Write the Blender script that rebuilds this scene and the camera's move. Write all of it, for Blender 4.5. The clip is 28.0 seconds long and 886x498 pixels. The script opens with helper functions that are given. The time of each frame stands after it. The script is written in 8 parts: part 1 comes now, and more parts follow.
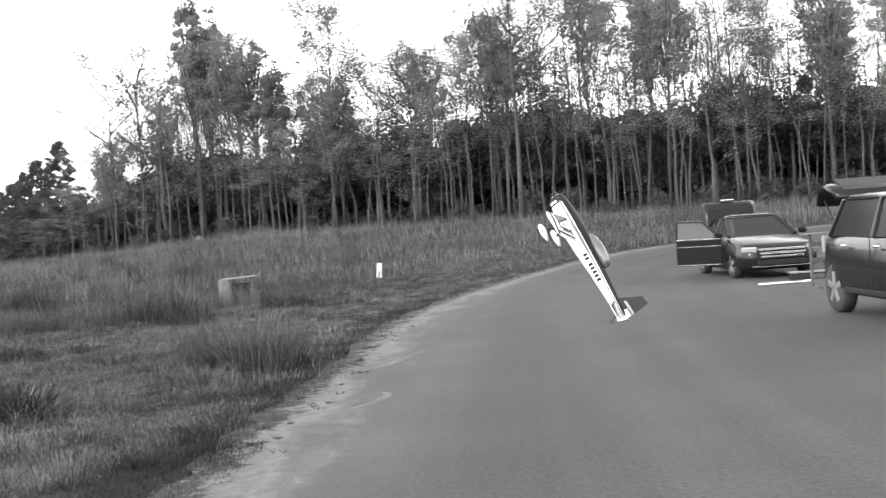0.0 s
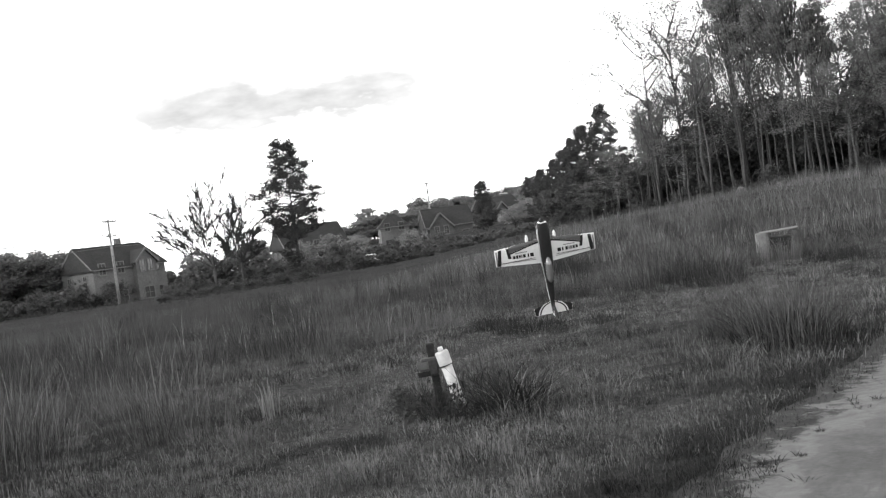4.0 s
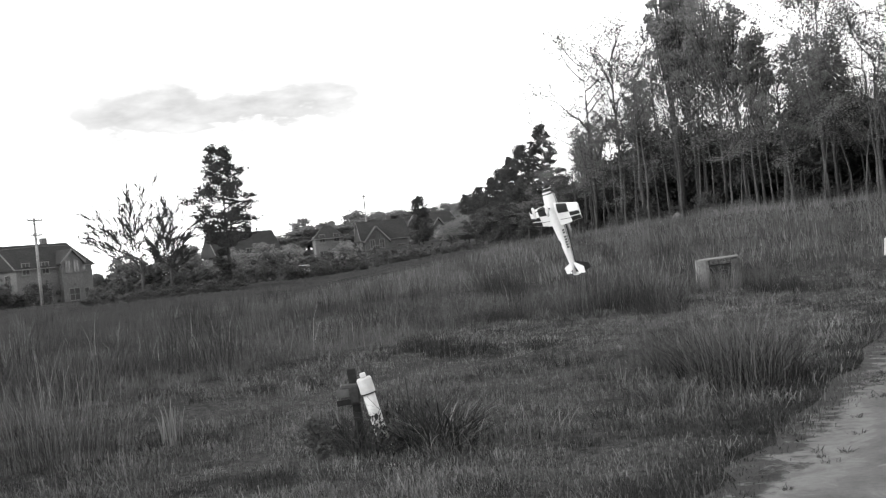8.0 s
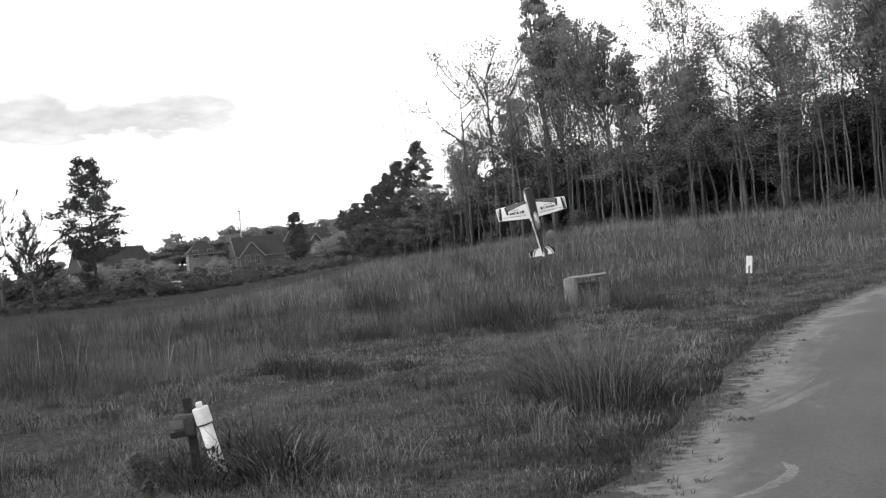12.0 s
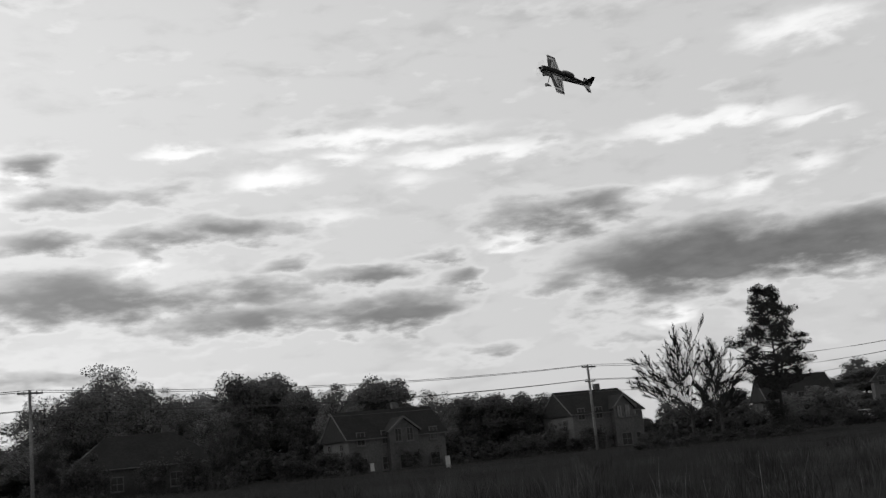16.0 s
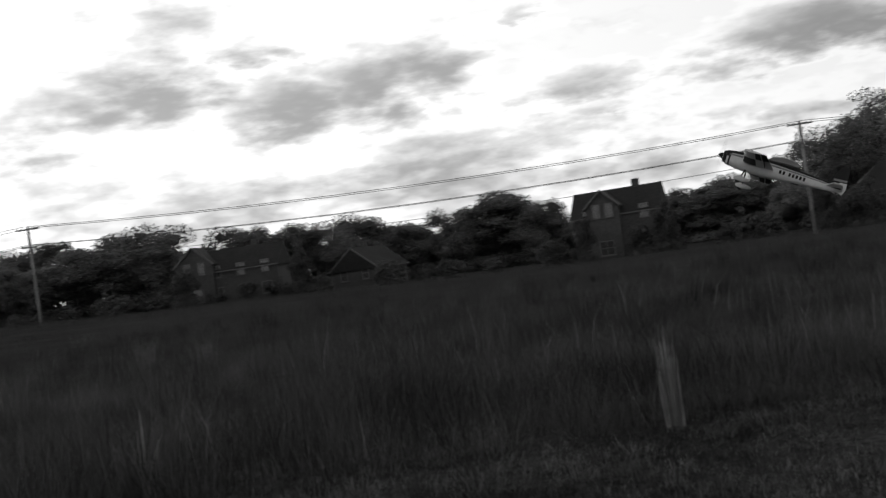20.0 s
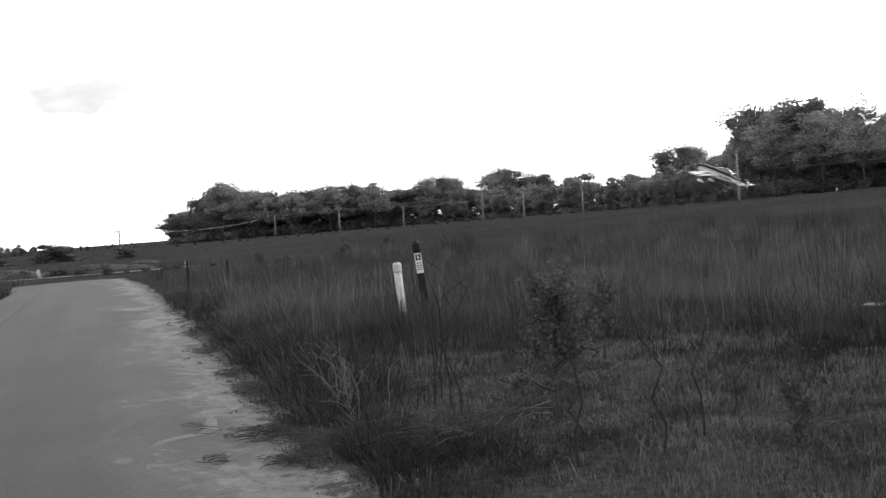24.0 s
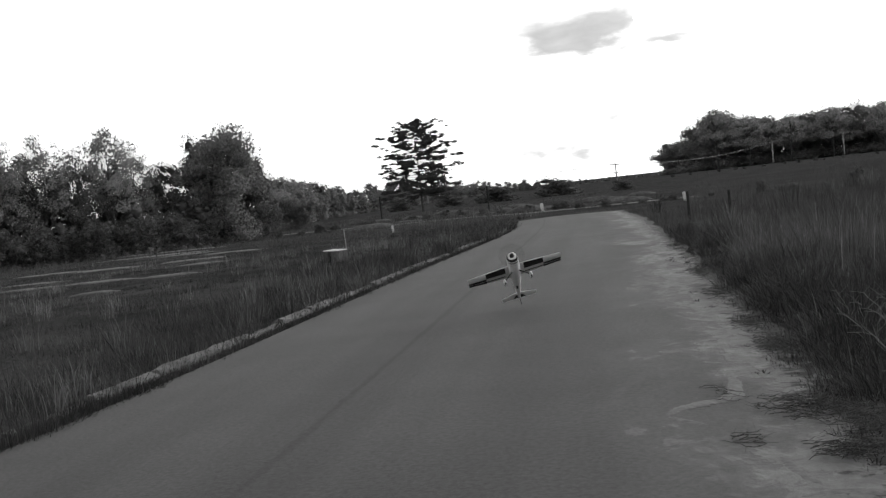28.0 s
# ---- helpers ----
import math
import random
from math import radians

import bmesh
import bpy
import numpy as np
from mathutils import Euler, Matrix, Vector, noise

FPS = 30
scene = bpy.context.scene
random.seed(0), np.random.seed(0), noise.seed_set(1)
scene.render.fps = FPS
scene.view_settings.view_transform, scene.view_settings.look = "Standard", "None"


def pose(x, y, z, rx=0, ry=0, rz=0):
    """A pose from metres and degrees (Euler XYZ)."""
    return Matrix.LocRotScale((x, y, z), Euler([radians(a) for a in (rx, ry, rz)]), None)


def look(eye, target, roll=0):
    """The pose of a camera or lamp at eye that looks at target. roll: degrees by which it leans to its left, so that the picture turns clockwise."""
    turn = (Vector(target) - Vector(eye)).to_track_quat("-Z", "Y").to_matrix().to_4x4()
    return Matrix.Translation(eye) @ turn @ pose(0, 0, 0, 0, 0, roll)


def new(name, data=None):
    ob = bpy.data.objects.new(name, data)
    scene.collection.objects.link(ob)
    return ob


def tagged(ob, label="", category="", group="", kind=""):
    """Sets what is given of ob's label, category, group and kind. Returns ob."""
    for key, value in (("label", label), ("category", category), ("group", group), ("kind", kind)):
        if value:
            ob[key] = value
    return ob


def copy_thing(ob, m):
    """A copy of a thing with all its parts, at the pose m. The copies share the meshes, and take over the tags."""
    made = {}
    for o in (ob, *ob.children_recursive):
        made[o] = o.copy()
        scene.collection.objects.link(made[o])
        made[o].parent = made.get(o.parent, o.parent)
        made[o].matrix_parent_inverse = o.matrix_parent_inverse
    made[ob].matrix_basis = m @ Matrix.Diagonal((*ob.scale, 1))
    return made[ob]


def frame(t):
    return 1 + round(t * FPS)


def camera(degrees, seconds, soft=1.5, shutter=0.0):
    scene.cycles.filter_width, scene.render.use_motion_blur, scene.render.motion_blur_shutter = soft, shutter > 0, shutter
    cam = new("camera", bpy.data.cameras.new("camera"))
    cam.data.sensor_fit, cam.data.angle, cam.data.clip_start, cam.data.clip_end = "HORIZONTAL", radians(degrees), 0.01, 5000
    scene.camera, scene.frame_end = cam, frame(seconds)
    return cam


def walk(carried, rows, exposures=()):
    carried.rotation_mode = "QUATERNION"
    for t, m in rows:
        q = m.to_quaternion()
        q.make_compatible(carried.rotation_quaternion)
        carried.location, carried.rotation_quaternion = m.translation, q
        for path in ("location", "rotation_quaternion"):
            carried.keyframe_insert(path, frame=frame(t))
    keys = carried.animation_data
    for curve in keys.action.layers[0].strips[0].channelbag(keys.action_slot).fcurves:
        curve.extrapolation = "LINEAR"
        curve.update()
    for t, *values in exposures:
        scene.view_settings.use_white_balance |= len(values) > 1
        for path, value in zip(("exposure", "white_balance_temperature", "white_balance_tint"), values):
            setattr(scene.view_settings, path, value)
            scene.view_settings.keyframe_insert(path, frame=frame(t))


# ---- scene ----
# camera: carried by hand beside a field, turning left all the way round
cam = camera(44.46, 28.0, soft=1.3, shutter=0.12)
PATH = [
    (0.0, pose(0.00, -0.00, 1.65, 89.00, 4.00, -0.07)),
    (0.5, pose(0.26, 0.04, 1.65, 88.90, 5.65, 8.89)),
    (1.0, pose(0.19, 0.41, 1.65, 89.85, 4.75, 14.34)),
    (1.5, pose(0.10, 0.77, 1.65, 89.99, 5.29, 18.75)),
    (2.0, pose(0.15, 1.08, 1.65, 89.71, 6.26, 22.71)),
    (2.5, pose(0.12, 1.28, 1.65, 90.04, 6.00, 24.66)),
    (3.0, pose(0.01, 1.54, 1.65, 89.86, 7.42, 26.16)),
    (3.5, pose(-0.01, 1.84, 1.65, 89.55, 8.06, 28.57)),
    (5.5, pose(-0.31, 2.75, 1.65, 88.71, 6.72, 26.90)),
    (6.0, pose(-0.45, 2.90, 1.65, 88.32, 5.47, 24.49)),
    (6.5, pose(-0.49, 3.00, 1.65, 88.54, 5.03, 23.48)),
    (7.0, pose(-0.45, 3.01, 1.65, 89.67, 5.37, 23.69)),
    (7.5, pose(-0.43, 3.00, 1.65, 90.00, 5.79, 23.69)),
    (8.0, pose(-0.45, 3.02, 1.65, 89.92, 5.64, 25.11)),
    (8.5, pose(-0.44, 3.02, 1.65, 90.40, 6.40, 25.92)),
    (9.0, pose(-0.44, 3.02, 1.65, 90.87, 6.69, 24.78)),
    (9.5, pose(-0.47, 3.02, 1.65, 90.96, 5.98, 22.77)),
    (10.0, pose(-0.48, 3.02, 1.65, 90.76, 4.88, 19.58)),
    (10.5, pose(-0.44, 3.17, 1.65, 90.85, 6.42, 19.18)),
    (11.0, pose(-0.35, 3.26, 1.65, 90.93, 6.36, 19.85)),
    (11.5, pose(-0.42, 3.42, 1.65, 90.13, 5.45, 18.63)),
    (13.5, pose(-0.42, 3.91, 1.65, 91.37, 6.65, 21.52)),
    (14.0, pose(-0.69, 3.89, 1.65, 94.10, 5.63, 26.98)),
    (14.5, pose(-0.69, 3.92, 1.65, 95.95, 3.75, 38.05)),
    (15.0, pose(-1.25, 3.38, 1.65, 97.54, 3.89, 46.69)),
    (15.5, pose(-1.37, 3.33, 1.65, 99.46, 4.15, 50.68)),
    (16.0, pose(-1.20, 3.39, 1.65, 100.33, 5.57, 53.40)),
    (16.5, pose(-1.20, 3.52, 1.65, 100.15, 6.26, 55.40)),
    (17.0, pose(-1.18, 3.67, 1.65, 99.28, 6.31, 54.34)),
    (17.5, pose(-1.14, 3.62, 1.65, 98.61, 6.57, 52.83)),
    (18.0, pose(-1.14, 3.55, 1.65, 98.04, 6.20, 52.77)),
    (18.5, pose(-1.00, 3.39, 1.65, 96.71, 5.88, 55.84)),
    (19.0, pose(-1.01, 3.15, 1.65, 94.39, 7.01, 62.52)),
    (19.5, pose(-0.93, 3.20, 1.65, 91.94, 8.75, 76.39)),
    (20.0, pose(-0.94, 3.19, 1.65, 90.93, 8.23, 92.77)),
    (20.5, pose(-0.83, 3.08, 1.65, 91.21, 5.75, 107.10)),
    (21.0, pose(-0.73, 3.03, 1.65, 90.30, 6.27, 120.92)),
    (21.5, pose(-0.75, 2.89, 1.65, 88.86, 7.34, 134.20)),
    (22.0, pose(-0.75, 2.79, 1.65, 88.26, 4.98, 142.92)),
    (22.5, pose(-0.70, 2.68, 1.65, 88.05, 4.41, 149.20)),
    (24.5, pose(-0.61, 2.03, 1.65, 88.34, 6.02, 170.49)),
    (25.0, pose(-0.66, 1.81, 1.65, 87.97, 8.31, 175.94)),
    (25.5, pose(-0.65, 1.61, 1.65, 86.65, 8.32, 179.56)),
    (26.0, pose(-0.56, 1.36, 1.65, 88.00, 7.95, -176.71)),
    (26.5, pose(-0.53, 1.26, 1.65, 87.73, 8.83, -173.79)),
    (27.0, pose(-0.57, 1.00, 1.65, 87.49, 9.37, -170.19)),
    (27.5, pose(-0.57, 0.82, 1.65, 87.51, 8.79, -169.91)),
    (28.0, pose(-0.50, 0.70, 1.65, 87.14, 6.34, -169.22)),
]
EXPOSURES = [(0.0, 0.35), (1.0, 0.12), (3.0, -0.2), (8.0, -0.3), (13.5, -0.35), (14.0, -0.7), (14.5, -1.15), (15.0, -1.65), (15.5, -2.1),
             (16.0, -2.5), (16.5, -2.72), (18.5, -2.92), (19.0, -2.8), (19.5, -2.6), (20.0, -2.25), (20.5, -1.7), (21.0, -1.1), (22.0, -0.6), (25.0, -0.75), (28.0, -1.15)]
walk(cam, PATH, EXPOSURES)

# sky: a bright broken overcast, with a low soft sun behind the clouds in the south-west
SUN_AZ, SUN_EL = radians(130), radians(26)
sun = new("sun", bpy.data.lights.new("sun", "SUN"))
sun.data.energy, sun.data.angle, sun.data.color = 2.4, radians(14), (1, 1, 1)
to_sun = Vector((-math.sin(SUN_AZ) * math.cos(SUN_EL), math.cos(SUN_AZ) * math.cos(SUN_EL), math.sin(SUN_EL)))
sun.matrix_world = look(to_sun * 300, (0, 0, 0))


def build_sky():
    world = bpy.data.worlds.new("sky")
    scene.world = world
    world.use_nodes = True
    nt = world.node_tree
    nt.nodes.clear()
    N, L = nt.nodes.new, nt.links.new

    def math_node(op, a, b=None, c=None):
        n = N("ShaderNodeMath")
        n.operation = op
        for i, v in enumerate((a, b, c)):
            if v is None:
                continue
            if isinstance(v, (int, float)):
                n.inputs[i].default_value = v
            else:
                L(v, n.inputs[i])
        return n.outputs[0]

    def ramp(v, lo, hi):
        n = N("ShaderNodeMapRange")
        n.interpolation_type = "SMOOTHSTEP"
        n.inputs["From Min"].default_value, n.inputs["From Max"].default_value = lo, hi
        L(v, n.inputs["Value"])
        return n.outputs[0]

    def fbm(vec, scale, detail, rough, distort=0.0):
        n = N("ShaderNodeTexNoise")
        n.inputs["Scale"].default_value, n.inputs["Detail"].default_value = scale, detail
        n.inputs["Roughness"].default_value, n.inputs["Distortion"].default_value = rough, distort
        L(vec, n.inputs["Vector"])
        return n.outputs["Fac"]

    tc = N("ShaderNodeTexCoord").outputs["Generated"]
    sep = N("ShaderNodeSeparateXYZ")
    L(tc, sep.inputs[0])
    x, y, z = sep.outputs
    zc = math_node("MAXIMUM", math_node("ADD", z, 0.10), 0.02)
    comb = N("ShaderNodeCombineXYZ")
    L(math_node("DIVIDE", x, zc), comb.inputs[0])
    L(math_node("DIVIDE", y, zc), comb.inputs[1])
    plane = comb.outputs[0]
    az = math_node("MULTIPLY", math_node("ARCTAN2", math_node("MULTIPLY", x, -1.0), y), 57.2958)
    el = math_node("MULTIPLY", math_node("ARCSINE", z), 57.2958)
    # cloud banks lie flat: the noise is stretched along the horizon
    flat = N("ShaderNodeCombineXYZ")
    L(math_node("MULTIPLY", az, 0.0175), flat.inputs[0])
    L(math_node("MULTIPLY", el, 0.0480), flat.inputs[1])
    bank = math_node("SUBTRACT", fbm(flat.outputs[0], 9.0, 7.0, 0.5, 0.1), 0.5)
    puff = math_node("SUBTRACT", fbm(flat.outputs[0], 30.0, 6.0, 0.52, 0.0), 0.5)
    wisp = math_node("SUBTRACT", fbm(flat.outputs[0], 16.0, 8.0, 0.56, 0.25), 0.5)
    azw = math_node("ADD", az, math_node("MULTIPLY", bank, 7.0))
    elw = math_node("ADD", el, math_node("ADD", math_node("MULTIPLY", wisp, 1.6), math_node("MULTIPLY", puff, 1.2)))

    def banks(rows, wide):
        total = None
        for a, e, wa, we, amp in rows:
            da = math_node("DIVIDE", math_node("SUBTRACT", azw, a), wa * wide)
            de = math_node("DIVIDE", math_node("SUBTRACT", elw, e), we * wide)
            r2 = math_node("ADD", math_node("MULTIPLY", da, da), math_node("MULTIPLY", de, de))
            g = math_node("MULTIPLY", math_node("EXPONENT", math_node("MULTIPLY", r2, -1.0)), amp)
            total = g if total is None else math_node("MAXIMUM", total, g)
        return total
    body = math_node("ADD", banks(CLOUDS_NORTH_WEST + CLOUDS_WEST + CLOUDS_SOUTH, 1.3), math_node("ADD", math_node("MULTIPLY", puff, 1.0), math_node("MULTIPLY", bank, 1.7)))
    dark = ramp(body, 0.20, 1.10)
    rim = math_node("MULTIPLY", ramp(body, 0.10, 0.32), math_node("SUBTRACT", 1.0, ramp(body, 0.32, 0.55)))
    lit = math_node("ADD", banks(CLOUDS_BRIGHT, 1.2), math_node("MULTIPLY", wisp, 1.1))
    bright = ramp(lit, 0.15, 1.15)
    thin = ramp(math_node("ADD", wisp, math_node("MULTIPLY", bank, 0.6)), -0.02, 0.30)
    sky = N("ShaderNodeTexSky")
    sky.sky_type = "NISHITA"
    sky.sun_disc = False
    sky.sun_elevation, sky.sun_rotation = SUN_EL, -SUN_AZ
    bw = N("ShaderNodeRGBToBW")
    L(sky.outputs[0], bw.inputs[0])
    # brighter towards the hidden sun
    d = N("ShaderNodeVectorMath")
    d.operation = "DOT_PRODUCT"
    L(tc, d.inputs[0])
    d.inputs[1].default_value = to_sun
    glow = math_node("POWER", math_node("MAXIMUM", d.outputs["Value"], 0.0), 2.0)
    # the haze near the horizon is brighter than the sky overhead
    fall = N("ShaderNodeMapRange")
    fall.interpolation_type = "SMOOTHSTEP"
    for nm, v in (("From Min", 19.0), ("From Max", 52.0), ("To Min", 1.0), ("To Max", 0.34)):
        fall.inputs[nm].default_value = v
    L(el, fall.inputs["Value"])
    base = math_node("ADD", math_node("ADD", math_node("MULTIPLY", bw.outputs[0], 0.4), 17.0), math_node("MULTIPLY", glow, 11.0))
    base = math_node("ADD", base, math_node("MULTIPLY", math_node("ADD", bright, math_node("MULTIPLY", rim, 0.22)), 11.0))
    base = math_node("SUBTRACT", base, math_node("MULTIPLY", thin, 3.2))
    base = math_node("MULTIPLY", base, fall.outputs[0])
    shade = math_node("ADD", 5.6, math_node("MULTIPLY", math_node("ADD", bank, math_node("MULTIPLY", puff, 1.0)), 4.5))
    shade = math_node("ADD", math_node("MAXIMUM", shade, 3.5), math_node("MULTIPLY", glow, 6.0))
    mix = N("ShaderNodeMix")
    L(dark, mix.inputs[0]), L(base, mix.inputs[2]), L(shade, mix.inputs[3])
    bg = N("ShaderNodeBackground")
    L(mix.outputs[0], bg.inputs["Color"])
    bg.inputs["Strength"].default_value = 0.19
    out = N("ShaderNodeOutputWorld")
    L(bg.outputs[0], out.inputs[0])


# clouds: bearing, height, half-widths in degrees, weight
CLOUDS_NORTH_WEST = ((46.3, 11.5, 3.2, 1.05, 1.0), (39.0, 8.3, 5.4, 1.4, 1.45), (33.6, 8.2, 5.2, 1.2, 1.45), (44.9, 7.8, 2.7, 0.7, 0.9), (56.2, 6.9, 2.7, 0.55, 0.95), (57.1, 9.3, 2.4, 0.55, 0.85),
                     (60.7, 10.1, 1.5, 0.45, 0.75), (51.7, 8.7, 1.2, 0.5, 0.75), (50.4, 4.7, 2.4, 0.4, 0.55), (52.8, 9.9, 1.8, 0.3, 0.55), (43.0, 4.5, 1.8, 0.36, 0.6), (28.0, 8.4, 3.0, 0.7, 0.75))
CLOUDS_WEST = ((70.1, 9.0, 7.2, 1.15, 1.0), (66.4, 12.0, 3.6, 0.7, 0.95), (72.7, 11.9, 2.7, 0.6, 0.9), (74.2, 15.7, 1.4, 0.66, 0.8), (61.2, 7.3, 5.7, 0.8, 0.95), (71.8, 13.9, 4.5, 0.7, 0.65), (73.0, 5.4, 6.0, 0.9, 0.7),
               (106.5, 11.4, 4.2, 2.4, 0.9), (101.4, 12.4, 3.2, 0.8, 0.85), (100.2, 9.1, 3.4, 1.7, 0.85), (94.9, 9.7, 3.4, 2.0, 0.9), (86.3, 12.3, 1.5, 0.5, 0.7), (111.0, 9.6, 4.6, 1.9, 0.8), (98.0, 4.6, 18.0, 2.4, 0.72), (84.0, 8.2, 7.0, 1.0, 0.62), (83.2, 7.0, 2.7, 0.45, 0.55))
CLOUDS_SOUTH = ((137.5, 8.8, 4.2, 1.3, 1.1), (146.2, 8.9, 2.7, 0.6, 1.0), (158.2, 8.2, 2.6, 0.35, 0.5), (-176.8, 7.5, 2.9, 1.2, 1.4), (178.4, 6.8, 1.8, 0.4, 1.0), (-179.5, 3.0, 3.3, 0.4, 0.8), (-174.4, 1.8, 4.5, 0.5, 0.7))
CLOUDS_BRIGHT = ((56.0, 16.5, 6.0, 0.45, 1.0), (50.6, 15.1, 3.9, 0.5, 1.0), (56.8, 15.5, 2.4, 0.45, 0.9), (60.8, 14.7, 2.6, 0.6, 1.0), (65.8, 16.3, 1.8, 0.36, 0.9), (53.2, 14.0, 1.8, 0.6, 0.75), (37.9, 15.1, 5.4, 0.5, 1.0), (32.4, 14.5, 2.1, 0.42, 0.9),
                 (39.9, 12.1, 1.8, 0.45, 0.9), (36.8, 11.6, 1.2, 0.6, 0.9), (33.4, 12.1, 1.2, 0.54, 0.9), (32.1, 19.0, 3.3, 0.8, 1.0), (76.1, 14.8, 1.6, 1.34, 1.5), (58.9, 12.4, 2.4, 0.42, 0.7), (41.2, 5.5, 1.3, 0.42, 1.0), (68.0, 10.5, 1.8, 0.5, 0.8), (48.5, 10.3, 1.8, 0.3, 0.8))
build_sky()


# materials: the film has no colour, so every surface is a grey of its own lightness
def surface(name, value, rough=0.8, grain=40.0, spread=0.35, blotch=1.5, stain=0.25, bump=0.3, metal=0.0, island=0.0, spec=0.3, thin=0.0):
    """Grey surface with fine grain, broad blotches and relief, in metres of the world."""
    m = bpy.data.materials.new(name)
    m.use_nodes = True
    nt = m.node_tree
    N, L = nt.nodes.new, nt.links.new
    b = nt.nodes["Principled BSDF"]
    b.inputs["Roughness"].default_value, b.inputs["Metallic"].default_value = rough, metal
    b.inputs["Specular IOR Level"].default_value = spec
    pos = N("ShaderNodeNewGeometry").outputs["Position"] if blotch else None
    fine, broad = N("ShaderNodeTexNoise"), N("ShaderNodeTexNoise")
    tc = N("ShaderNodeTexCoord")
    L(tc.outputs["Object"], fine.inputs["Vector"])
    L(pos if pos else tc.outputs["Object"], broad.inputs["Vector"])
    fine.inputs["Scale"].default_value, fine.inputs["Detail"].default_value = grain, 4
    broad.inputs["Scale"].default_value, broad.inputs["Detail"].default_value = blotch or 1.0, 4
    val = None
    for tex, amount in ((fine, spread), (broad, stain)):
        r = N("ShaderNodeMapRange")
        r.inputs["From Min"].default_value, r.inputs["From Max"].default_value = 0.3, 0.7
        r.inputs["To Min"].default_value, r.inputs["To Max"].default_value = 1 - amount, 1 + amount
        L(tex.outputs["Fac"], r.inputs["Value"])
        if val is None:
            val = r.outputs[0]
        else:
            k = N("ShaderNodeMath")
            k.operation = "MULTIPLY"
            L(val, k.inputs[0]), L(r.outputs[0], k.inputs[1])
            val = k.outputs[0]
    if island:
        g = N("ShaderNodeNewGeometry")
        r = N("ShaderNodeMapRange")
        r.inputs["To Min"].default_value, r.inputs["To Max"].default_value = 1 - island, 1 + island
        L(g.outputs["Random Per Island"], r.inputs["Value"])
        k = N("ShaderNodeMath")
        k.operation = "MULTIPLY"
        L(val, k.inputs[0]), L(r.outputs[0], k.inputs[1])
        val = k.outputs[0]
    k = N("ShaderNodeMath")
    k.operation, k.use_clamp = "MULTIPLY", True
    L(val, k.inputs[0])
    k.inputs[1].default_value = value
    L(k.outputs[0], b.inputs["Base Color"])
    if bump:
        bp = N("ShaderNodeBump")
        bp.inputs["Strength"].default_value, bp.inputs["Distance"].default_value = bump, 0.02
        L(fine.outputs["Fac"], bp.inputs["Height"])
        L(bp.outputs[0], b.inputs["Normal"])
    if thin:
        t, mx = N("ShaderNodeBsdfTranslucent"), N("ShaderNodeMixShader")
        L(k.outputs[0], t.inputs["Color"])
        mx.inputs[0].default_value = thin
        L(b.outputs[0], mx.inputs[1]), L(t.outputs[0], mx.inputs[2])
        L(mx.outputs[0], nt.nodes["Material Output"].inputs["Surface"])
    return m


M_SOIL = surface("field_soil", 0.036, 0.95, 12, 0.5, 0.25, 0.4, 0.9, spec=0.0)
M_SAND = surface("washed_sand", 0.09, 0.95, 25, 0.25, 1.2, 0.25, 0.4)
M_KERB = surface("kerb_concrete", 0.085, 0.9, 15, 0.3, 1.0, 0.35, 0.5)
M_BARK = surface("bark", 0.05, 0.95, 9, 0.4, 0.4, 0.3, 0.6)
M_BARK_PALE = surface("pale_bark", 0.05, 0.95, 7, 0.35, 0.4, 0.3, 0.5)
M_TWIG = surface("twigs", 0.05, 0.95, 9, 0.3, 0.4, 0.3, 0.0)
M_LEAF = surface("young_leaves", 0.175, 0.8, 3, 0.2, 0.10, 0.3, 0.0, island=0.35, thin=0.55, spec=0.1)
# pale buds, lightened further so that far southern crowns carry haze in their colour
M_LEAF_PALE = surface("hazy_pale_buds", 0.23, 0.8, 3, 0.2, 0.12, 0.25, 0.0, island=0.4, thin=0.55, spec=0.1)
M_NEEDLE = surface("pine_needles", 0.06, 0.8, 3, 0.2, 0.2, 0.2, 0.0, island=0.4, thin=0.25, spec=0.1)
M_SCRUB = surface("scrub_leaves", 0.075, 0.85, 3, 0.25, 0.2, 0.3, 0.0, island=0.4, thin=0.3, spec=0.1)
# scrub leaves at about half lightness: woodland shade put into the colour
M_UNDER = surface("shaded_understorey", 0.04, 0.85, 3, 0.25, 0.2, 0.3, 0.0, island=0.4, thin=0.1, spec=0.1)
M_GRASS = surface("short_grass", 0.098, 0.85, 2.2, 0.5, 0.35, 0.3, 0.0, island=0.55, thin=0.2, spec=0.1)
M_STRAW = surface("dry_tall_grass", 0.072, 0.85, 1.6, 0.3, 0.12, 0.3, 0.0, island=0.28, thin=0.08, spec=0.1)
M_WHITE = surface("white_paint", 0.6, 0.45, 30, 0.05, 0, 0.06, 0.05)
M_DARK = surface("dark_film", 0.016, 0.5, 30, 0.1, 0, 0.1, 0.0, spec=0.12)
M_GREYFILM = surface("grey_film", 0.16, 0.35, 30, 0.06, 0, 0.08, 0.0, spec=0.5)
M_BLACK = surface("black_plastic", 0.015, 0.6, 30, 0.2, 0, 0.2, 0.1, spec=0.1)
M_RUBBER = surface("rubber", 0.03, 0.8, 40, 0.3, 0, 0.2, 0.3)
M_BRICK = surface("brick_wall", 0.06, 0.9, 4, 0.25, 0.3, 0.2, 0.2)
M_BRICK_LIGHT = surface("pale_brick_wall", 0.095, 0.9, 4, 0.2, 0.3, 0.2, 0.2)
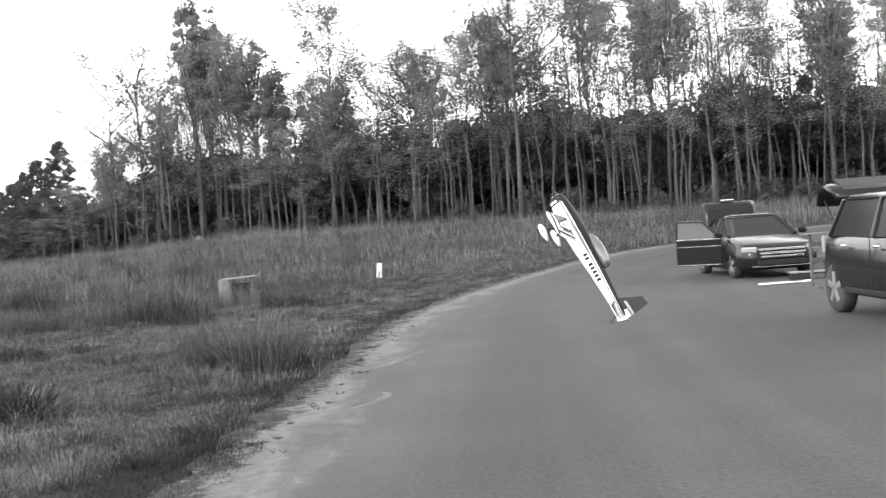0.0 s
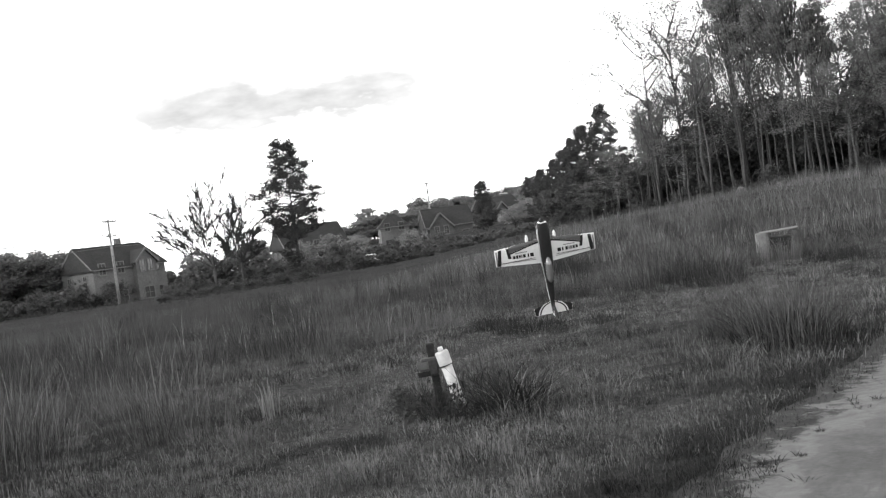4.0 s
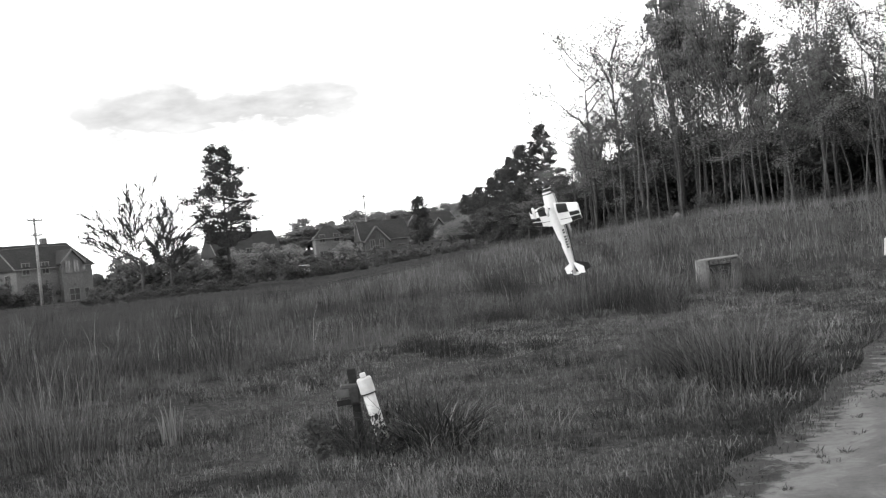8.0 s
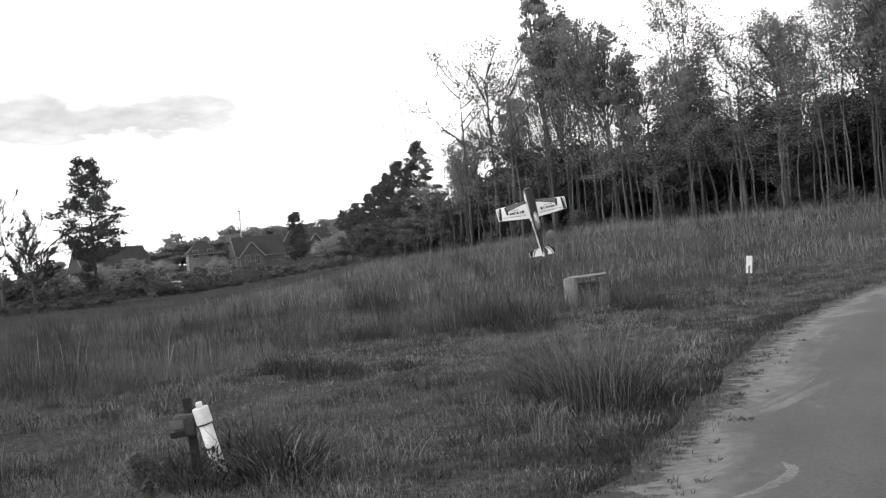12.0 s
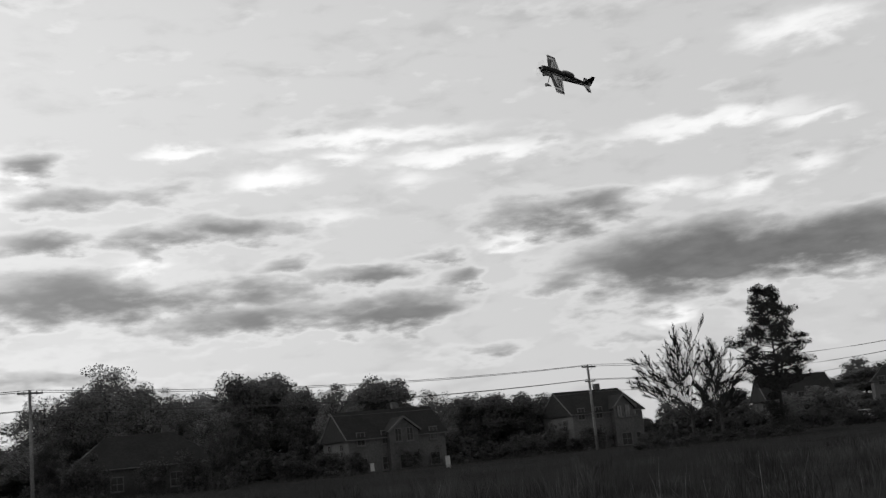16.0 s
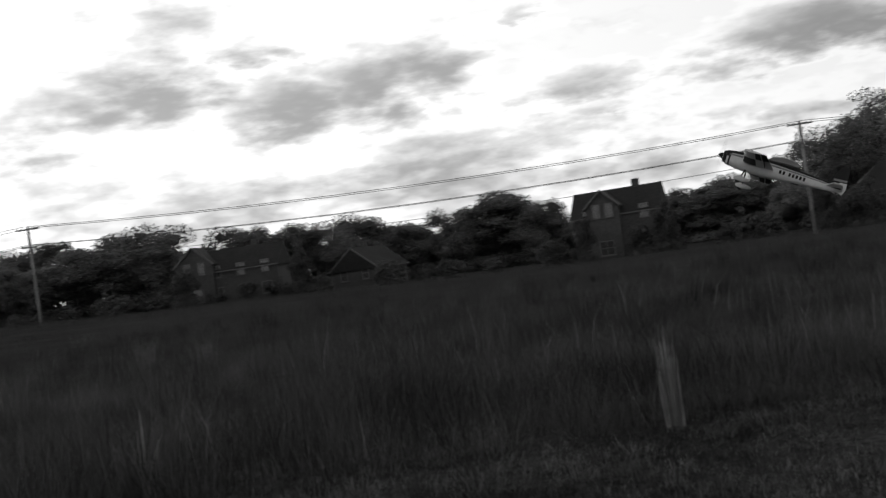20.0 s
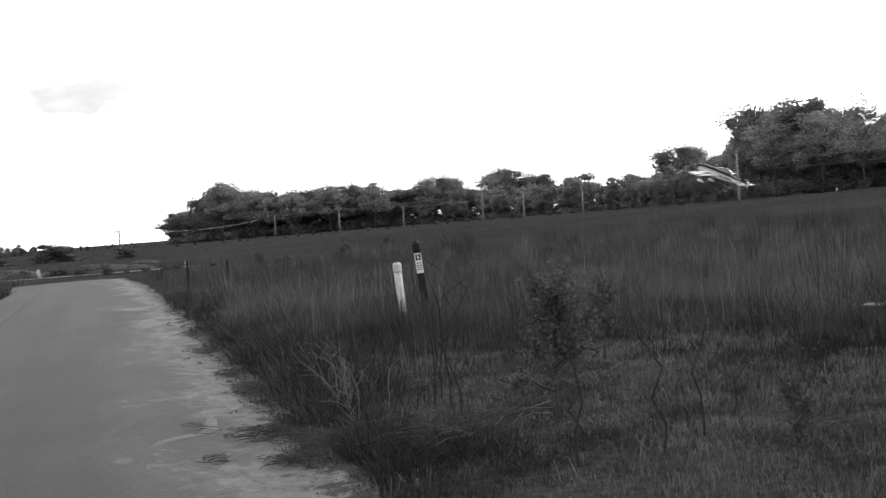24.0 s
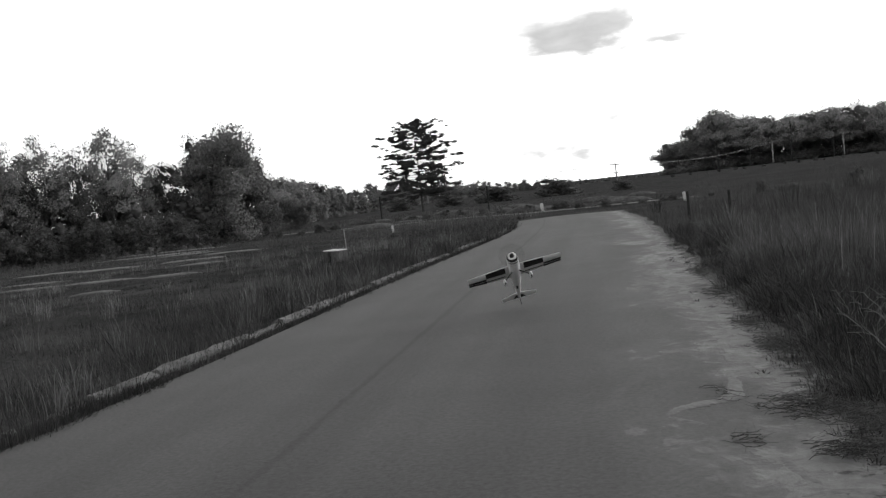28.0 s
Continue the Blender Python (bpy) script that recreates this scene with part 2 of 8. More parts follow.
M_SHINGLE = surface("roof_shingles", 0.018, 0.9, 3, 0.3, 0.4, 0.25, 0.3)
M_TRIM = surface("white_trim", 0.11, 0.6, 5, 0.1, 0.5, 0.1, 0.0)
M_PANE = surface("window_pane", 0.05, 0.08, 2, 0.2, 0.2, 0.2, 0.0, spec=0.8)
M_POLE = surface("weathered_pole", 0.19, 0.9, 6, 0.3, 0.4, 0.25, 0.3)
M_WIRE = surface("cable", 0.10, 0.7, 3, 0.1, 0.4, 0.1, 0.0)
M_CONCRETE = surface("cast_concrete", 0.12, 0.9, 14, 0.25, 1.2, 0.3, 0.4)
M_CARPAINT = surface("dark_car_paint", 0.010, 0.16, 60, 0.05, 0, 0.05, 0.0, spec=0.22)
M_CHROME = surface("chrome", 0.75, 0.15, 40, 0.03, 0, 0.04, 0.0, metal=1.0)
M_GLASS = surface("car_glass", 0.012, 0.12, 20, 0.1, 0, 0.1, 0.0, spec=0.1)
M_CANOPY = surface("tinted_canopy", 0.10, 0.06, 20, 0.05, 0, 0.05, 0.0, spec=0.9)
M_LENS = surface("lamp_lens", 0.22, 0.1, 20, 0.1, 0, 0.1, 0.0, spec=0.8)


# mesh helpers
class Geo:
    """Collects vertices and faces for one mesh."""

    def __init__(self):
        self.v, self.f = [], []

    def add(self, verts, faces):
        o = len(self.v)
        self.v.extend(tuple(p) for p in verts)
        self.f.extend(tuple(i + o for i in q) for q in faces)
        return self

    def tube(self, pts, radii, n=6, cap=True):
        o, pts = len(self.v), [Vector(p) for p in pts]
        for i, (p, r) in enumerate(zip(pts, radii)):
            d = pts[min(i + 1, len(pts) - 1)] - pts[max(i - 1, 0)]
            d = d.normalized() if d.length > 1e-9 else Vector((0, 0, 1))
            a = d.orthogonal().normalized() if abs(d.z) > 0.9 else d.cross(Vector((0, 0, 1))).normalized()
            b = d.cross(a)
            for j in range(n):
                t = 2 * math.pi * j / n
                self.v.append(tuple(p + r * (math.cos(t) * a + math.sin(t) * b)))
        for i in range(len(pts) - 1):
            for j in range(n):
                k = (j + 1) % n
                self.f.append((o + i * n + j, o + i * n + k, o + (i + 1) * n + k, o + (i + 1) * n + j))
        if cap:
            self.f.append(tuple(o + j for j in reversed(range(n))))
            self.f.append(tuple(o + (len(pts) - 1) * n + j for j in range(n)))
        return self

    def box(self, cx, cy, cz, sx, sy, sz, m=None, bevel=0.0):
        """A box with its edges cut back by bevel."""
        m = m or Matrix()
        hx, hy, hz, b = sx / 2, sy / 2, sz / 2, min(bevel, sx / 3, sy / 3, sz / 3)
        if b <= 0:
            vs = [(x, y, z) for x in (-hx, hx) for y in (-hy, hy) for z in (-hz, hz)]
            fs = [(0, 1, 3, 2), (4, 6, 7, 5), (0, 4, 5, 1), (2, 3, 7, 6), (0, 2, 6, 4), (1, 5, 7, 3)]
        else:
            vs, ids = [], {}
            for sx_ in (-1, 1):
                for sy_ in (-1, 1):
                    for sz_ in (-1, 1):
                        for k in range(3):
                            p = [sx_ * (hx - b), sy_ * (hy - b), sz_ * (hz - b)]
                            p[k] = (sx_ * hx, sy_ * hy, sz_ * hz)[k]
                            ids[sx_, sy_, sz_, k] = len(vs)
                            vs.append(tuple(p))
            fs = []
            S = (-1, 1)
            for s in S:
                for k, order in ((0, [(s, -1, -1), (s, 1, -1), (s, 1, 1), (s, -1, 1)]), (1, [(-1, s, -1), (-1, s, 1), (1, s, 1), (1, s, -1)]), (2, [(-1, -1, s), (1, -1, s), (1, 1, s), (-1, 1, s)])):
                    q = [ids[(*c, k)] for c in order]
                    fs.append(tuple(q if s > 0 else reversed(q)))
            for a in S:
                for c in S:
                    fs.append((ids[a, c, -1, 0], ids[a, c, -1, 1], ids[a, c, 1, 1], ids[a, c, 1, 0]))
                    fs.append((ids[a, -1, c, 0], ids[a, -1, c, 2], ids[a, 1, c, 2], ids[a, 1, c, 0]))
                    fs.append((ids[-1, a, c, 1], ids[-1, a, c, 2], ids[1, a, c, 2], ids[1, a, c, 1]))
                    for e in S:
                        fs.append((ids[a, c, e, 0], ids[a, c, e, 1], ids[a, c, e, 2]))
        return self.add([m @ Vector((x + cx, y + cy, z + cz)) for x, y, z in vs], fs)

    def loft(self, rings, cap=True):
        """Skin over rings of equal counts."""
        o, n = len(self.v), len(rings[0])
        for r in rings:
            self.v.extend(tuple(p) for p in r)
        for i in range(len(rings) - 1):
            for j in range(n):
                k = (j + 1) % n
                self.f.append((o + i * n + j, o + i * n + k, o + (i + 1) * n + k, o + (i + 1) * n + j))
        if cap:
            self.f.append(tuple(o + j for j in reversed(range(n))))
            self.f.append(tuple(o + (len(rings) - 1) * n + j for j in range(n)))
        return self

    def tris(self, a):
        o = len(self.v)
        self.v.extend(map(tuple, a.reshape(-1, 3).tolist()))
        self.f.extend((o + 3 * i, o + 3 * i + 1, o + 3 * i + 2) for i in range(len(a)))
        return self

    def mesh(self, name, material, smooth=False, fix=False):
        me = bpy.data.meshes.new(name)
        me.from_pydata(self.v, [], self.f)
        me.materials.append(material)
        if fix:
            bm = bmesh.new()
            bm.from_mesh(me)
            bmesh.ops.recalc_face_normals(bm, faces=bm.faces)
            bm.to_mesh(me)
            bm.free()
        if smooth:
            me.polygons.foreach_set("use_smooth", [True] * len(me.polygons))
        me.update()
        return me


def part(name, geo, material, parent=None, label="", smooth=False, fix=False, m=None):
    """Links a Geo (or a ready mesh) as one mesh object under a thing or a part."""
    me = geo if isinstance(geo, bpy.types.Mesh) else geo.mesh(name, material, smooth, fix)
    ob = new(name, me)
    ob.parent = parent
    if m is not None:
        ob.matrix_basis = m
    return tagged(ob, label)


def thing(name, label, category, m=None, group="", kind=""):
    ob = new(name)
    ob.empty_display_size = 0.1
    if m is not None:
        ob.matrix_basis = m
    return tagged(ob, label, category, group, kind)


def smooth01(a, b, x):
    t = np.clip((x - a) / (b - a), 0, 1)
    return t * t * (3 - 2 * t)


# the ground: flat by the road, rising to the woods in the north and the far field in the south-west, falling a little to the houses
RISE_AZ = [-40, 10, 16, 22, 26, 30, 45, 60, 75, 86, 98, 107, 113, 122, 129, 136, 150, 160, 180, 200, 230, 320]
RISE_Z = [2.0, 2.0, 1.6, 1.4, 0.6, -0.4, -0.8, -0.8, -0.4, -0.3, 0.6, 1.1, 1.6, 2.1, 2.1, 1.2, 0.6, 0.1, -0.4, -0.4, -0.2, 2.0]


def height(x, y):
    x, y = np.asarray(x, float), np.asarray(y, float)
    r, az = np.hypot(x, y), np.degrees(np.arctan2(-x, y))
    az = np.where(az < -40, az + 360, az)
    z = np.interp(az, RISE_AZ, RISE_Z)
    far = np.interp(az, [-40, 14, 26, 300, 320], [0, 0, 1, 1, 0])
    t0, t1 = 30 - 8 * far, 68 + 50 * far
    t = np.clip((r - t0) / (t1 - t0), 0, 1)
    h = z * t * t * (3 - 2 * t)
    north_west = np.clip((az - 17) / 6, 0, 1) * np.clip((37 - az) / 6, 0, 1)
    h = h + 4.0 * smooth01(140, 260, r) * north_west
    return h + 5.0 * smooth01(190, 480, r) * np.clip((az - 40) / 20, 0, 1) * np.clip((150 - az) / 20, 0, 1)


WEST = [(1.2, -54), (0.0, -40), (-0.9, -22), (-1.5, -8), (-1.75, 0), (-1.8, 7), (-1.5, 12), (-0.4, 23), (3.1, 34.9), (8.8, 41.4), (24, 45), (60, 49)]
EAST = [(6.2, -54), (4.85, -40), (4.78, -22), (4.72, -8), (5.4, 0), (8.0, 7), (10.5, 12), (12.5, 20), (16, 26), (24, 31.5), (38, 35), (64, 39)]


def spline(pts, n):
    """Catmull-Rom through pts, n steps a span."""
    p = [Vector(q) for q in pts]
    p = [2 * p[0] - p[1], *p, 2 * p[-1] - p[-2]]
    out = []
    for i in range(1, len(p) - 2):
        for k in range(n):
            t = k / n
            out.append(0.5 * (2 * p[i] + (p[i + 1] - p[i - 1]) * t + (2 * p[i - 1] - 5 * p[i] + 4 * p[i + 1] - p[i + 2]) * t * t
                              + (3 * p[i] - p[i - 1] - 3 * p[i + 1] + p[i + 2]) * t ** 3))
    return out + [p[-2]]


W_EDGE, E_EDGE = spline(WEST, 14), spline(EAST, 14)
WY, WX = np.array([p.y for p in W_EDGE]), np.array([p.x for p in W_EDGE])
EY, EX = np.array([p.y for p in E_EDGE]), np.array([p.x for p in E_EDGE])


def west_x(y):
    return np.interp(y, WY, WX)


def east_x(y):
    return np.interp(y, EY, EX)


def on_road(x, y, margin=0.0):
    return (y > -54) & (x > west_x(y) - margin) & (x < east_x(y) + margin)


def build_ground():
    near = np.arange(-16, 16.01, 0.4)
    side = [16.0]
    while side[-1] < 2600:
        side.append(side[-1] * 1.06 + 0.3)
    s = np.array(side[1:])
    xs = np.concatenate([-s[::-1], near, s])
    ys = np.concatenate([-s[::-1] , near, s])
    X, Y = np.meshgrid(xs, ys)
    Z = height(X, Y)
    rng = np.random.default_rng(3)
    bumps = rng.normal(0, 1, X.shape)
    k = smooth01(0.0, 2.0, np.minimum(np.abs(X - west_x(Y)), np.abs(X - east_x(Y))))
    Z = Z + np.where(on_road(X, Y, 0.0), -0.10, 0.011 * bumps * k * (np.hypot(X, Y) < 60))
    ny, nx = X.shape
    g = Geo()
    g.v = list(zip(X.ravel().tolist(), Y.ravel().tolist(), Z.ravel().tolist()))
    g.f = [(j * nx + i, j * nx + i + 1, (j + 1) * nx + i + 1, (j + 1) * nx + i) for j in range(ny - 1) for i in range(nx - 1)]
    ob = new("ground", g.mesh("ground", M_SOIL, True))
    tagged(ob, "bare field soil under rough grass", "ground", kind="structure")


def road_z(t):
    return 0.012 + 0.05 * (1 - (2 * np.clip(t, 0, 1) - 1) ** 2)


def road_material():
    """Old asphalt with wheel lanes, a long seam, and washed sand along its west edge. U: metres from the west edge, V: metres along."""
    m = bpy.data.materials.new("asphalt_and_sand")
    m.use_nodes = True
    nt = m.node_tree
    N, L = nt.nodes.new, nt.links.new
    b = nt.nodes["Principled BSDF"]
    b.inputs["Specular IOR Level"].default_value = 0.25

    def math_node(op, p, q=None, clamp=False):
        n = N("ShaderNodeMath")
        n.operation, n.use_clamp = op, clamp
        for i, v in enumerate((p, q)):
            if v is None:
                continue
            if isinstance(v, (int, float)):
                n.inputs[i].default_value = v
            else:
                L(v, n.inputs[i])
        return n.outputs[0]

    def noise_of(vec, scale, detail=5, rough=0.6, distort=0.0):
        n = N("ShaderNodeTexNoise")
        n.inputs["Scale"].default_value, n.inputs["Detail"].default_value = scale, detail
        n.inputs["Roughness"].default_value, n.inputs["Distortion"].default_value = rough, distort
        L(vec, n.inputs["Vector"])
        return n.outputs["Fac"]

    def span(v, lo, hi, to0=0.0, to1=1.0):
        n = N("ShaderNodeMapRange")
        n.interpolation_type = "SMOOTHSTEP"
        n.inputs["From Min"].default_value, n.inputs["From Max"].default_value = lo, hi
        n.inputs["To Min"].default_value, n.inputs["To Max"].default_value = to0, to1
        L(v, n.inputs["Value"])
        return n.outputs[0]
    uv = N("ShaderNodeUVMap")
    uv.uv_map = "edge"
    sep = N("ShaderNodeSeparateXYZ")
    L(uv.outputs[0], sep.inputs[0])
    u = sep.outputs[0]
    stretch = N("ShaderNodeMapping")
    stretch.inputs["Scale"].default_value = (1.0, 0.45, 1.0)
    L(uv.outputs[0], stretch.inputs[0])
    long_ = N("ShaderNodeMapping")
    long_.inputs["Scale"].default_value = (1.0, 0.05, 1.0)
    L(uv.outputs[0], long_.inputs[0])
    n1 = noise_of(stretch.outputs[0], 0.9, 7, 0.62, 0.6)
    n2 = noise_of(uv.outputs[0], 3.5, 6, 0.65, 0.8)
    # sand: full on the shoulder, fading out in tongues over the first two metres
    reach = math_node("ADD", math_node("MULTIPLY", math_node("SUBTRACT", n1, 0.5), 4.6), math_node("MULTIPLY", math_node("SUBTRACT", n2, 0.5), 1.0))
    south = span(sep.outputs[1], 47.0, 53.0, 1.0, 0.5)
    reach = math_node("MULTIPLY", reach, south)
    edge = math_node("SUBTRACT", reach, math_node("SUBTRACT", u, 0.5))
    sand = span(edge, -0.12, 0.30)
    rim = math_node("MULTIPLY", span(edge, -0.25, 0.0), span(edge, 0.35, 0.0))
    thin = math_node("MULTIPLY", span(edge, -1.3, -0.1), 0.28)
    grains = noise_of(uv.outputs[0], 160.0, 3)
    lanes = noise_of(long_.outputs[0], 1.1, 3, 0.5)
    blot = noise_of(uv.outputs[0], 0.5, 5, 0.6)
    tar = math_node("MULTIPLY", 0.041, span(grains, 0.3, 0.7, 0.82, 1.18))
    tar = math_node("MULTIPLY", tar, span(lanes, 0.35, 0.65, 0.88, 1.14))
    tar = math_node("MULTIPLY", tar, span(blot, 0.3, 0.7, 0.9, 1.1))
    wander = math_node("ADD", u, math_node("MULTIPLY", noise_of(long_.outputs[0], 6.0, 3), 0.12))
    seam = math_node("MULTIPLY", span(wander, 3.62, 3.68), span(wander, 3.76, 3.70))
    v_south = span(sep.outputs[1], 47.0, 52.0, 1.0, 0.0)
    seam = math_node("MULTIPLY", seam, v_south)
    tar = math_node("MULTIPLY", tar, math_node("SUBTRACT", 1.0, math_node("MULTIPLY", seam, 0.3)))
    mottle = noise_of(uv.outputs[0], 26.0, 4, 0.7)
    tar = math_node("MULTIPLY", tar, span(mottle, 0.34, 0.66, 0.74, 1.26))
    pits = span(noise_of(uv.outputs[0], 11.0, 2, 0.5), 0.70, 0.76)
    tar = math_node("MULTIPLY", tar, math_node("SUBTRACT", 1.0, math_node("MULTIPLY", pits, 0.45)))
    chips = span(noise_of(uv.outputs[0], 48.0, 2, 0.5), 0.70, 0.77)
    tar = math_node("ADD", tar, math_node("MULTIPLY", chips, 0.05))
    dirt = noise_of(uv.outputs[0], 7.0, 6, 0.7, 0.5)
    pale = math_node("MULTIPLY", 0.092, span(dirt, 0.3, 0.68, 0.72, 1.2))
    # curved rims left by running water
    bands = math_node("FRACT", math_node("MULTIPLY", math_node("ADD", edge, math_node("MULTIPLY", n2, 0.8)), 1.6))
    lines = math_node("MULTIPLY", span(bands, 0.0, 0.25), span(bands, 0.6, 0.25))
    lines = math_node("MULTIPLY", lines, span(south, 0.5, 1.0))
    lines = math_node("MULTIPLY", lines, math_node("MULTIPLY", span(edge, -1.0, -0.3), span(noise_of(uv.outputs[0], 1.3, 3), 0.42, 0.6)))
    pale = math_node("ADD", pale, math_node("ADD", math_node("MULTIPLY", rim, 0.08), math_node("MULTIPLY", lines, 0.06)))
    mix = N("ShaderNodeMix")
    # dark washed soil and litter eating into the sand from the verge
    ragged = math_node("ADD", u, math_node("MULTIPLY", math_node("SUBTRACT", n2, 0.5), 1.5))
    ragged = math_node("ADD", ragged, math_node("MULTIPLY", math_node("SUBTRACT", dirt, 0.5), 0.8))
    litter = span(ragged, -0.10, 0.16, 0.025, 1.0)
    pale = math_node("MULTIPLY", pale, math_node("MAXIMUM", litter, 0.22))
    L(math_node("MAXIMUM", math_node("MAXIMUM", sand, thin), math_node("MULTIPLY", lines, 0.45)), mix.inputs[0]), L(tar, mix.inputs[2]), L(pale, mix.inputs[3])
    L(mix.outputs[0], b.inputs["Base Color"])
    b.inputs["Roughness"].default_value = 0.88
    bump = N("ShaderNodeBump")
    bump.inputs["Strength"].default_value, bump.inputs["Distance"].default_value = 0.5, 0.02
    L(math_node("ADD", math_node("MULTIPLY", sand, 0.6), math_node("ADD", math_node("MULTIPLY", grains, 0.15), math_node("MULTIPLY", math_node("MULTIPLY", dirt, sand), 0.8))), bump.inputs["Height"])
    L(bump.outputs[0], b.inputs["Normal"])
    return m


def build_road():
    rng = np.random.default_rng(5)
    g, n, UV = Geo(), 14, []
    along = 0.0
    for i, (a, b) in enumerate(zip(W_EDGE, E_EDGE)):
        if i:
            along += (W_EDGE[i] - W_EDGE[i - 1]).length
        wide = (b - a).length
        for j in range(n + 1):
            t = -0.13 if j == 0 else (j - 1) / (n - 1)
            if j == 0:
                t = -(0.20 + 0.07 * math.sin(1.9 * i) + 0.05 * rng.uniform(-1, 1)) / wide
            x, y = a.x + (b.x - a.x) * t, a.y + (b.y - a.y) * t
            g.v.append((x, y, float(height(x, y)) + float(road_z(t)) + (0.01 if j == 0 else 0)))
            UV.append((t * wide, along))
    rows = len(W_EDGE)
    g.f = [(i * (n + 1) + j, i * (n + 1) + j + 1, (i + 1) * (n + 1) + j + 1, (i + 1) * (n + 1) + j) for i in range(rows - 1) for j in range(n)]
    me = g.mesh("road", road_material(), True)
    layer = me.uv_layers.new(name="edge")
    for k, loop in enumerate(me.loops):
        layer.data[k].uv = UV[loop.vertex_index]
    ob = new("road", me)
    tagged(ob, "worn grey asphalt road with washed sand along one edge", "road", kind="structure")


def build_kerb():
    """Broken pale kerb along the east edge, length by length."""
    rng = np.random.default_rng(8)
    road = bpy.data.objects["road"]
    y = -46.0
    variants = []
    for i in range(5):
        g = Geo()
        L_ = 1.35
        prof = [(-0.02, 0), (-0.01, 0.05), (0.04, 0.085), (0.13, 0.09), (0.18, 0.07), (0.2, 0)]
        rings = [[(px + rng.normal(0, 0.012), s * L_ / 4 - L_ / 2, pz + rng.normal(0, 0.008) * (pz > 0)) for px, pz in prof] for s in range(5)]
        variants.append(g.loft(rings).mesh("kerb_stone", M_KERB, False, True))
    while y < 2.0:
        x = float(east_x(y)) + 0.27
        dx = float(east_x(y + 0.7) - east_x(y - 0.7))
        part("kerb_stone", variants[int(rng.integers(5))], None, road, m=pose(x, y, float(height(x, y)) - abs(rng.normal(0, 0.035)), 0, 0, -math.degrees(math.atan2(dx, 1.4)) + rng.normal(0, 0.7)))
        y += 1.4


build_ground()
build_road()
build_kerb()


# trees
def leaf_tris(rng, centres, size, flat=0.0):
    """Small pointed leaf sprays, one triangle each, facing all ways."""
    n = len(centres)
    u = rng.normal(0, 1, (n, 3))
    u[:, 2] *= 1 - flat
    u /= np.linalg.norm(u, axis=1)[:, None]
    w = np.cross(u, rng.normal(0, 1, (n, 3)))
    w /= np.linalg.norm(w, axis=1)[:, None]
    s = size * rng.uniform(0.6, 1.4, (n, 1))
    a, b = u * s, w * s * 0.62
    c = np.asarray(centres)
    return np.stack([c - a * 0.8 - b, c - a * 0.8 + b, c + a], 1)


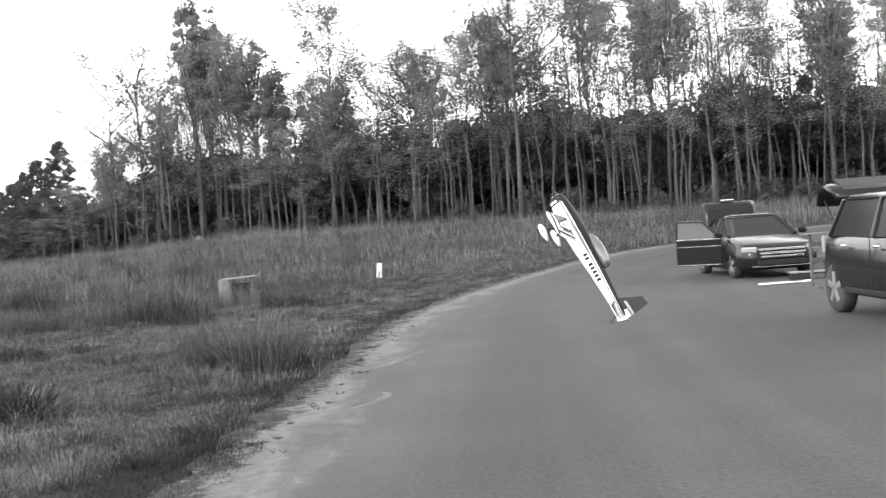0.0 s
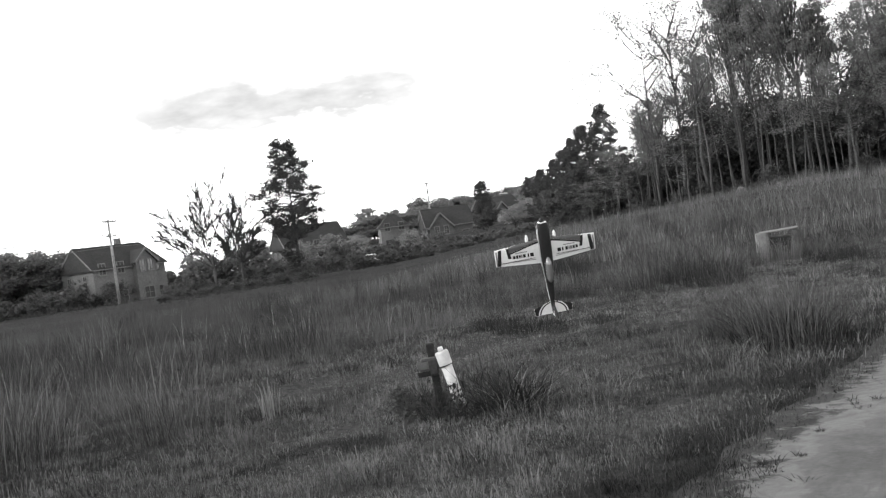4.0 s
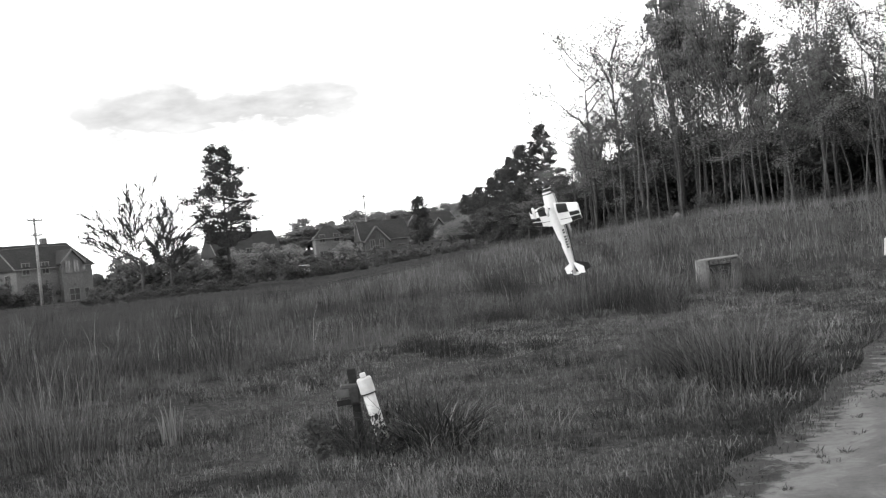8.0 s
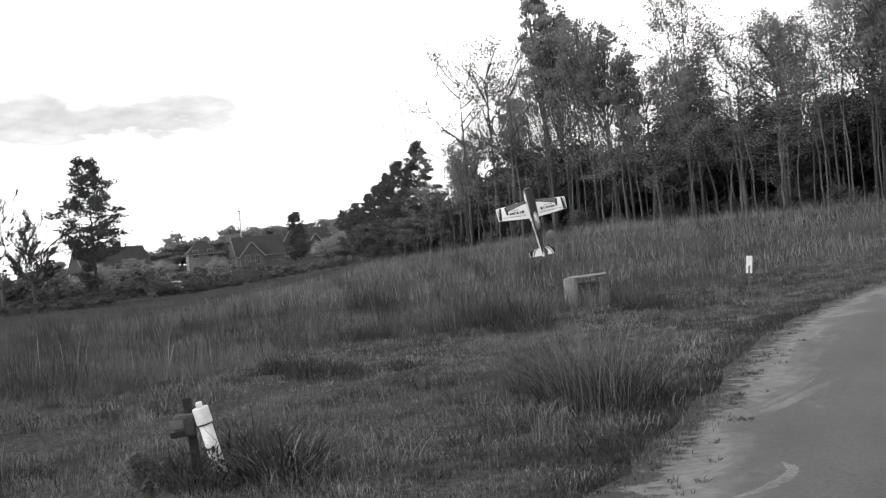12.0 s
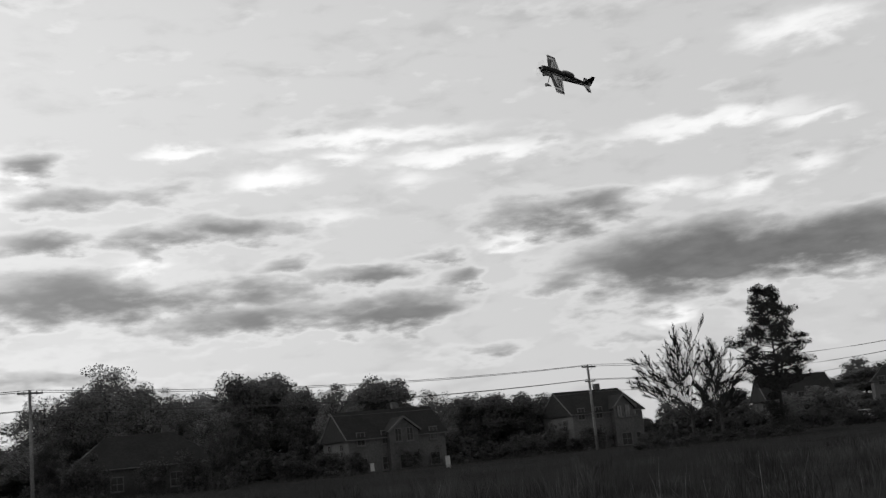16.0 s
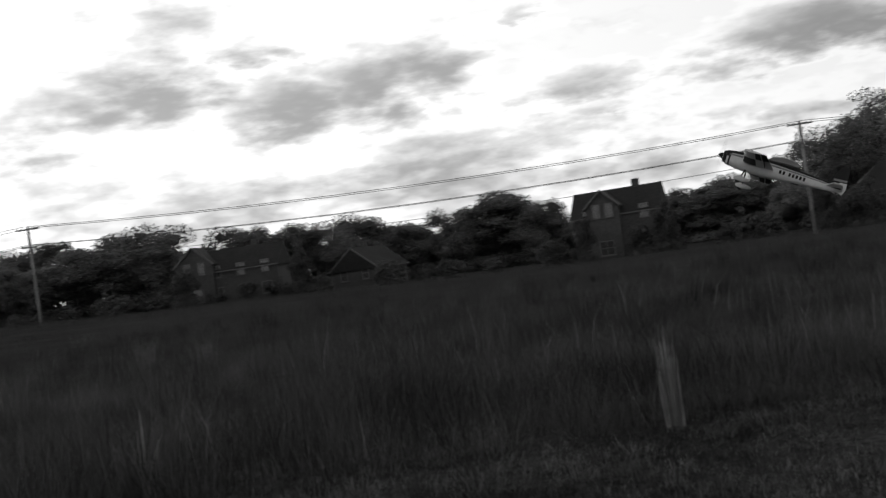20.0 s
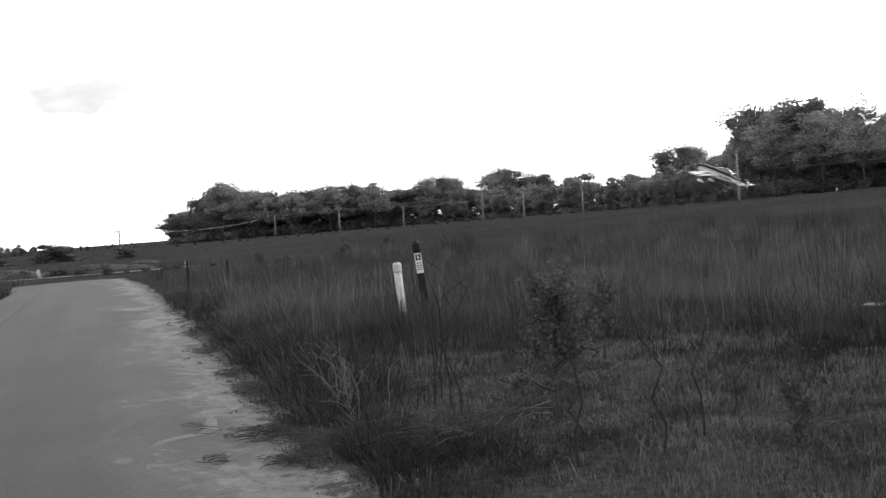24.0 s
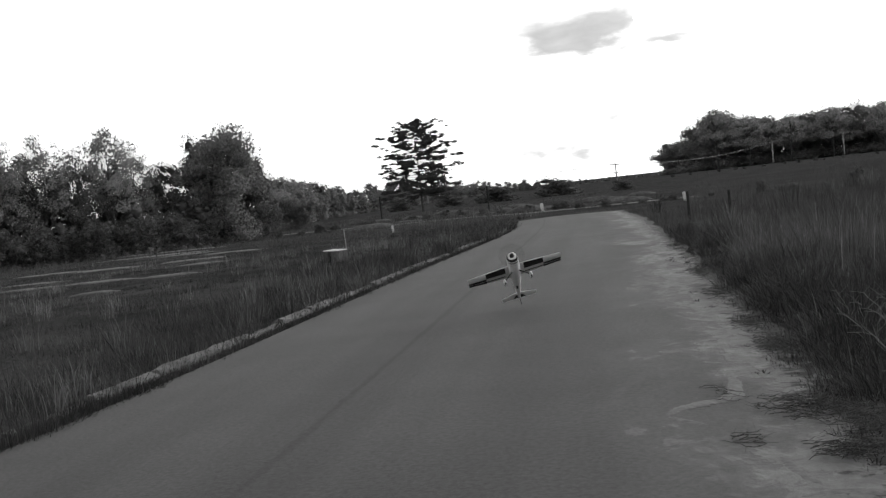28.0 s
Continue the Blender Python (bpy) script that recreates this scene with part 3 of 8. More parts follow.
def grow(rng, kind, H):
    """Limbs and leaf places of a tree of a kind, H metres high."""
    wood, tips = Geo(), []
    spec = dict(
        wood=dict(r=0.0066, first=0.40, n=16, up=0.6, reach=0.155, sub=4),
        broad=dict(r=0.0095, first=0.26, n=16, up=0.75, reach=0.27, sub=4),
        bare=dict(r=0.014, first=0.10, n=22, up=0.8, reach=0.46, sub=7),
        pine=dict(r=0.013, first=0.34, n=34, up=0.30, reach=0.25, sub=4),
        flatpine=dict(r=0.018, first=0.26, n=30, up=0.16, reach=0.36, sub=5),
        cedar=dict(r=0.016, first=0.06, n=34, up=0.12, reach=0.24, sub=3),
        slim=dict(r=0.0044, first=0.5, n=10, up=0.9, reach=0.14, sub=3),
        fork=dict(r=0.0115, first=0.36, n=10, up=0.85, reach=0.34, sub=6))[kind]
    lean = rng.normal(0, 0.07 if kind in ("wood", "slim", "sparse") else 0.02, 2)
    sway = rng.normal(0, 0.005, 2) if kind in ("wood", "slim", "fork") else (0, 0)
    steps = 7
    trunk = [np.array([lean[0] * H * (i / steps) ** 1.5 + sway[0] * H * math.sin(4.5 * i / steps) + rng.normal(0, 0.003) * H * (i > 0), lean[1] * H * (i / steps) ** 1.5 + sway[1] * H * math.sin(5.1 * i / steps) + rng.normal(0, 0.003) * H * (i > 0), H * i / steps]) for i in range(steps + 1)]
    R = spec["r"] * H
    rad = [R * (1.25 if i == 0 else 1) * (1 - 0.93 * (i / steps) ** 0.9) + 0.008 for i in range(steps + 1)]
    if kind == "bare":
        trunk, rad = trunk[:4], [r for r in rad[:4]]
    wood.tube([p.tolist() for p in trunk], rad, 7)

    def at(t):
        f = min(t * steps, len(trunk) - 1.001)
        i = int(f)
        return trunk[i] * (1 - f + i) + trunk[i + 1] * (f - i)

    def limb(p, d, length, r, depth):
        n = 4 if depth == 0 else 3
        pts = [p]
        for i in range(n):
            d = d + rng.normal(0, 0.13, 3) + np.array([0, 0, 0.07 if kind not in ("pine", "cedar", "flatpine") else 0.03])
            d = d / np.linalg.norm(d)
            pts.append(pts[-1] + d * length / n)
        wood.tube([q.tolist() for q in pts], [r * (1 - 0.8 * i / n) + (0.014 if kind == "bare" else 0.004) for i in range(n + 1)], 5 if depth == 0 else 3, cap=False)
        tips.append((pts[-1], length, depth))
        tips.append((pts[-2], length, depth))
        if depth == 0:
            tips.append((pts[n // 2], length, depth))
        if depth < (2 if kind in ("bare", "fork", "broad", "wood") else 1):
            for _ in range(spec["sub"]):
                i = rng.integers(1, n + 1)
                e = d + rng.normal(0, 0.55, 3)
                e /= np.linalg.norm(e)
                limb(pts[i], e, length * rng.uniform(0.35, 0.6), r * 0.45, depth + 1)

    for i in range(spec["n"]):
        t = spec["first"] + (1 - spec["first"]) * (i + rng.uniform(0, 1)) / spec["n"]
        t = min(t, 0.985)
        if kind == "bare":
            t *= 0.40
        ang = rng.uniform(0, 2 * math.pi)
        rel = (t - spec["first"]) / (1 - spec["first"])
        if kind in ("cedar",):
            ln = spec["reach"] * H * (1.05 - rel)
        elif kind == "pine":
            ln = spec["reach"] * H * (0.45 + 0.75 * math.sin(math.pi * min(0.95, 0.25 + 0.75 * rel))) * rng.uniform(0.6, 1.15)
        elif kind == "flatpine":
            ln = spec["reach"] * H * (0.5 + 0.6 * math.sin(math.pi * min(0.98, 0.15 + 0.85 * rel))) * rng.uniform(0.7, 1.15)
        elif kind == "bare":
            ln = H * rng.uniform(0.45, 0.66)
        else:
            ln = spec["reach"] * H * (0.55 + 0.6 * math.sin(math.pi * min(0.95, 0.2 + 0.8 * rel))) * rng.uniform(0.7, 1.2)
        up = spec["up"] + (0.35 * rel if kind != "pine" else 0.3 * rel)
        d = np.array([math.cos(ang), math.sin(ang), up * rng.uniform(0.7, 1.3)])
        if kind == "bare":
            d[:2] *= rng.uniform(0.3, 1.35)
        limb(at(t), d / np.linalg.norm(d), ln, max(0.25 * R * (1.1 - t), 0.012) if kind not in ("bare", "fork") else 0.34 * R, 0)
    return wood, tips


def make_tree(name, label, kind, H, seed, leaves=2200, size=0.22, clump=0.7, leaf=None, bark=None, skirt=0.0):
    rng = np.random.default_rng(seed)
    wood, tips = grow(rng, kind, H)
    k = H / np.percentile([t[0][2] for t in tips], 97)
    wood.v = [(x * k, y * k, z * k) for x, y, z in wood.v]
    tips = [(t[0] * k, t[1] * k, t[2]) for t in tips]
    ob = thing(name, label, "tree")
    part("trunk", wood, bark or M_BARK, ob, smooth=True)
    if leaves:
        P = np.array([t[0] for t in tips])
        w = np.array([1.0 if t[2] else 0.7 for t in tips])
        i = rng.choice(len(P), leaves, p=w / w.sum())
        spread = np.array([[1, 1, 0.45 if kind in ("pine", "flatpine", "cedar") else 0.8]])
        c = P[i] + rng.normal(0, clump, (leaves, 3)) * spread * 0.6
        k = int(leaves * skirt)
        if k:
            a, q = rng.uniform(0, 2 * math.pi, k), 0.30 * H * np.sqrt(rng.uniform(0.05, 1, k))
            zs = H * 0.55 * rng.uniform(0, 1, k)
            c[:k] = np.stack([q * np.cos(a), q * np.sin(a), zs], 1) + rng.normal(0, 0.3, (k, 3))
        c[:, 2] = np.maximum(c[:, 2], 0.1)
        part("crown", Geo().tris(leaf_tris(rng, c, size, 0.3)), leaf or M_LEAF, ob)
    return ob


def place(proto, x, y, scale=1.0, turn=0.0, label="", group="", sink=0.15, sz=None):
    m = pose(x, y, float(height(x, y)) - sink, 0, 0, turn) @ Matrix.Diagonal((scale, scale, sz or scale, 1))
    ob = copy_thing(proto, m)
    return tagged(ob, label, group=group)


def drop_proto(ob):
    for o in (*ob.children_recursive, ob):
        bpy.data.objects.remove(o)


ICO = [(0, 0, 1), (0.894, 0, 0.447), (0.276, 0.851, 0.447), (-0.724, 0.526, 0.447), (-0.724, -0.526, 0.447), (0.276, -0.851, 0.447),
       (0.724, 0.526, -0.447), (-0.276, 0.851, -0.447), (-0.894, 0, -0.447), (-0.276, -0.851, -0.447), (0.724, -0.526, -0.447), (0, 0, -1)]
ICO_F = [(0, 1, 2), (0, 2, 3), (0, 3, 4), (0, 4, 5), (0, 5, 1), (1, 6, 2), (2, 7, 3), (3, 8, 4), (4, 9, 5), (5, 10, 1),
         (2, 6, 7), (3, 7, 8), (4, 8, 9), (5, 9, 10), (1, 10, 6), (6, 11, 7), (7, 11, 8), (8, 11, 9), (9, 11, 10), (10, 11, 6)]
LEAVES = {}


def clumped_crown(rng, clumps, leaves, size, core=0.7, flat=0.3, down=0.35):
    """Leaf sprays over many rounded boughs: the places of the sprays, and the dense twiggy inside of each bough."""
    C = np.array([c[:3] for c in clumps])
    R = np.array([c[3:6] for c in clumps])
    w = (R[:, 0] * R[:, 1]) ** 1.0
    i = rng.choice(len(C), leaves, p=w / w.sum())
    u = rng.normal(0, 1, (leaves, 3))
    u /= np.linalg.norm(u, axis=1)[:, None]
    u[:, 2] = np.where(u[:, 2] < 0, u[:, 2] * (1 - down), u[:, 2])
    c = C[i] + u * R[i] * np.sqrt(rng.uniform(0.3, 1.6, (leaves, 1)))
    c[:, 2] = np.maximum(c[:, 2], 0.05)
    q = leaf_tris(rng, c, size, flat)
    V, F = [], []
    if core:
        for k in range(len(C)):
            o = len(V)
            for v in ICO:
                V.append(tuple(C[k] + np.array(v) * R[k] * core * rng.uniform(0.75, 1.15)))
            F += [(a + o, b + o, d + o) for a, b, d in ICO_F]
    return q, V, F


def dome_clumps(rng, H, W, foot, n, big=(0.15, 0.25), squash=1.0):
    """Boughs over a rounded crown H high and W wide that begins at foot."""
    out = []
    mid, half = (H + foot) / 2, (H - foot) / 2
    sx, sy = rng.uniform(0.9, 1.1, 2)
    while len(out) < n:
        u = rng.normal(0, 1, 3)
        u /= np.linalg.norm(u)
        k = rng.uniform(0.45, 0.85)
        r = W * rng.uniform(*big)
        if u[2] < -0.75:
            continue
        out.append((u[0] * W / 2 * k * sx, u[1] * W / 2 * k * sy, max(mid + u[2] * half * k, foot + r * 0.4), r, r, r * squash * rng.uniform(0.75, 1.1)))
    if foot < 0.12 * H and squash == 1.0:
        for k in range(6):
            a, q, r = k * 1.05 + rng.uniform(-0.3, 0.3), W * rng.uniform(0.2, 0.36), W * rng.uniform(0.14, 0.2)
            out.append((q * math.cos(a), q * math.sin(a), foot + r * 0.5, r, r, r))
    out.append((0, 0, mid, W * 0.28, W * 0.28, half * 0.6))
    return out


def leafy_tree(key, name, label, H, W, seed, leaves, size, n=24, foot=0.2, leaf=None, bark=None, core=0.72, big=(0.13, 0.24), squash=1.0, stem=0.014):
    """Tree with a rounded crown of many boughs."""
    rng = np.random.default_rng(seed)
    ob = thing(name, label, "tree")
    clumps = dome_clumps(rng, H * 0.93, W * 0.88, H * foot, n, big, squash)
    wood = Geo()
    lean = rng.normal(0, 0.03, 2) * H
    top = (lean[0], lean[1], H * 0.7)
    wood.tube([(0, 0, -0.2), (lean[0] * 0.2, lean[1] * 0.2, H * 0.3), top], [stem * H, stem * 0.8 * H, 0.003 * H], 7)
    for c in clumps[:-1]:
        e = Vector(c[:3])
        f = min(0.66, max(0.2, c[2] / H - rng.uniform(0.10, 0.28)))
        p = Vector((lean[0] * f, lean[1] * f, H * f))
        wood.tube([p, p.lerp(e, 0.5) + Vector((0, 0, -0.03 * H)), e], [0.28 * stem * H, 0.2 * stem * H, 0.0012 * H], 4, cap=False)
    part("trunk", wood, bark or M_BARK, ob, smooth=True)
    q, V, F = clumped_crown(rng, clumps, leaves, size, core)
    LEAVES[key] = (q, np.array(V).reshape(-1, 3), np.array(F).reshape(-1, 3))
    part("crown", Geo().tris(q).add(V, F), leaf or M_LEAF, ob)
    PROTO[key] = ob
    return ob


def layered_pine(name, label, H, W, seed, leaves, size, first=0.33, pads=3, tiers=15, pad=(0.10, 0.16), thick=0.3, profile=None, rise=0.28):
    """Pine with pads of needles along level limbs."""
    rng = np.random.default_rng(seed)
    ob = thing(name, label, "tree")
    wood, clumps = Geo(), []
    bend = rng.normal(0, 0.012, 2) * H
    ax = lambda t: Vector((bend[0] * math.sin(3 * t), bend[1] * math.sin(2.4 * t), H * t))
    wood.tube([ax(i / 8 * 0.97) for i in range(9)], [0.016 * H * (1 - 0.9 * i / 8) for i in range(9)], 8)
    for i in range(tiers):
        rel = (i + rng.uniform(0, 0.8)) / tiers
        t = first + (0.98 - first) * rel
        for _ in range(2 if rel < 0.85 else 3):
            a = rng.uniform(0, 6.283)
            ln = W / 2 * (profile(rel) if profile else 1) * rng.uniform(0.65, 1.08)
            p = ax(t)
            e = p + Vector((math.cos(a) * ln, math.sin(a) * ln, ln * rng.uniform(-0.05, rise)))
            m = p.lerp(e, 0.5) + Vector((0, 0, -0.04 * ln))
            wood.tube([p, m, e], [0.005 * H * (1.2 - rel), 0.0035 * H * (1.2 - rel), 0.002 * H], 4, cap=False)
            for k in range(pads):
                f = rng.uniform(0.35, 1.03)
                r = W * rng.uniform(*pad) * (1.0 - 0.35 * rel)
                c = p.lerp(e, f) + Vector((rng.normal(0, r * 0.5), rng.normal(0, r * 0.5), r * 0.15))
                clumps.append((c.x, c.y, c.z, r, r, r * thick))
    clumps.append((*ax(0.985), W * 0.09, W * 0.09, W * 0.06))
    part("trunk", wood, M_BARK, ob, smooth=True)
    q, V, F = clumped_crown(rng, clumps, leaves, size, 0.4, 0.3, 0.5)
    part("crown", Geo().tris(q).add(V, F), M_NEEDLE, ob)
    return ob


def open_pine(name, label, H, W, seed, leaves, size, first, limbs, profile, pad=(0.035, 0.06), droop=0.0, round_=0.62, rise=0.55):
    """Pine with many separate boughs: level limbs that turn up at the end, each with side twigs and tufts of needles."""
    rng = np.random.default_rng(seed)
    ob = thing(name, label, "tree")
    wood, clumps = Geo(), []
    bend = rng.normal(0, 0.010, 2) * H
    ax = lambda t: Vector((bend[0] * math.sin(3 * t), bend[1] * math.sin(2.4 * t), H * t))
    wood.tube([ax(i / 9 * 0.98) for i in range(10)], [0.0145 * H * (1 - 0.92 * i / 9) for i in range(10)], 8)
    turn = rng.uniform(0, 6.28)
    for i in range(limbs):
        rel = (i + rng.uniform(0, 1)) / limbs
        t = first + (0.975 - first) * rel
        turn += 2.4 + rng.normal(0, 0.35)
        ln = W / 2 * profile(rel) * rng.uniform(0.5, 1.1)
        p, d = ax(t), Vector((math.cos(turn), math.sin(turn), 0))
        up = (rise * rel - droop * (1 - rel) + rng.normal(0, 0.10)) * ln
        line = [p, p + d * ln * 0.4 + Vector((0, 0, up * 0.25)), p + d * ln * 0.75 + Vector((0, 0, up * 0.6)), p + d * ln + Vector((0, 0, up + 0.10 * ln))]
        r0 = 0.0062 * H * (1.15 - 0.8 * rel)
        wood.tube(line, [r0, r0 * 0.75, r0 * 0.5, r0 * 0.25], 4, cap=False)
        for k in range(6):
            f = rng.uniform(0.38, 1.0) if k else 1.0
            c = line[0].lerp(line[3], f) + Vector((0, 0, up * (f * f - f) * 0.5))
            side = Vector((-d.y, d.x, 0)) * rng.normal(0, 0.16) * ln
            e = c + side + Vector((0, 0, rng.uniform(0.0, 0.06) * ln))
            if k:
                wood.tube([c, e], [r0 * 0.3, r0 * 0.12], 3, cap=False)
            r = W * rng.uniform(*pad) * (1.0 - 0.3 * rel)
            clumps.append((e.x, e.y, e.z + r * 0.2 + rng.normal(0, 0.35) * r * round_, r, r, r * round_))
    for _ in range(5):
        e = ax(0.985) + Vector((rng.normal(0, 0.03) * W, rng.normal(0, 0.03) * W, rng.normal(0, 0.02) * W))
        clumps.append((*e, W * 0.045, W * 0.045, W * 0.04))
    part("trunk", wood, M_BARK, ob, smooth=True)
    q, V, F = clumped_crown(rng, clumps, leaves, size, 0, 0.3, 0.4)
    part("crown", Geo().tris(q).add(V, F), M_NEEDLE, ob)
    return ob


def fan_tree(name, label, H, W, seed):
    """Bare tree: straight stems from a low fork, fanning into fine twigs under a round outline."""
    rng = np.random.default_rng(seed)
    g, stem = Geo(), Geo()
    stem.tube([(0, 0, -0.2), (0, 0, 0.32 * H)], [0.016 * H, 0.011 * H], 8)

    def branch(p, d, ln, r, depth):
        pts, n = [p], 3
        for _ in range(n):
            d = d + rng.normal(0, 0.03, 3) + np.array([0, 0, 0.02])
            d = d / np.linalg.norm(d)
            pts.append(pts[-1] + d * ln / n)
        g.tube([q.tolist() for q in pts], [max(r * (1 - 0.8 * i / n), (0.036, 0.028, 0.024, 0.022)[depth]) for i in range(n + 1)], 4 if depth == 0 else 3, cap=False)
        if depth < 3:
            m = (8, 6, 5)[depth]
            for k in range(m):
                f = (0.3 + 0.7 * (k + rng.uniform(0, 1)) / m) * n
                i = min(int(f), n - 1)
                side = np.cross(d, rng.normal(0, 1, 3))
                e = d + side / np.linalg.norm(side) * rng.uniform(0.3, 0.65) + np.array([0, 0, 0.08])
                branch(pts[i] + (pts[i + 1] - pts[i]) * (f - i), e / np.linalg.norm(e), ln * rng.uniform(0.34, 0.5) * (1.15 - 0.4 * f / n), r * 0.45, depth + 1)
    n = 15
    for i in range(n):
        tilt, a = radians(66) * math.sqrt((i + 0.4) / n), 2.4 * i + rng.normal(0, 0.2)
        d = np.array([math.sin(tilt) * math.cos(a), math.sin(tilt) * math.sin(a), math.cos(tilt)])
        reach = 1 / math.hypot(math.sin(tilt) / (W / 2), math.cos(tilt) / (0.72 * H))
        branch(np.array([0, 0, H * rng.uniform(0.22, 0.3)]), d, reach * rng.uniform(0.78, 0.86), 0.0042 * H, 0)
    ob = thing(name, label, "tree")
    part("trunk", stem, M_BARK, ob, smooth=True)
    part("crown", g, M_TWIG, ob, smooth=True)
    return ob


PROTO = {}


def build_protos():
    W_ = "tall slender woodland tree with thin young spring leaves"
    for i in range(5):
        PROTO["wood%d" % i] = make_tree("woodland_tree", W_, "wood", 18, 20 + i, (9000, 4500, 7500, 3000, 9500)[i], 0.07, 0.6, M_LEAF, M_BARK_PALE if i % 2 else M_BARK)
    for i in range(3):
        PROTO["slim%d" % i] = make_tree("slender_tree", "slim bare-stemmed tree at the edge of the woods", "slim", 16, 30 + i, 900, 0.06, 0.4, M_LEAF_PALE, M_BARK_PALE)
    for i in range(3):
        PROTO["sparse%d" % i] = make_tree("budding_tree", "nearly bare budding tree with fine upright twigs", "broad", 17, 40 + i, 4200, 0.05, 0.35, M_LEAF_PALE, M_BARK)
    for i in range(3):
        leafy_tree("haze%d" % i, "budding_tree", "far budding tree with a thin see-through crown", 14, (9, 8, 10)[i], 50 + i, 9000, 0.11, 80, 0.12, M_LEAF_PALE, core=0, big=(0.05, 0.11), stem=0.011)
    for i in range(3):
        leafy_tree("canopy%d" % i, "canopy_tree", "tall woodland tree with a full soft crown", 18, (5.4, 4.4, 6.2)[i], 45 + i, 10500, 0.08, 80, 0.38, core=0, big=(0.05, 0.105), stem=0.0075)
    for i in range(2):
        PROTO["open%d" % i] = make_tree("open_tree", "tall open-crowned tree with forked limbs and small young leaves", "fork", 18, 110 + i, 5200, 0.065, 0.5, M_LEAF, M_BARK)
    for i in range(3):
        PROTO["pine%d" % i] = open_pine("pine_tree", "tall dark pine with clumped needles", 15, (8.0, 7.2, 8.6)[i], 150 + i, 26000, 0.11, 0.12, 64, lambda r: float(np.interp(r, [0, 0.15, 0.5, 0.8, 1], [0.8, 1.0, 0.8, 0.45, 0.15])), (0.045, 0.08), 0.0, 0.8)
    PROTO["cedar0"] = layered_pine("cedar_tree", "dark conical cedar with dense foliage", 9, 4.4, 60, 6500, 0.12, 0.06, 3, 16, (0.12, 0.2), 0.8, lambda r: 1.08 - r)
    for i in range(6):
        leafy_tree("broad%d" % i, "broadleaf_tree", "round leafy tree in a distant tree line", 12, (10, 8.5, 10.5, 7.5, 9, 8)[i], 70 + i, 30000, 0.125, 42, 0.03, core=0.5, big=(0.085, 0.175))
    for i in range(3):
        leafy_tree("near%d" % i, "roadside_tree", "leafy small tree in a thicket beyond the road", 9, 6.5, 76 + i, 18000, 0.085, 44, 0.03, M_SCRUB, core=0.5, big=(0.08, 0.16))
    for i in range(3):
        leafy_tree("thicket%d" % i, "understorey_tree", "dense young tree under the tall trees, coloured dark for their shade", 8, 5.5, 84 + i, 8500, 0.11, 20, 0.0, M_UNDER, M_TWIG, core=0.55)
    for i in range(3):
        leafy_tree("scrub%d" % i, "understorey_shrub", "dense dark shrub under the trees", 4.0, 4.4, 80 + i, 3800, 0.095, 14, 0.0, M_SCRUB, M_TWIG, core=0.55)
    for k, ob in PROTO.items():
        HIGH[k] = max(v.co.z for c in ob.children for v in c.data.vertices) * 0.98
        WIDE[k] = 2 * np.percentile([abs(v.co.x) for v in ob.children[-1].data.vertices], 97)


HIGH, WIDE = {}, {}
build_protos()


def polar(az, d):
    return -math.sin(radians(az)) * d, math.cos(radians(az)) * d


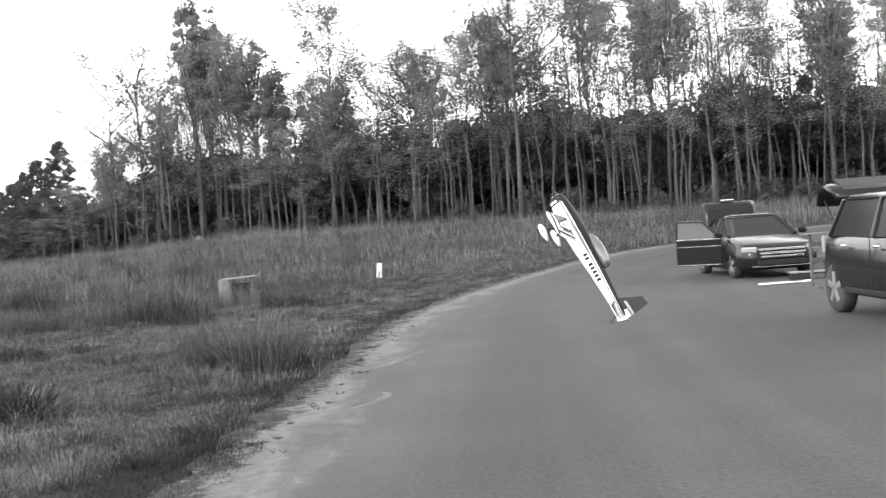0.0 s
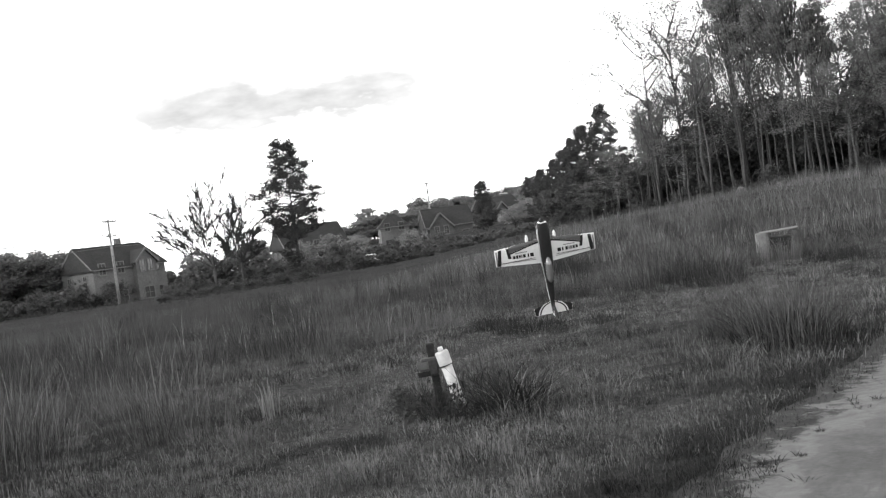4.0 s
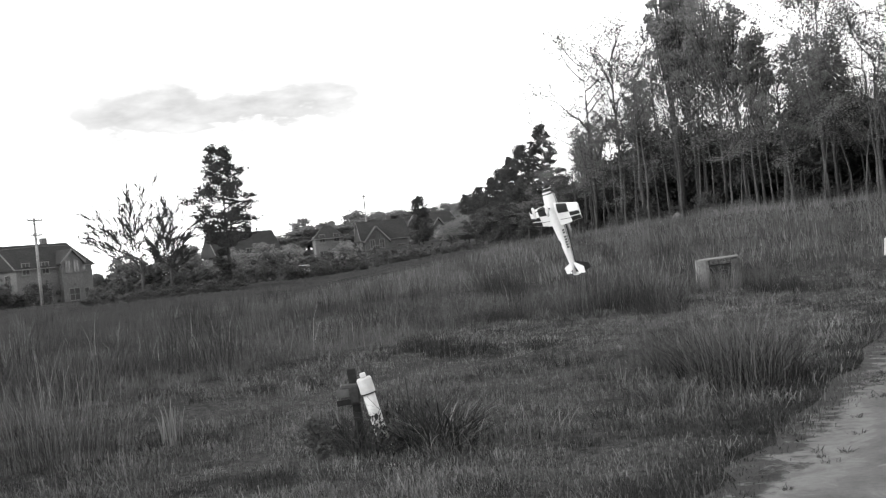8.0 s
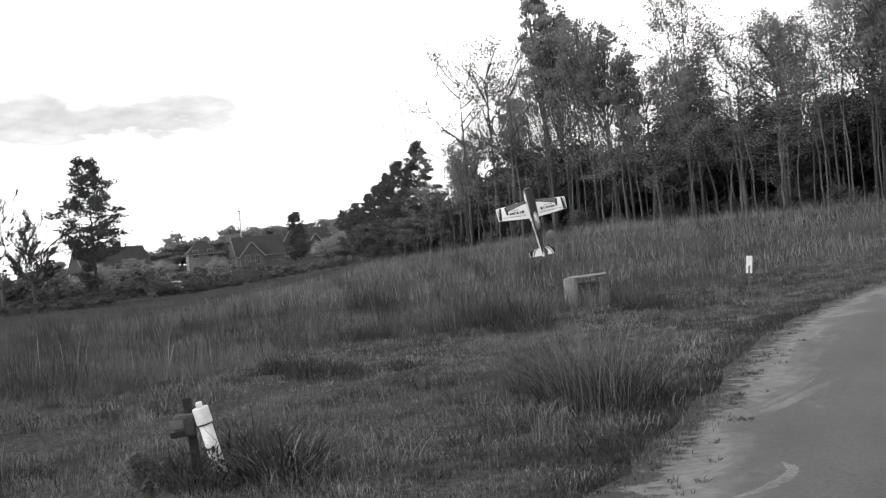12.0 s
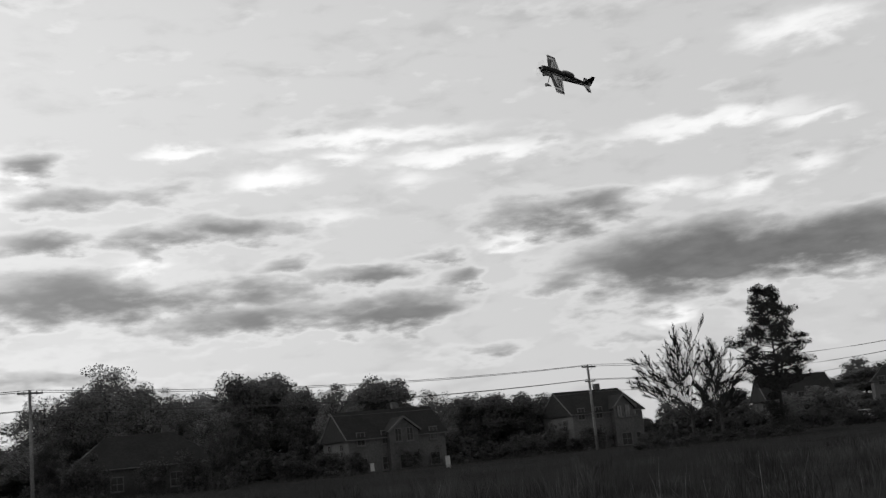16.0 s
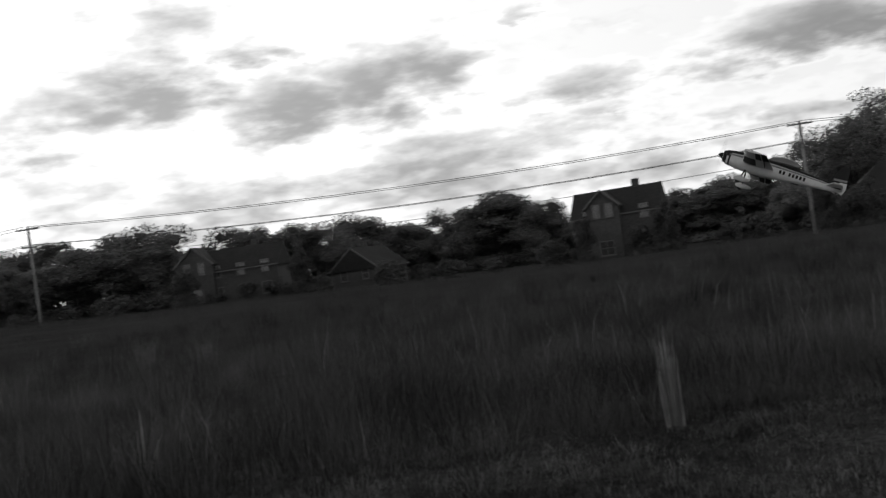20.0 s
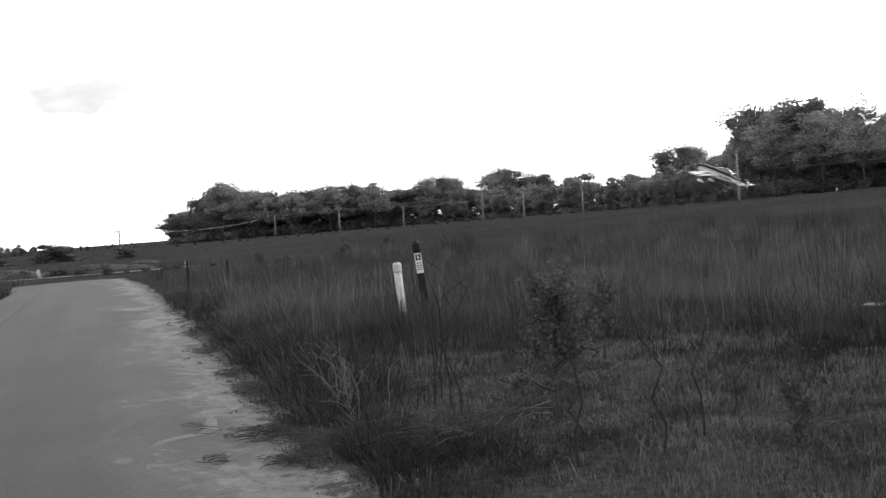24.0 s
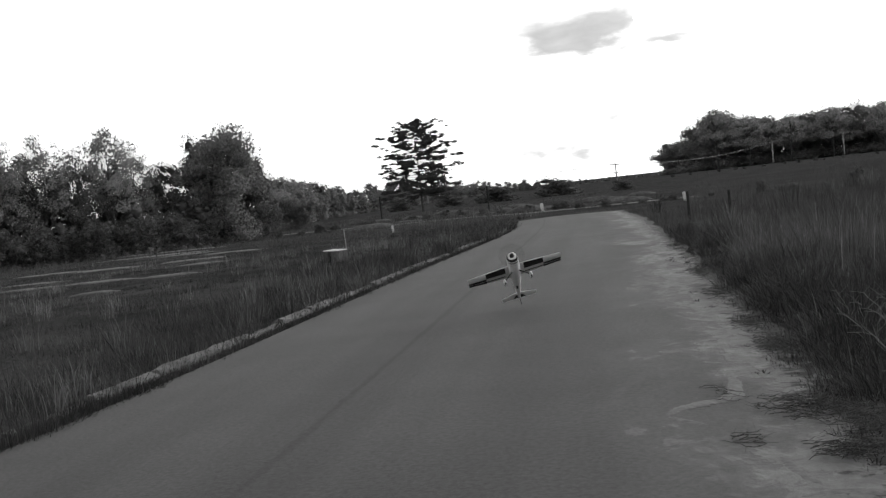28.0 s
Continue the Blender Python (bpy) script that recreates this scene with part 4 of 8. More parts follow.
def build_woods():
    rng = np.random.default_rng(11)
    front = [(24, 118), (20, 96), (14, 80), (8, 72), (2, 66.5), (-4, 63), (-12, 61), (-20, 60), (-28, 60), (-38, 62)]
    A, D = [p[0] for p in front][::-1], [p[1] for p in front][::-1]
    # skyline of the woods: bearing and height in degrees
    SA = [-38, -10, -4, 0, 1.5, 3.5, 4.9, 5.6, 6.3, 7.5, 9.5, 12.5, 15, 16.8, 18.2, 19.5, 20.5]
    SE = [15, 15, 14, 12.5, 10.5, 9.8, 10.2, 14.0, 10.0, 9.4, 10.8, 12.8, 11.8, 11.3, 7.8, 5.6, 4.2]
    kinds = ["slim0", "slim1", "slim2", "wood1", "wood3", "sparse0", "sparse1", "wood0", "wood2", "wood4", "sparse2", "canopy0", "canopy1", "canopy2"]

    def put(k, az, d, share):
        x, y = polar(az, d)
        H = d * math.tan(radians(float(np.interp(az, SA, SE)))) + 1.65 - float(height(x, y))
        s = H * share / HIGH[k]
        wide = 1.15 if k.startswith("open") else max(0.75, min(s, 1.1))
        place(PROTO[k], x, y, wide, rng.uniform(0, 360), group="woodland trees", sz=s)
    for row in range(5):
        az = 20.3 - rng.uniform(0, 0.6)
        while az > -31:
            d = float(np.interp(az, A, D)) + row * 4.0 + rng.uniform(-1.6, 1.6)
            if not (row == 0 and abs(az + 4.3) < 1.4):
                lo, hi = ((0, 7), (0, 9), (3, 12), (3, 12), (5, 13))[row]
                k = kinds[int(rng.integers(lo, hi))]
                put(k, az, d, (rng.uniform(0.62, 1.0) if row else rng.uniform(0.45, 0.9)) * (0.62 if az > 14 else 1.0))
            az -= rng.uniform(1.3, 2.7) * 66 / d * (0.8, 1, 1.15, 1.3, 1.5)[row]
    # the leafier trees that make the skyline
    for az, k, s in ((16.6, "open0", 1.0), (15.3, "open1", 1.0), (14.2, "open0", 0.9), (7.4, "open1", 0.9), (3.0, "open0", 1.0), (1.2, "open1", 0.95), (12.2, "canopy1", 1.0), (11.4, "canopy0", 0.93), (10.2, "canopy2", 0.97), (9.2, "canopy0", 1.0), (8.4, "canopy1", 0.88),
                     (5.6, "wood4", 1.0), (5.5, "wood0", 0.95), (5.0, "canopy1", 0.72), (-2.8, "canopy2", 0.82), (-3.6, "canopy0", 0.8), (-6, "wood0", 0.9), (-9, "wood4", 0.9), (-12, "canopy2", 0.8), (-16, "wood2", 0.85), (-20, "canopy0", 0.8)):
        put(k, az, float(np.interp(az, A, D)) + 3.5, s)
    # understorey rows, their leaf colour darkened for the shade under the crowns
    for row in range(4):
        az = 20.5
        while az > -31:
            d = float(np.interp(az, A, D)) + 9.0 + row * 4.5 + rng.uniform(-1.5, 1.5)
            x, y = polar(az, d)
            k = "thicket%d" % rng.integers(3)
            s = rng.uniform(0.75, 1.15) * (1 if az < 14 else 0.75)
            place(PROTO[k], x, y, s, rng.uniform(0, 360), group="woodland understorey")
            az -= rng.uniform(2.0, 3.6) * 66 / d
    az = 23.5
    while az > -31:
        d = float(np.interp(az, A, D)) + 2.5 + rng.uniform(-1.5, 2.5)
        x, y = polar(az, d)
        place(PROTO["scrub%d" % rng.integers(3)], x, y, rng.uniform(0.25, 0.55), rng.uniform(0, 360), group="woodland shrubs")
        az -= rng.uniform(1.4, 3.0)
    # many thin stems along the edge
    az = 19.5
    while az > -31:
        put("slim%d" % rng.integers(3), az, float(np.interp(az, A, D)) + rng.uniform(-1.5, 9), rng.uniform(0.45, 0.8))
        az -= rng.uniform(0.25, 0.85)
    # pines stepping down at the west end of the woods, and a dark bush under them
    x, y = polar(22.1, 120)
    place(PROTO["scrub1"], x, y, 1.2, 30, group="woodland shrubs")
    x, y = polar(22.4, 150)
    place(PROTO["thicket0"], x, y, 0.8, 30, group="woodland understorey")
    for az, d, el in ((19.2, 104, 5.8), (20.3, 112, 4.9), (20.9, 118, 4.3), (21.5, 128, 3.8), (22.0, 137, 3.4), (22.7, 150, 3.0), (23.4, 165, 2.7)):
        x, y = polar(az, d)
        k = "pine%d" % rng.integers(3)
        H = d * math.tan(radians(el)) + 1.65 - float(height(x, y))
        place(PROTO[k], x, y, H / HIGH[k] * 1.15, rng.uniform(0, 360), group="pines by the woods", sz=H / HIGH[k])


def join_rest(items, name, label):
    """Far trees behind the front row, joined into one stand."""
    V, T, o = [], [], 0
    for k, x, y, s, sz, turn in items:
        q, cv, cf = LEAVES[k]
        q = q[::9]
        mid = q.mean(1, keepdims=True)
        co = np.concatenate([(mid + (q - mid) * 2.0).reshape(-1, 3), cv])
        c, n = math.cos(turn), math.sin(turn)
        z0 = float(height(x, y)) - 0.15
        V.append(np.stack([x + s * (co[:, 0] * c - co[:, 1] * n), y + s * (co[:, 0] * n + co[:, 1] * c), z0 + sz * co[:, 2]], 1))
        T.append(np.arange(len(q) * 3).reshape(-1, 3) + o)
        T.append(cf + o + len(q) * 3)
        o += len(co)
    ob = new(name, sheet(name, np.concatenate(V), np.zeros((0, 4), int), M_SCRUB if items[0][0].startswith("scrub") else M_LEAF, np.concatenate(T)))
    tagged(ob, label, "trees", kind="stuff")


def sheet(name, verts, quads, material, tris=None):
    """A mesh from arrays of vertices, quads and triangles."""
    me = bpy.data.meshes.new(name)
    n4, n3 = len(quads), 0 if tris is None else len(tris)
    me.vertices.add(len(verts))
    me.vertices.foreach_set("co", np.asarray(verts, np.float32).ravel())
    idx = np.asarray(quads, np.int32).ravel()
    start = np.arange(n4, dtype=np.int32) * 4
    if n3:
        idx = np.concatenate([idx, np.asarray(tris, np.int32).ravel()])
        start = np.concatenate([start, n4 * 4 + np.arange(n3, dtype=np.int32) * 3])
    me.loops.add(len(idx))
    me.loops.foreach_set("vertex_index", idx)
    me.polygons.add(n4 + n3)
    me.polygons.foreach_set("loop_start", start)
    me.materials.append(material)
    me.update(calc_edges=True)
    return me


def line_of_trees(points, n, rows, kinds, seed, gap=6.0, group="distant tree line", lo=0.7, hi=1.05, things=True):
    """Trees along stations of bearing, distance and skyline height in degrees; the front row as things, the rest joined."""
    rng = np.random.default_rng(seed)
    A, D, E = zip(*points)
    st = np.linspace(0, 1, len(A))
    rest = []
    for row in range(rows):
        for i in range(n):
            t = (i + rng.uniform(0.1, 0.9)) / n
            az, d = float(np.interp(t, st, A)), float(np.interp(t, st, D)) + row * gap + rng.uniform(-gap, gap) * 0.4
            x, y = polar(az, d)
            H = d * math.tan(radians(float(np.interp(t, st, E)))) + 1.65 - float(height(x, y))
            H *= rng.uniform(lo, hi) * (1.0 if row else 0.75)
            k = kinds[int(rng.integers(len(kinds)))]
            s = H / HIGH[k]
            wide = s * rng.uniform(0.95, 1.25)
            if row == 0 and things:
                place(PROTO[k], x, y, wide, rng.uniform(0, 360), group=group, sz=s)
            else:
                rest.append((k, x, y, wide, s, rng.uniform(0, 6.28)))
    low = []
    for i in range(2 * n if kinds[0].startswith("broad") else 0):
        t = (i + rng.uniform(0.1, 0.9)) / (2 * n)
        d = float(np.interp(t, st, D)) + rng.uniform(-2, 8)
        x, y = polar(float(np.interp(t, st, A)), d)
        H = d * math.tan(radians(float(np.interp(t, st, E)))) + 1.65 - float(height(x, y))
        s = min(rng.uniform(0.32, 0.5) * H / 4.0, 1.6)
        low.append(("scrub%d" % rng.integers(3), x, y, s * 1.3, s, rng.uniform(0, 6.28)))
    if low:
        join_rest(low, "tree_line_shrubs", "dense dark shrubs under a far tree line")
    if rest:
        join_rest(rest, "distant_trees", "dense leafy trees of a far tree line")


def crowns(rows, dist, kinds, seed, group="distant tree line"):
    """Single crowns that make the skyline: bearing, height and width in degrees."""
    rng = np.random.default_rng(seed)
    for i, (az, el, wide) in enumerate(rows):
        d = dist + rng.uniform(-5, 5)
        x, y = polar(az, d)
        k = kinds[i % len(kinds)] if el > 0 else "scrub%d" % (i % 3)
        H = d * math.tan(radians(abs(el))) + 1.65 - float(height(x, y))
        place(PROTO[k], x, y, d * radians(wide) / WIDE[k], rng.uniform(0, 360), group=group, sz=H / HIGH[k])


def build_far_trees():
    B4 = ["broad0", "broad1", "broad2", "broad3", "broad4", "broad5"]
    SC = ["scrub0", "scrub1", "scrub2"]
    line_of_trees([(18, 250, 2.2), (24, 260, 2.3), (30, 300, 2.5), (37, 290, 1.9), (43, 280, 1.2), (47, 260, 1.8)], 22, 2, B4, 1)
    D6, S3 = ["broad0", "broad3", "broad4", "broad1", "broad5"], ["haze0", "haze1", "haze2"]
    line_of_trees([(44, 215, 2.0), (50.6, 205, 2.2), (56, 195, 3.0), (62, 180, 3.4), (68.5, 165, 3.8), (72, 170, 3.0), (75, 172, 2.0)], 26, 3, B4, 2)
    crowns(((65.5, 3.9, 1.9), (64.0, 3.7, 2.2), (62.8, 4.7, 2.4), (61.2, 4.6, 2.6), (59.8, 3.7, 1.7), (56.4, 4.0, 1.9), (55.1, 3.7, 1.7), (51.4, 2.6, 2.0), (49.8, 2.5, 2.3), (48.2, 2.4, 2.0), (75.2, 2.3, 2.4), (77.2, 2.2, 2.6), (71.6, 3.7, 3.0), (69.2, 4.5, 3.2), (67.2, 4.1, 2.6)), 176, D6, 61)
    crowns(((72.3, 4.3, 2.6), (70.6, 4.4, 2.4), (69.0, 5.7, 3.4), (67.3, 4.6, 2.6), (58.0, 3.7, 1.8), (53.0, 3.0, 1.9), (64.6, 3.9, 1.8)), 160, S3, 62)
    line_of_trees([(74, 190, 2.0), (82, 195, 2.2), (89, 195, 2.5), (96, 195, 2.6), (107, 205, 3.2), (117, 215, 2.4), (125, 220, 3.4)], 30, 3, B4, 3)
    crowns(((107.2, 4.4, 3.2), (110.4, 3.6, 3.0), (113.0, 3.2, 2.6), (115.8, 3.1, 2.8), (102.0, 3.7, 2.8), (99.2, 3.4, 2.6), (96.2, 3.5, 2.6), (93.8, 2.7, 2.2), (91.2, 3.1, 2.4), (88.6, 3.5, 3.0), (86.4, 2.9, 2.2), (79.4, 2.3, 2.2), (76.6, 2.7, 2.4), (122.8, 3.7, 2.6), (119.6, 2.7, 2.6)), 190, B4, 63)
    crowns(((121.6, 3.9, 2.2), (120.2, 3.8, 2.2), (118.4, 3.8, 2.4), (116.6, 3.9, 2.4), (114.8, 3.9, 2.4), (113.0, 3.9, 2.4), (111.4, 4.0, 2.4)), 206, D6, 70)
    line_of_trees([(124, 215, 3.6), (130, 225, 2.9), (137, 235, 3.2), (144, 235, 3.4), (149, 240, 3.4)], 26, 3, B4, 4)
    crowns(((148.2, 4.8, 2.2), (146.0, 4.7, 2.4), (144.4, 4.2, 2.0), (142.0, 3.6, 2.0), (140.0, 3.4, 2.0), (133.2, 3.9, 2.2), (130.6, 3.4, 2.4), (128.2, 3.9, 2.2), (123.6, 4.5, 2.4)), 228, D6, 64)
    # pale crowns in front: haze over this tree line is in their leaf colour
    crowns(((143.2, 4.6, 1.9), (138.6, 4.7, 2.2), (136.6, 4.9, 2.4), (125.4, 5.1, 2.8), (126.8, 4.3, 2.0), (123.6, 4.6, 2.4), (147.4, 4.0, 2.2), (145.2, 3.9, 2.2), (141.2, 3.5, 2.2), (139.8, 3.9, 2.2), (134.8, 3.9, 2.2), (132.0, 3.6, 2.2), (129.6, 3.7, 2.2), (128.0, 3.4, 2.2)), 214, S3, 65)
    crowns(((174.8, 2.4, 1.5), (176.4, 2.8, 1.7), (172.8, 2.2, 1.5), (170.8, 2.3, 1.5), (168.4, 2.2, 1.5), (165.6, 2.3, 1.5), (162.4, 2.2, 1.5)), 418, S3, 69)
    line_of_trees([(148, 290, 2.4), (151.7, 310, 2.0), (155, 340, 1.6), (162, 400, 1.7), (170, 440, 1.9), (176, 445, 2.0), (179, 445, 1.2)], 44, 2, B4, 5, lo=0.8)
    crowns(((152.2, 3.0, 2.2), (150.6, 2.2, 1.4), (157.5, 2.0, 2.0), (159.8, 2.0, 1.6), (161.4, 2.5, 1.9), (163.4, 1.5, 1.5), (164.8, 2.4, 2.0), (166.8, 1.8, 1.8), (169.0, 2.4, 2.0), (170.6, 2.2, 1.6), (172.2, 2.2, 1.8), (174.0, 2.2, 1.6), (176.3, 2.75, 2.0), (175.0, 2.3, 1.6), (177.6, 2.2, 1.6), (178.6, 1.4, 1.1)), 432, B4, 66)
    line_of_trees([(124, 195, 1.3), (135, 205, 1.2), (148, 215, 1.0), (160, 280, 0.2), (170, 280, -0.05), (179, 280, -0.15)], 60, 1, SC, 14, 8.0, "field edge shrubs", 0.5)
    line_of_trees([(179, 520, -0.1), (183, 500, 0.1), (188, 420, 0.5), (192, 300, 0.9), (198, 180, 1.7), (200, 140, 2.0)], 44, 2, B4, 6, group="low far trees")
    line_of_trees([(213, 80, 5.2), (217, 78, 5.2), (228, 75, 5.5)], 14, 1, ["haze0", "haze1", "near1", "haze2"], 7, 7.0, "roadside trees", 0.85, 1.25)
    for az, d, el, k, wide in ((202.0, 92, 5.1, "broad0", 0.85), (203.3, 95, 4.7, "near2", 0.8), (200.7, 96, 3.7, "near1", 0.75), (205.2, 90, 3.4, "near1", 0.7), (206.5, 88, 4.6, "haze0", 0.55), (207.6, 84, 5.3, "haze1", 0.68), (207.4, 86, 3.9, "near2", 0.7), (209.2, 84, 4.6, "haze2", 0.61), (209.8, 82, 3.6, "near0", 0.8), (210.9, 81, 5.3, "haze0", 0.66), (212.2, 82, 4.4, "near1", 0.8), (213.1, 80, 5.1, "haze1", 0.66)):
        x, y = polar(az, d)
        H = d * math.tan(radians(el)) + 1.65 - float(height(x, y))
        place(PROTO[k], x, y, wide, 50 * az, group="roadside trees", sz=H / HIGH[k])
    line_of_trees([(200, 96, 1.8), (206, 82, 1.8), (214, 76, 2.0), (228, 70, 2.0)], 24, 2, SC, 8, 4.0, "roadside shrubs", 0.6)
    line_of_trees([(228, 75, 6), (260, 80, 7), (300, 70, 8), (328, 62, 10)], 14, 2, B4, 9)
    line_of_trees([(44, 160, 0.9), (52, 148, 0.9), (60, 142, 1.0), (75, 136, 0.8), (90, 136, 1.0), (105, 152, 1.3), (120, 162, 1.3), (124, 170, 1.2)], 46, 2, SC, 10, 8.0, "garden hedge", 0.3, 1.1)
    line_of_trees([(24, 185, 0.5), (28, 182, 0.4), (31, 170, 0.9), (36, 135, 1.0), (43, 132, 0.7)], 26, 2, SC, 12, 8.0, "garden hedge", 0.4, 1.1)
    # the depth of the woods behind the front trees
    line_of_trees([(19, 150, 3.8), (12, 116, 6.2), (4, 100, 6.5), (-6, 94, 7), (-18, 92, 7.5), (-31, 92, 8)], 26, 1, B4, 15, 4.0, "deep woods", 0.8)
    # low brush and rounded bushes beyond the end of the road
    line_of_trees([(176, 64, -0.75), (182, 68, -0.7), (187, 80, -0.45), (193, 92, -0.3), (200, 84, -0.4), (206, 74, -0.4)], 34, 1, SC, 16, 6.0, "waste ground brush", 0.5)
    line_of_trees([(197.5, 120, 0.5), (199, 118, 1.5), (200.5, 116, 0.9), (202, 112, 0.6)], 5, 1, ["near0", "near1"], 17, 3.0, "small roadside trees", 0.9)
    for az, d, el, wide in ((187.9, 170, 0.42, 9), (184.6, 165, 0.45, 9), (190.3, 180, 0.15, 7), (181.2, 150, -0.1, 4), (193.0, 190, 0.2, 6)):
        x, y = polar(az, d)
        H = d * math.tan(radians(el)) + 1.65 - float(height(x, y))
        place(PROTO["scrub0"], x, y, wide / 4.6, 20, "rounded dark bush on waste ground", "rounded bushes", sz=H / HIGH["scrub0"])
    crowns(((33.2, 1.5, 1.5), (31.9, 1.8, 1.6), (30.2, 1.8, 1.6), (29.2, 2.0, 1.5), (28.0, 2.3, 1.5), (26.9, 2.3, 1.4), (25.6, 2.2, 1.4), (24.2, 2.4, 1.4), (23.3, 2.7, 1.2)), 290, D6, 67)
    line_of_trees([(20, 128, 0.5), (24, 136, 0.3), (28, 140, 0.2), (33, 138, 0.5)], 34, 3, SC, 18, 9.0, "field brush", 0.5)
    # a thicket low across the field to the south
    line_of_trees([(165, 95, 0.1), (172, 46, -0.6), (174, 60, -0.5)], 5, 1, SC, 13, 3.0, "field shrubs", 0.7)
    # single trees that stand out
    x, y = -69.8, 96.8
    tall = open_pine("pine_tree", "tall dark pine standing alone by the houses", 14.9, 9.2, 157, 34000, 0.095, 0.30, 58, lambda r: float(np.interp(r, [0, 0.1, 0.3, 0.6, 0.85, 1], [0.7, 1.0, 0.92, 0.66, 0.42, 0.16])), (0.04, 0.075), 0.0, 0.8)
    tall.matrix_basis = pose(x + 0.5, y, float(height(x, y)) - 0.1, 0, 0, 40)
    place(PROTO["cedar0"], x + 0.8, y - 1.5, 0.8, 10, sz=0.5)
    # shrubs and small trees in the gardens, before the houses
    for az, d, el, k, wide in ((63.5, 128, 2.0, "near0", 0.7), (65.0, 130, 1.2, "scrub0", 1.2), (67.0, 131, 0.9, "scrub1", 1.0), (70.2, 130, 1.5, "scrub2", 1.3), (71.8, 132, 2.2, "near1", 0.75), (79.6, 130, 1.9, "near2", 0.6), (81.0, 131, 0.9, "scrub1", 1.0), (83.8, 130, 1.6, "near0", 0.5), (99.0, 150, 2.4, "near2", 0.7), (104.9, 150, 2.0, "near1", 0.7), (113.0, 158, 2.4, "near0", 0.8), (121.0, 160, 2.4, "near2", 0.8)):
        x2, y2 = polar(az, d)
        H = d * math.tan(radians(el)) + 1.65 - float(height(x2, y2))
        place(PROTO[k], x2, y2, wide, 70 * az, "dark garden tree before a house", "garden trees", sz=H / HIGH[k])
    crowns(((35.6, 1.1, 1.2), (34.0, 1.2, 1.3), (32.7, 1.0, 1.2), (29.9, 0.9, 1.0), (24.3, 1.3, 1.4), (23.6, 1.7, 1.4)), 165, S3, 68, "garden trees")
    for i in range(9):
        x2, y2 = polar(35.6 + 0.85 * i, 112 + 2 * (i % 3))
        place(PROTO["scrub%d" % (i % 3)], x2, y2, 0.62, 70 * i, "low dark hedge shrub at the field edge", "field hedge", sz=0.32 + 0.05 * (i % 2))
    bare = fan_tree("bare_tree", "wide bare tree with fine fanning twigs", 12.0, 14.6, 91)
    bx, by = polar(39.9, 119)
    bare.matrix_basis = pose(bx, by, float(height(bx, by)) - 0.1, 0, 0, 30)
    slim = fan_tree("bare_tree", "narrow upright bare tree beside a wider one", 12.6, 5.4, 92)
    bx, by = polar(38.5, 122)
    slim.matrix_basis = pose(bx, by, float(height(bx, by)) - 0.1, 0, 0, 30)
    place(PROTO["pine2"], -87, 179.8, 0.62, 80, sz=9.0 / HIGH["pine2"])
    place(PROTO["cedar0"], -87.5, 179, 0.95, 80)
    big = open_pine("lone_pine", "tall flat-topped pine with open layered branches", 12.3, 12.2, 95, 70000, 0.10, 0.19, 120, lambda r: float(np.interp(r, [0, 0.2, 0.45, 0.7, 0.88, 1], [0.9, 1.0, 0.95, 0.82, 0.6, 0.34])), (0.025, 0.044), 0.16, 0.42, 0.2)
    big.matrix_basis = pose(30.6, -146.6, float(height(31, -146)) - 0.1, 0, 0, 0)
    fork = make_tree("forked_tree", "large pale-trunked bare tree with spreading forked limbs", "fork", 19.0, 97, 900, 0.12, 0.8, M_LEAF_PALE, M_BARK_PALE)
    fork.matrix_basis = pose(4.8, 63.5, float(height(4.8, 63.5)) - 0.1, 0, 0, 0)


build_woods()
build_far_trees()
for proto in PROTO.values():
    drop_proto(proto)


# houses
def window(parent, x, z, w, h, y, side=-1, axis="y"):
    """White-framed sash window set in a wall."""
    def T(a, b, c):
        return (a, b, c) if axis == "y" else (b, a, c)

    def bx(g, a, b, c, sa, sb, sc):
        (x_, y_, z_), (p, q, r) = T(a, b, c), T(sa, sb, sc)
        return g.box(x_, y_, z_, p, q, r)
    # frame: one ring; cross bars: one plus shape
    def ring(wo, ho, yy):
        return [T(x - wo / 2, yy, z - ho / 2), T(x + wo / 2, yy, z - ho / 2), T(x + wo / 2, yy, z + ho / 2), T(x - wo / 2, yy, z + ho / 2)]
    ya, yb = y + side * 0.10, y - side * 0.02
    f = Geo().loft([ring(w, h, yb), ring(w + 0.24, h + 0.24, yb), ring(w + 0.24, h + 0.24, ya), ring(w, h, ya), ring(w, h, yb)], False)
    win = part("window", f, M_TRIM, parent, fix=True)
    k = 0.035
    plus = [(-w / 2, -k), (-k, -k), (-k, -h / 2), (k, -h / 2), (k, -k), (w / 2, -k), (w / 2, k), (k, k), (k, h / 2), (-k, h / 2), (-k, k), (-w / 2, k)]
    part("glazing_bar", Geo().loft([[T(x + a, yy, z + c) for a, c in plus] for yy in (y + side * 0.03, y + side * 0.07)]), M_TRIM, win, fix=True)
    part("pane", bx(Geo(), x, y + side * 0.01, z, w, 0.03, h), M_PANE, win)
    part("sill", bx(Geo(), x, y + side * 0.09, z - h / 2 - 0.16, w + 0.3, 0.22, 0.1), M_TRIM, win)


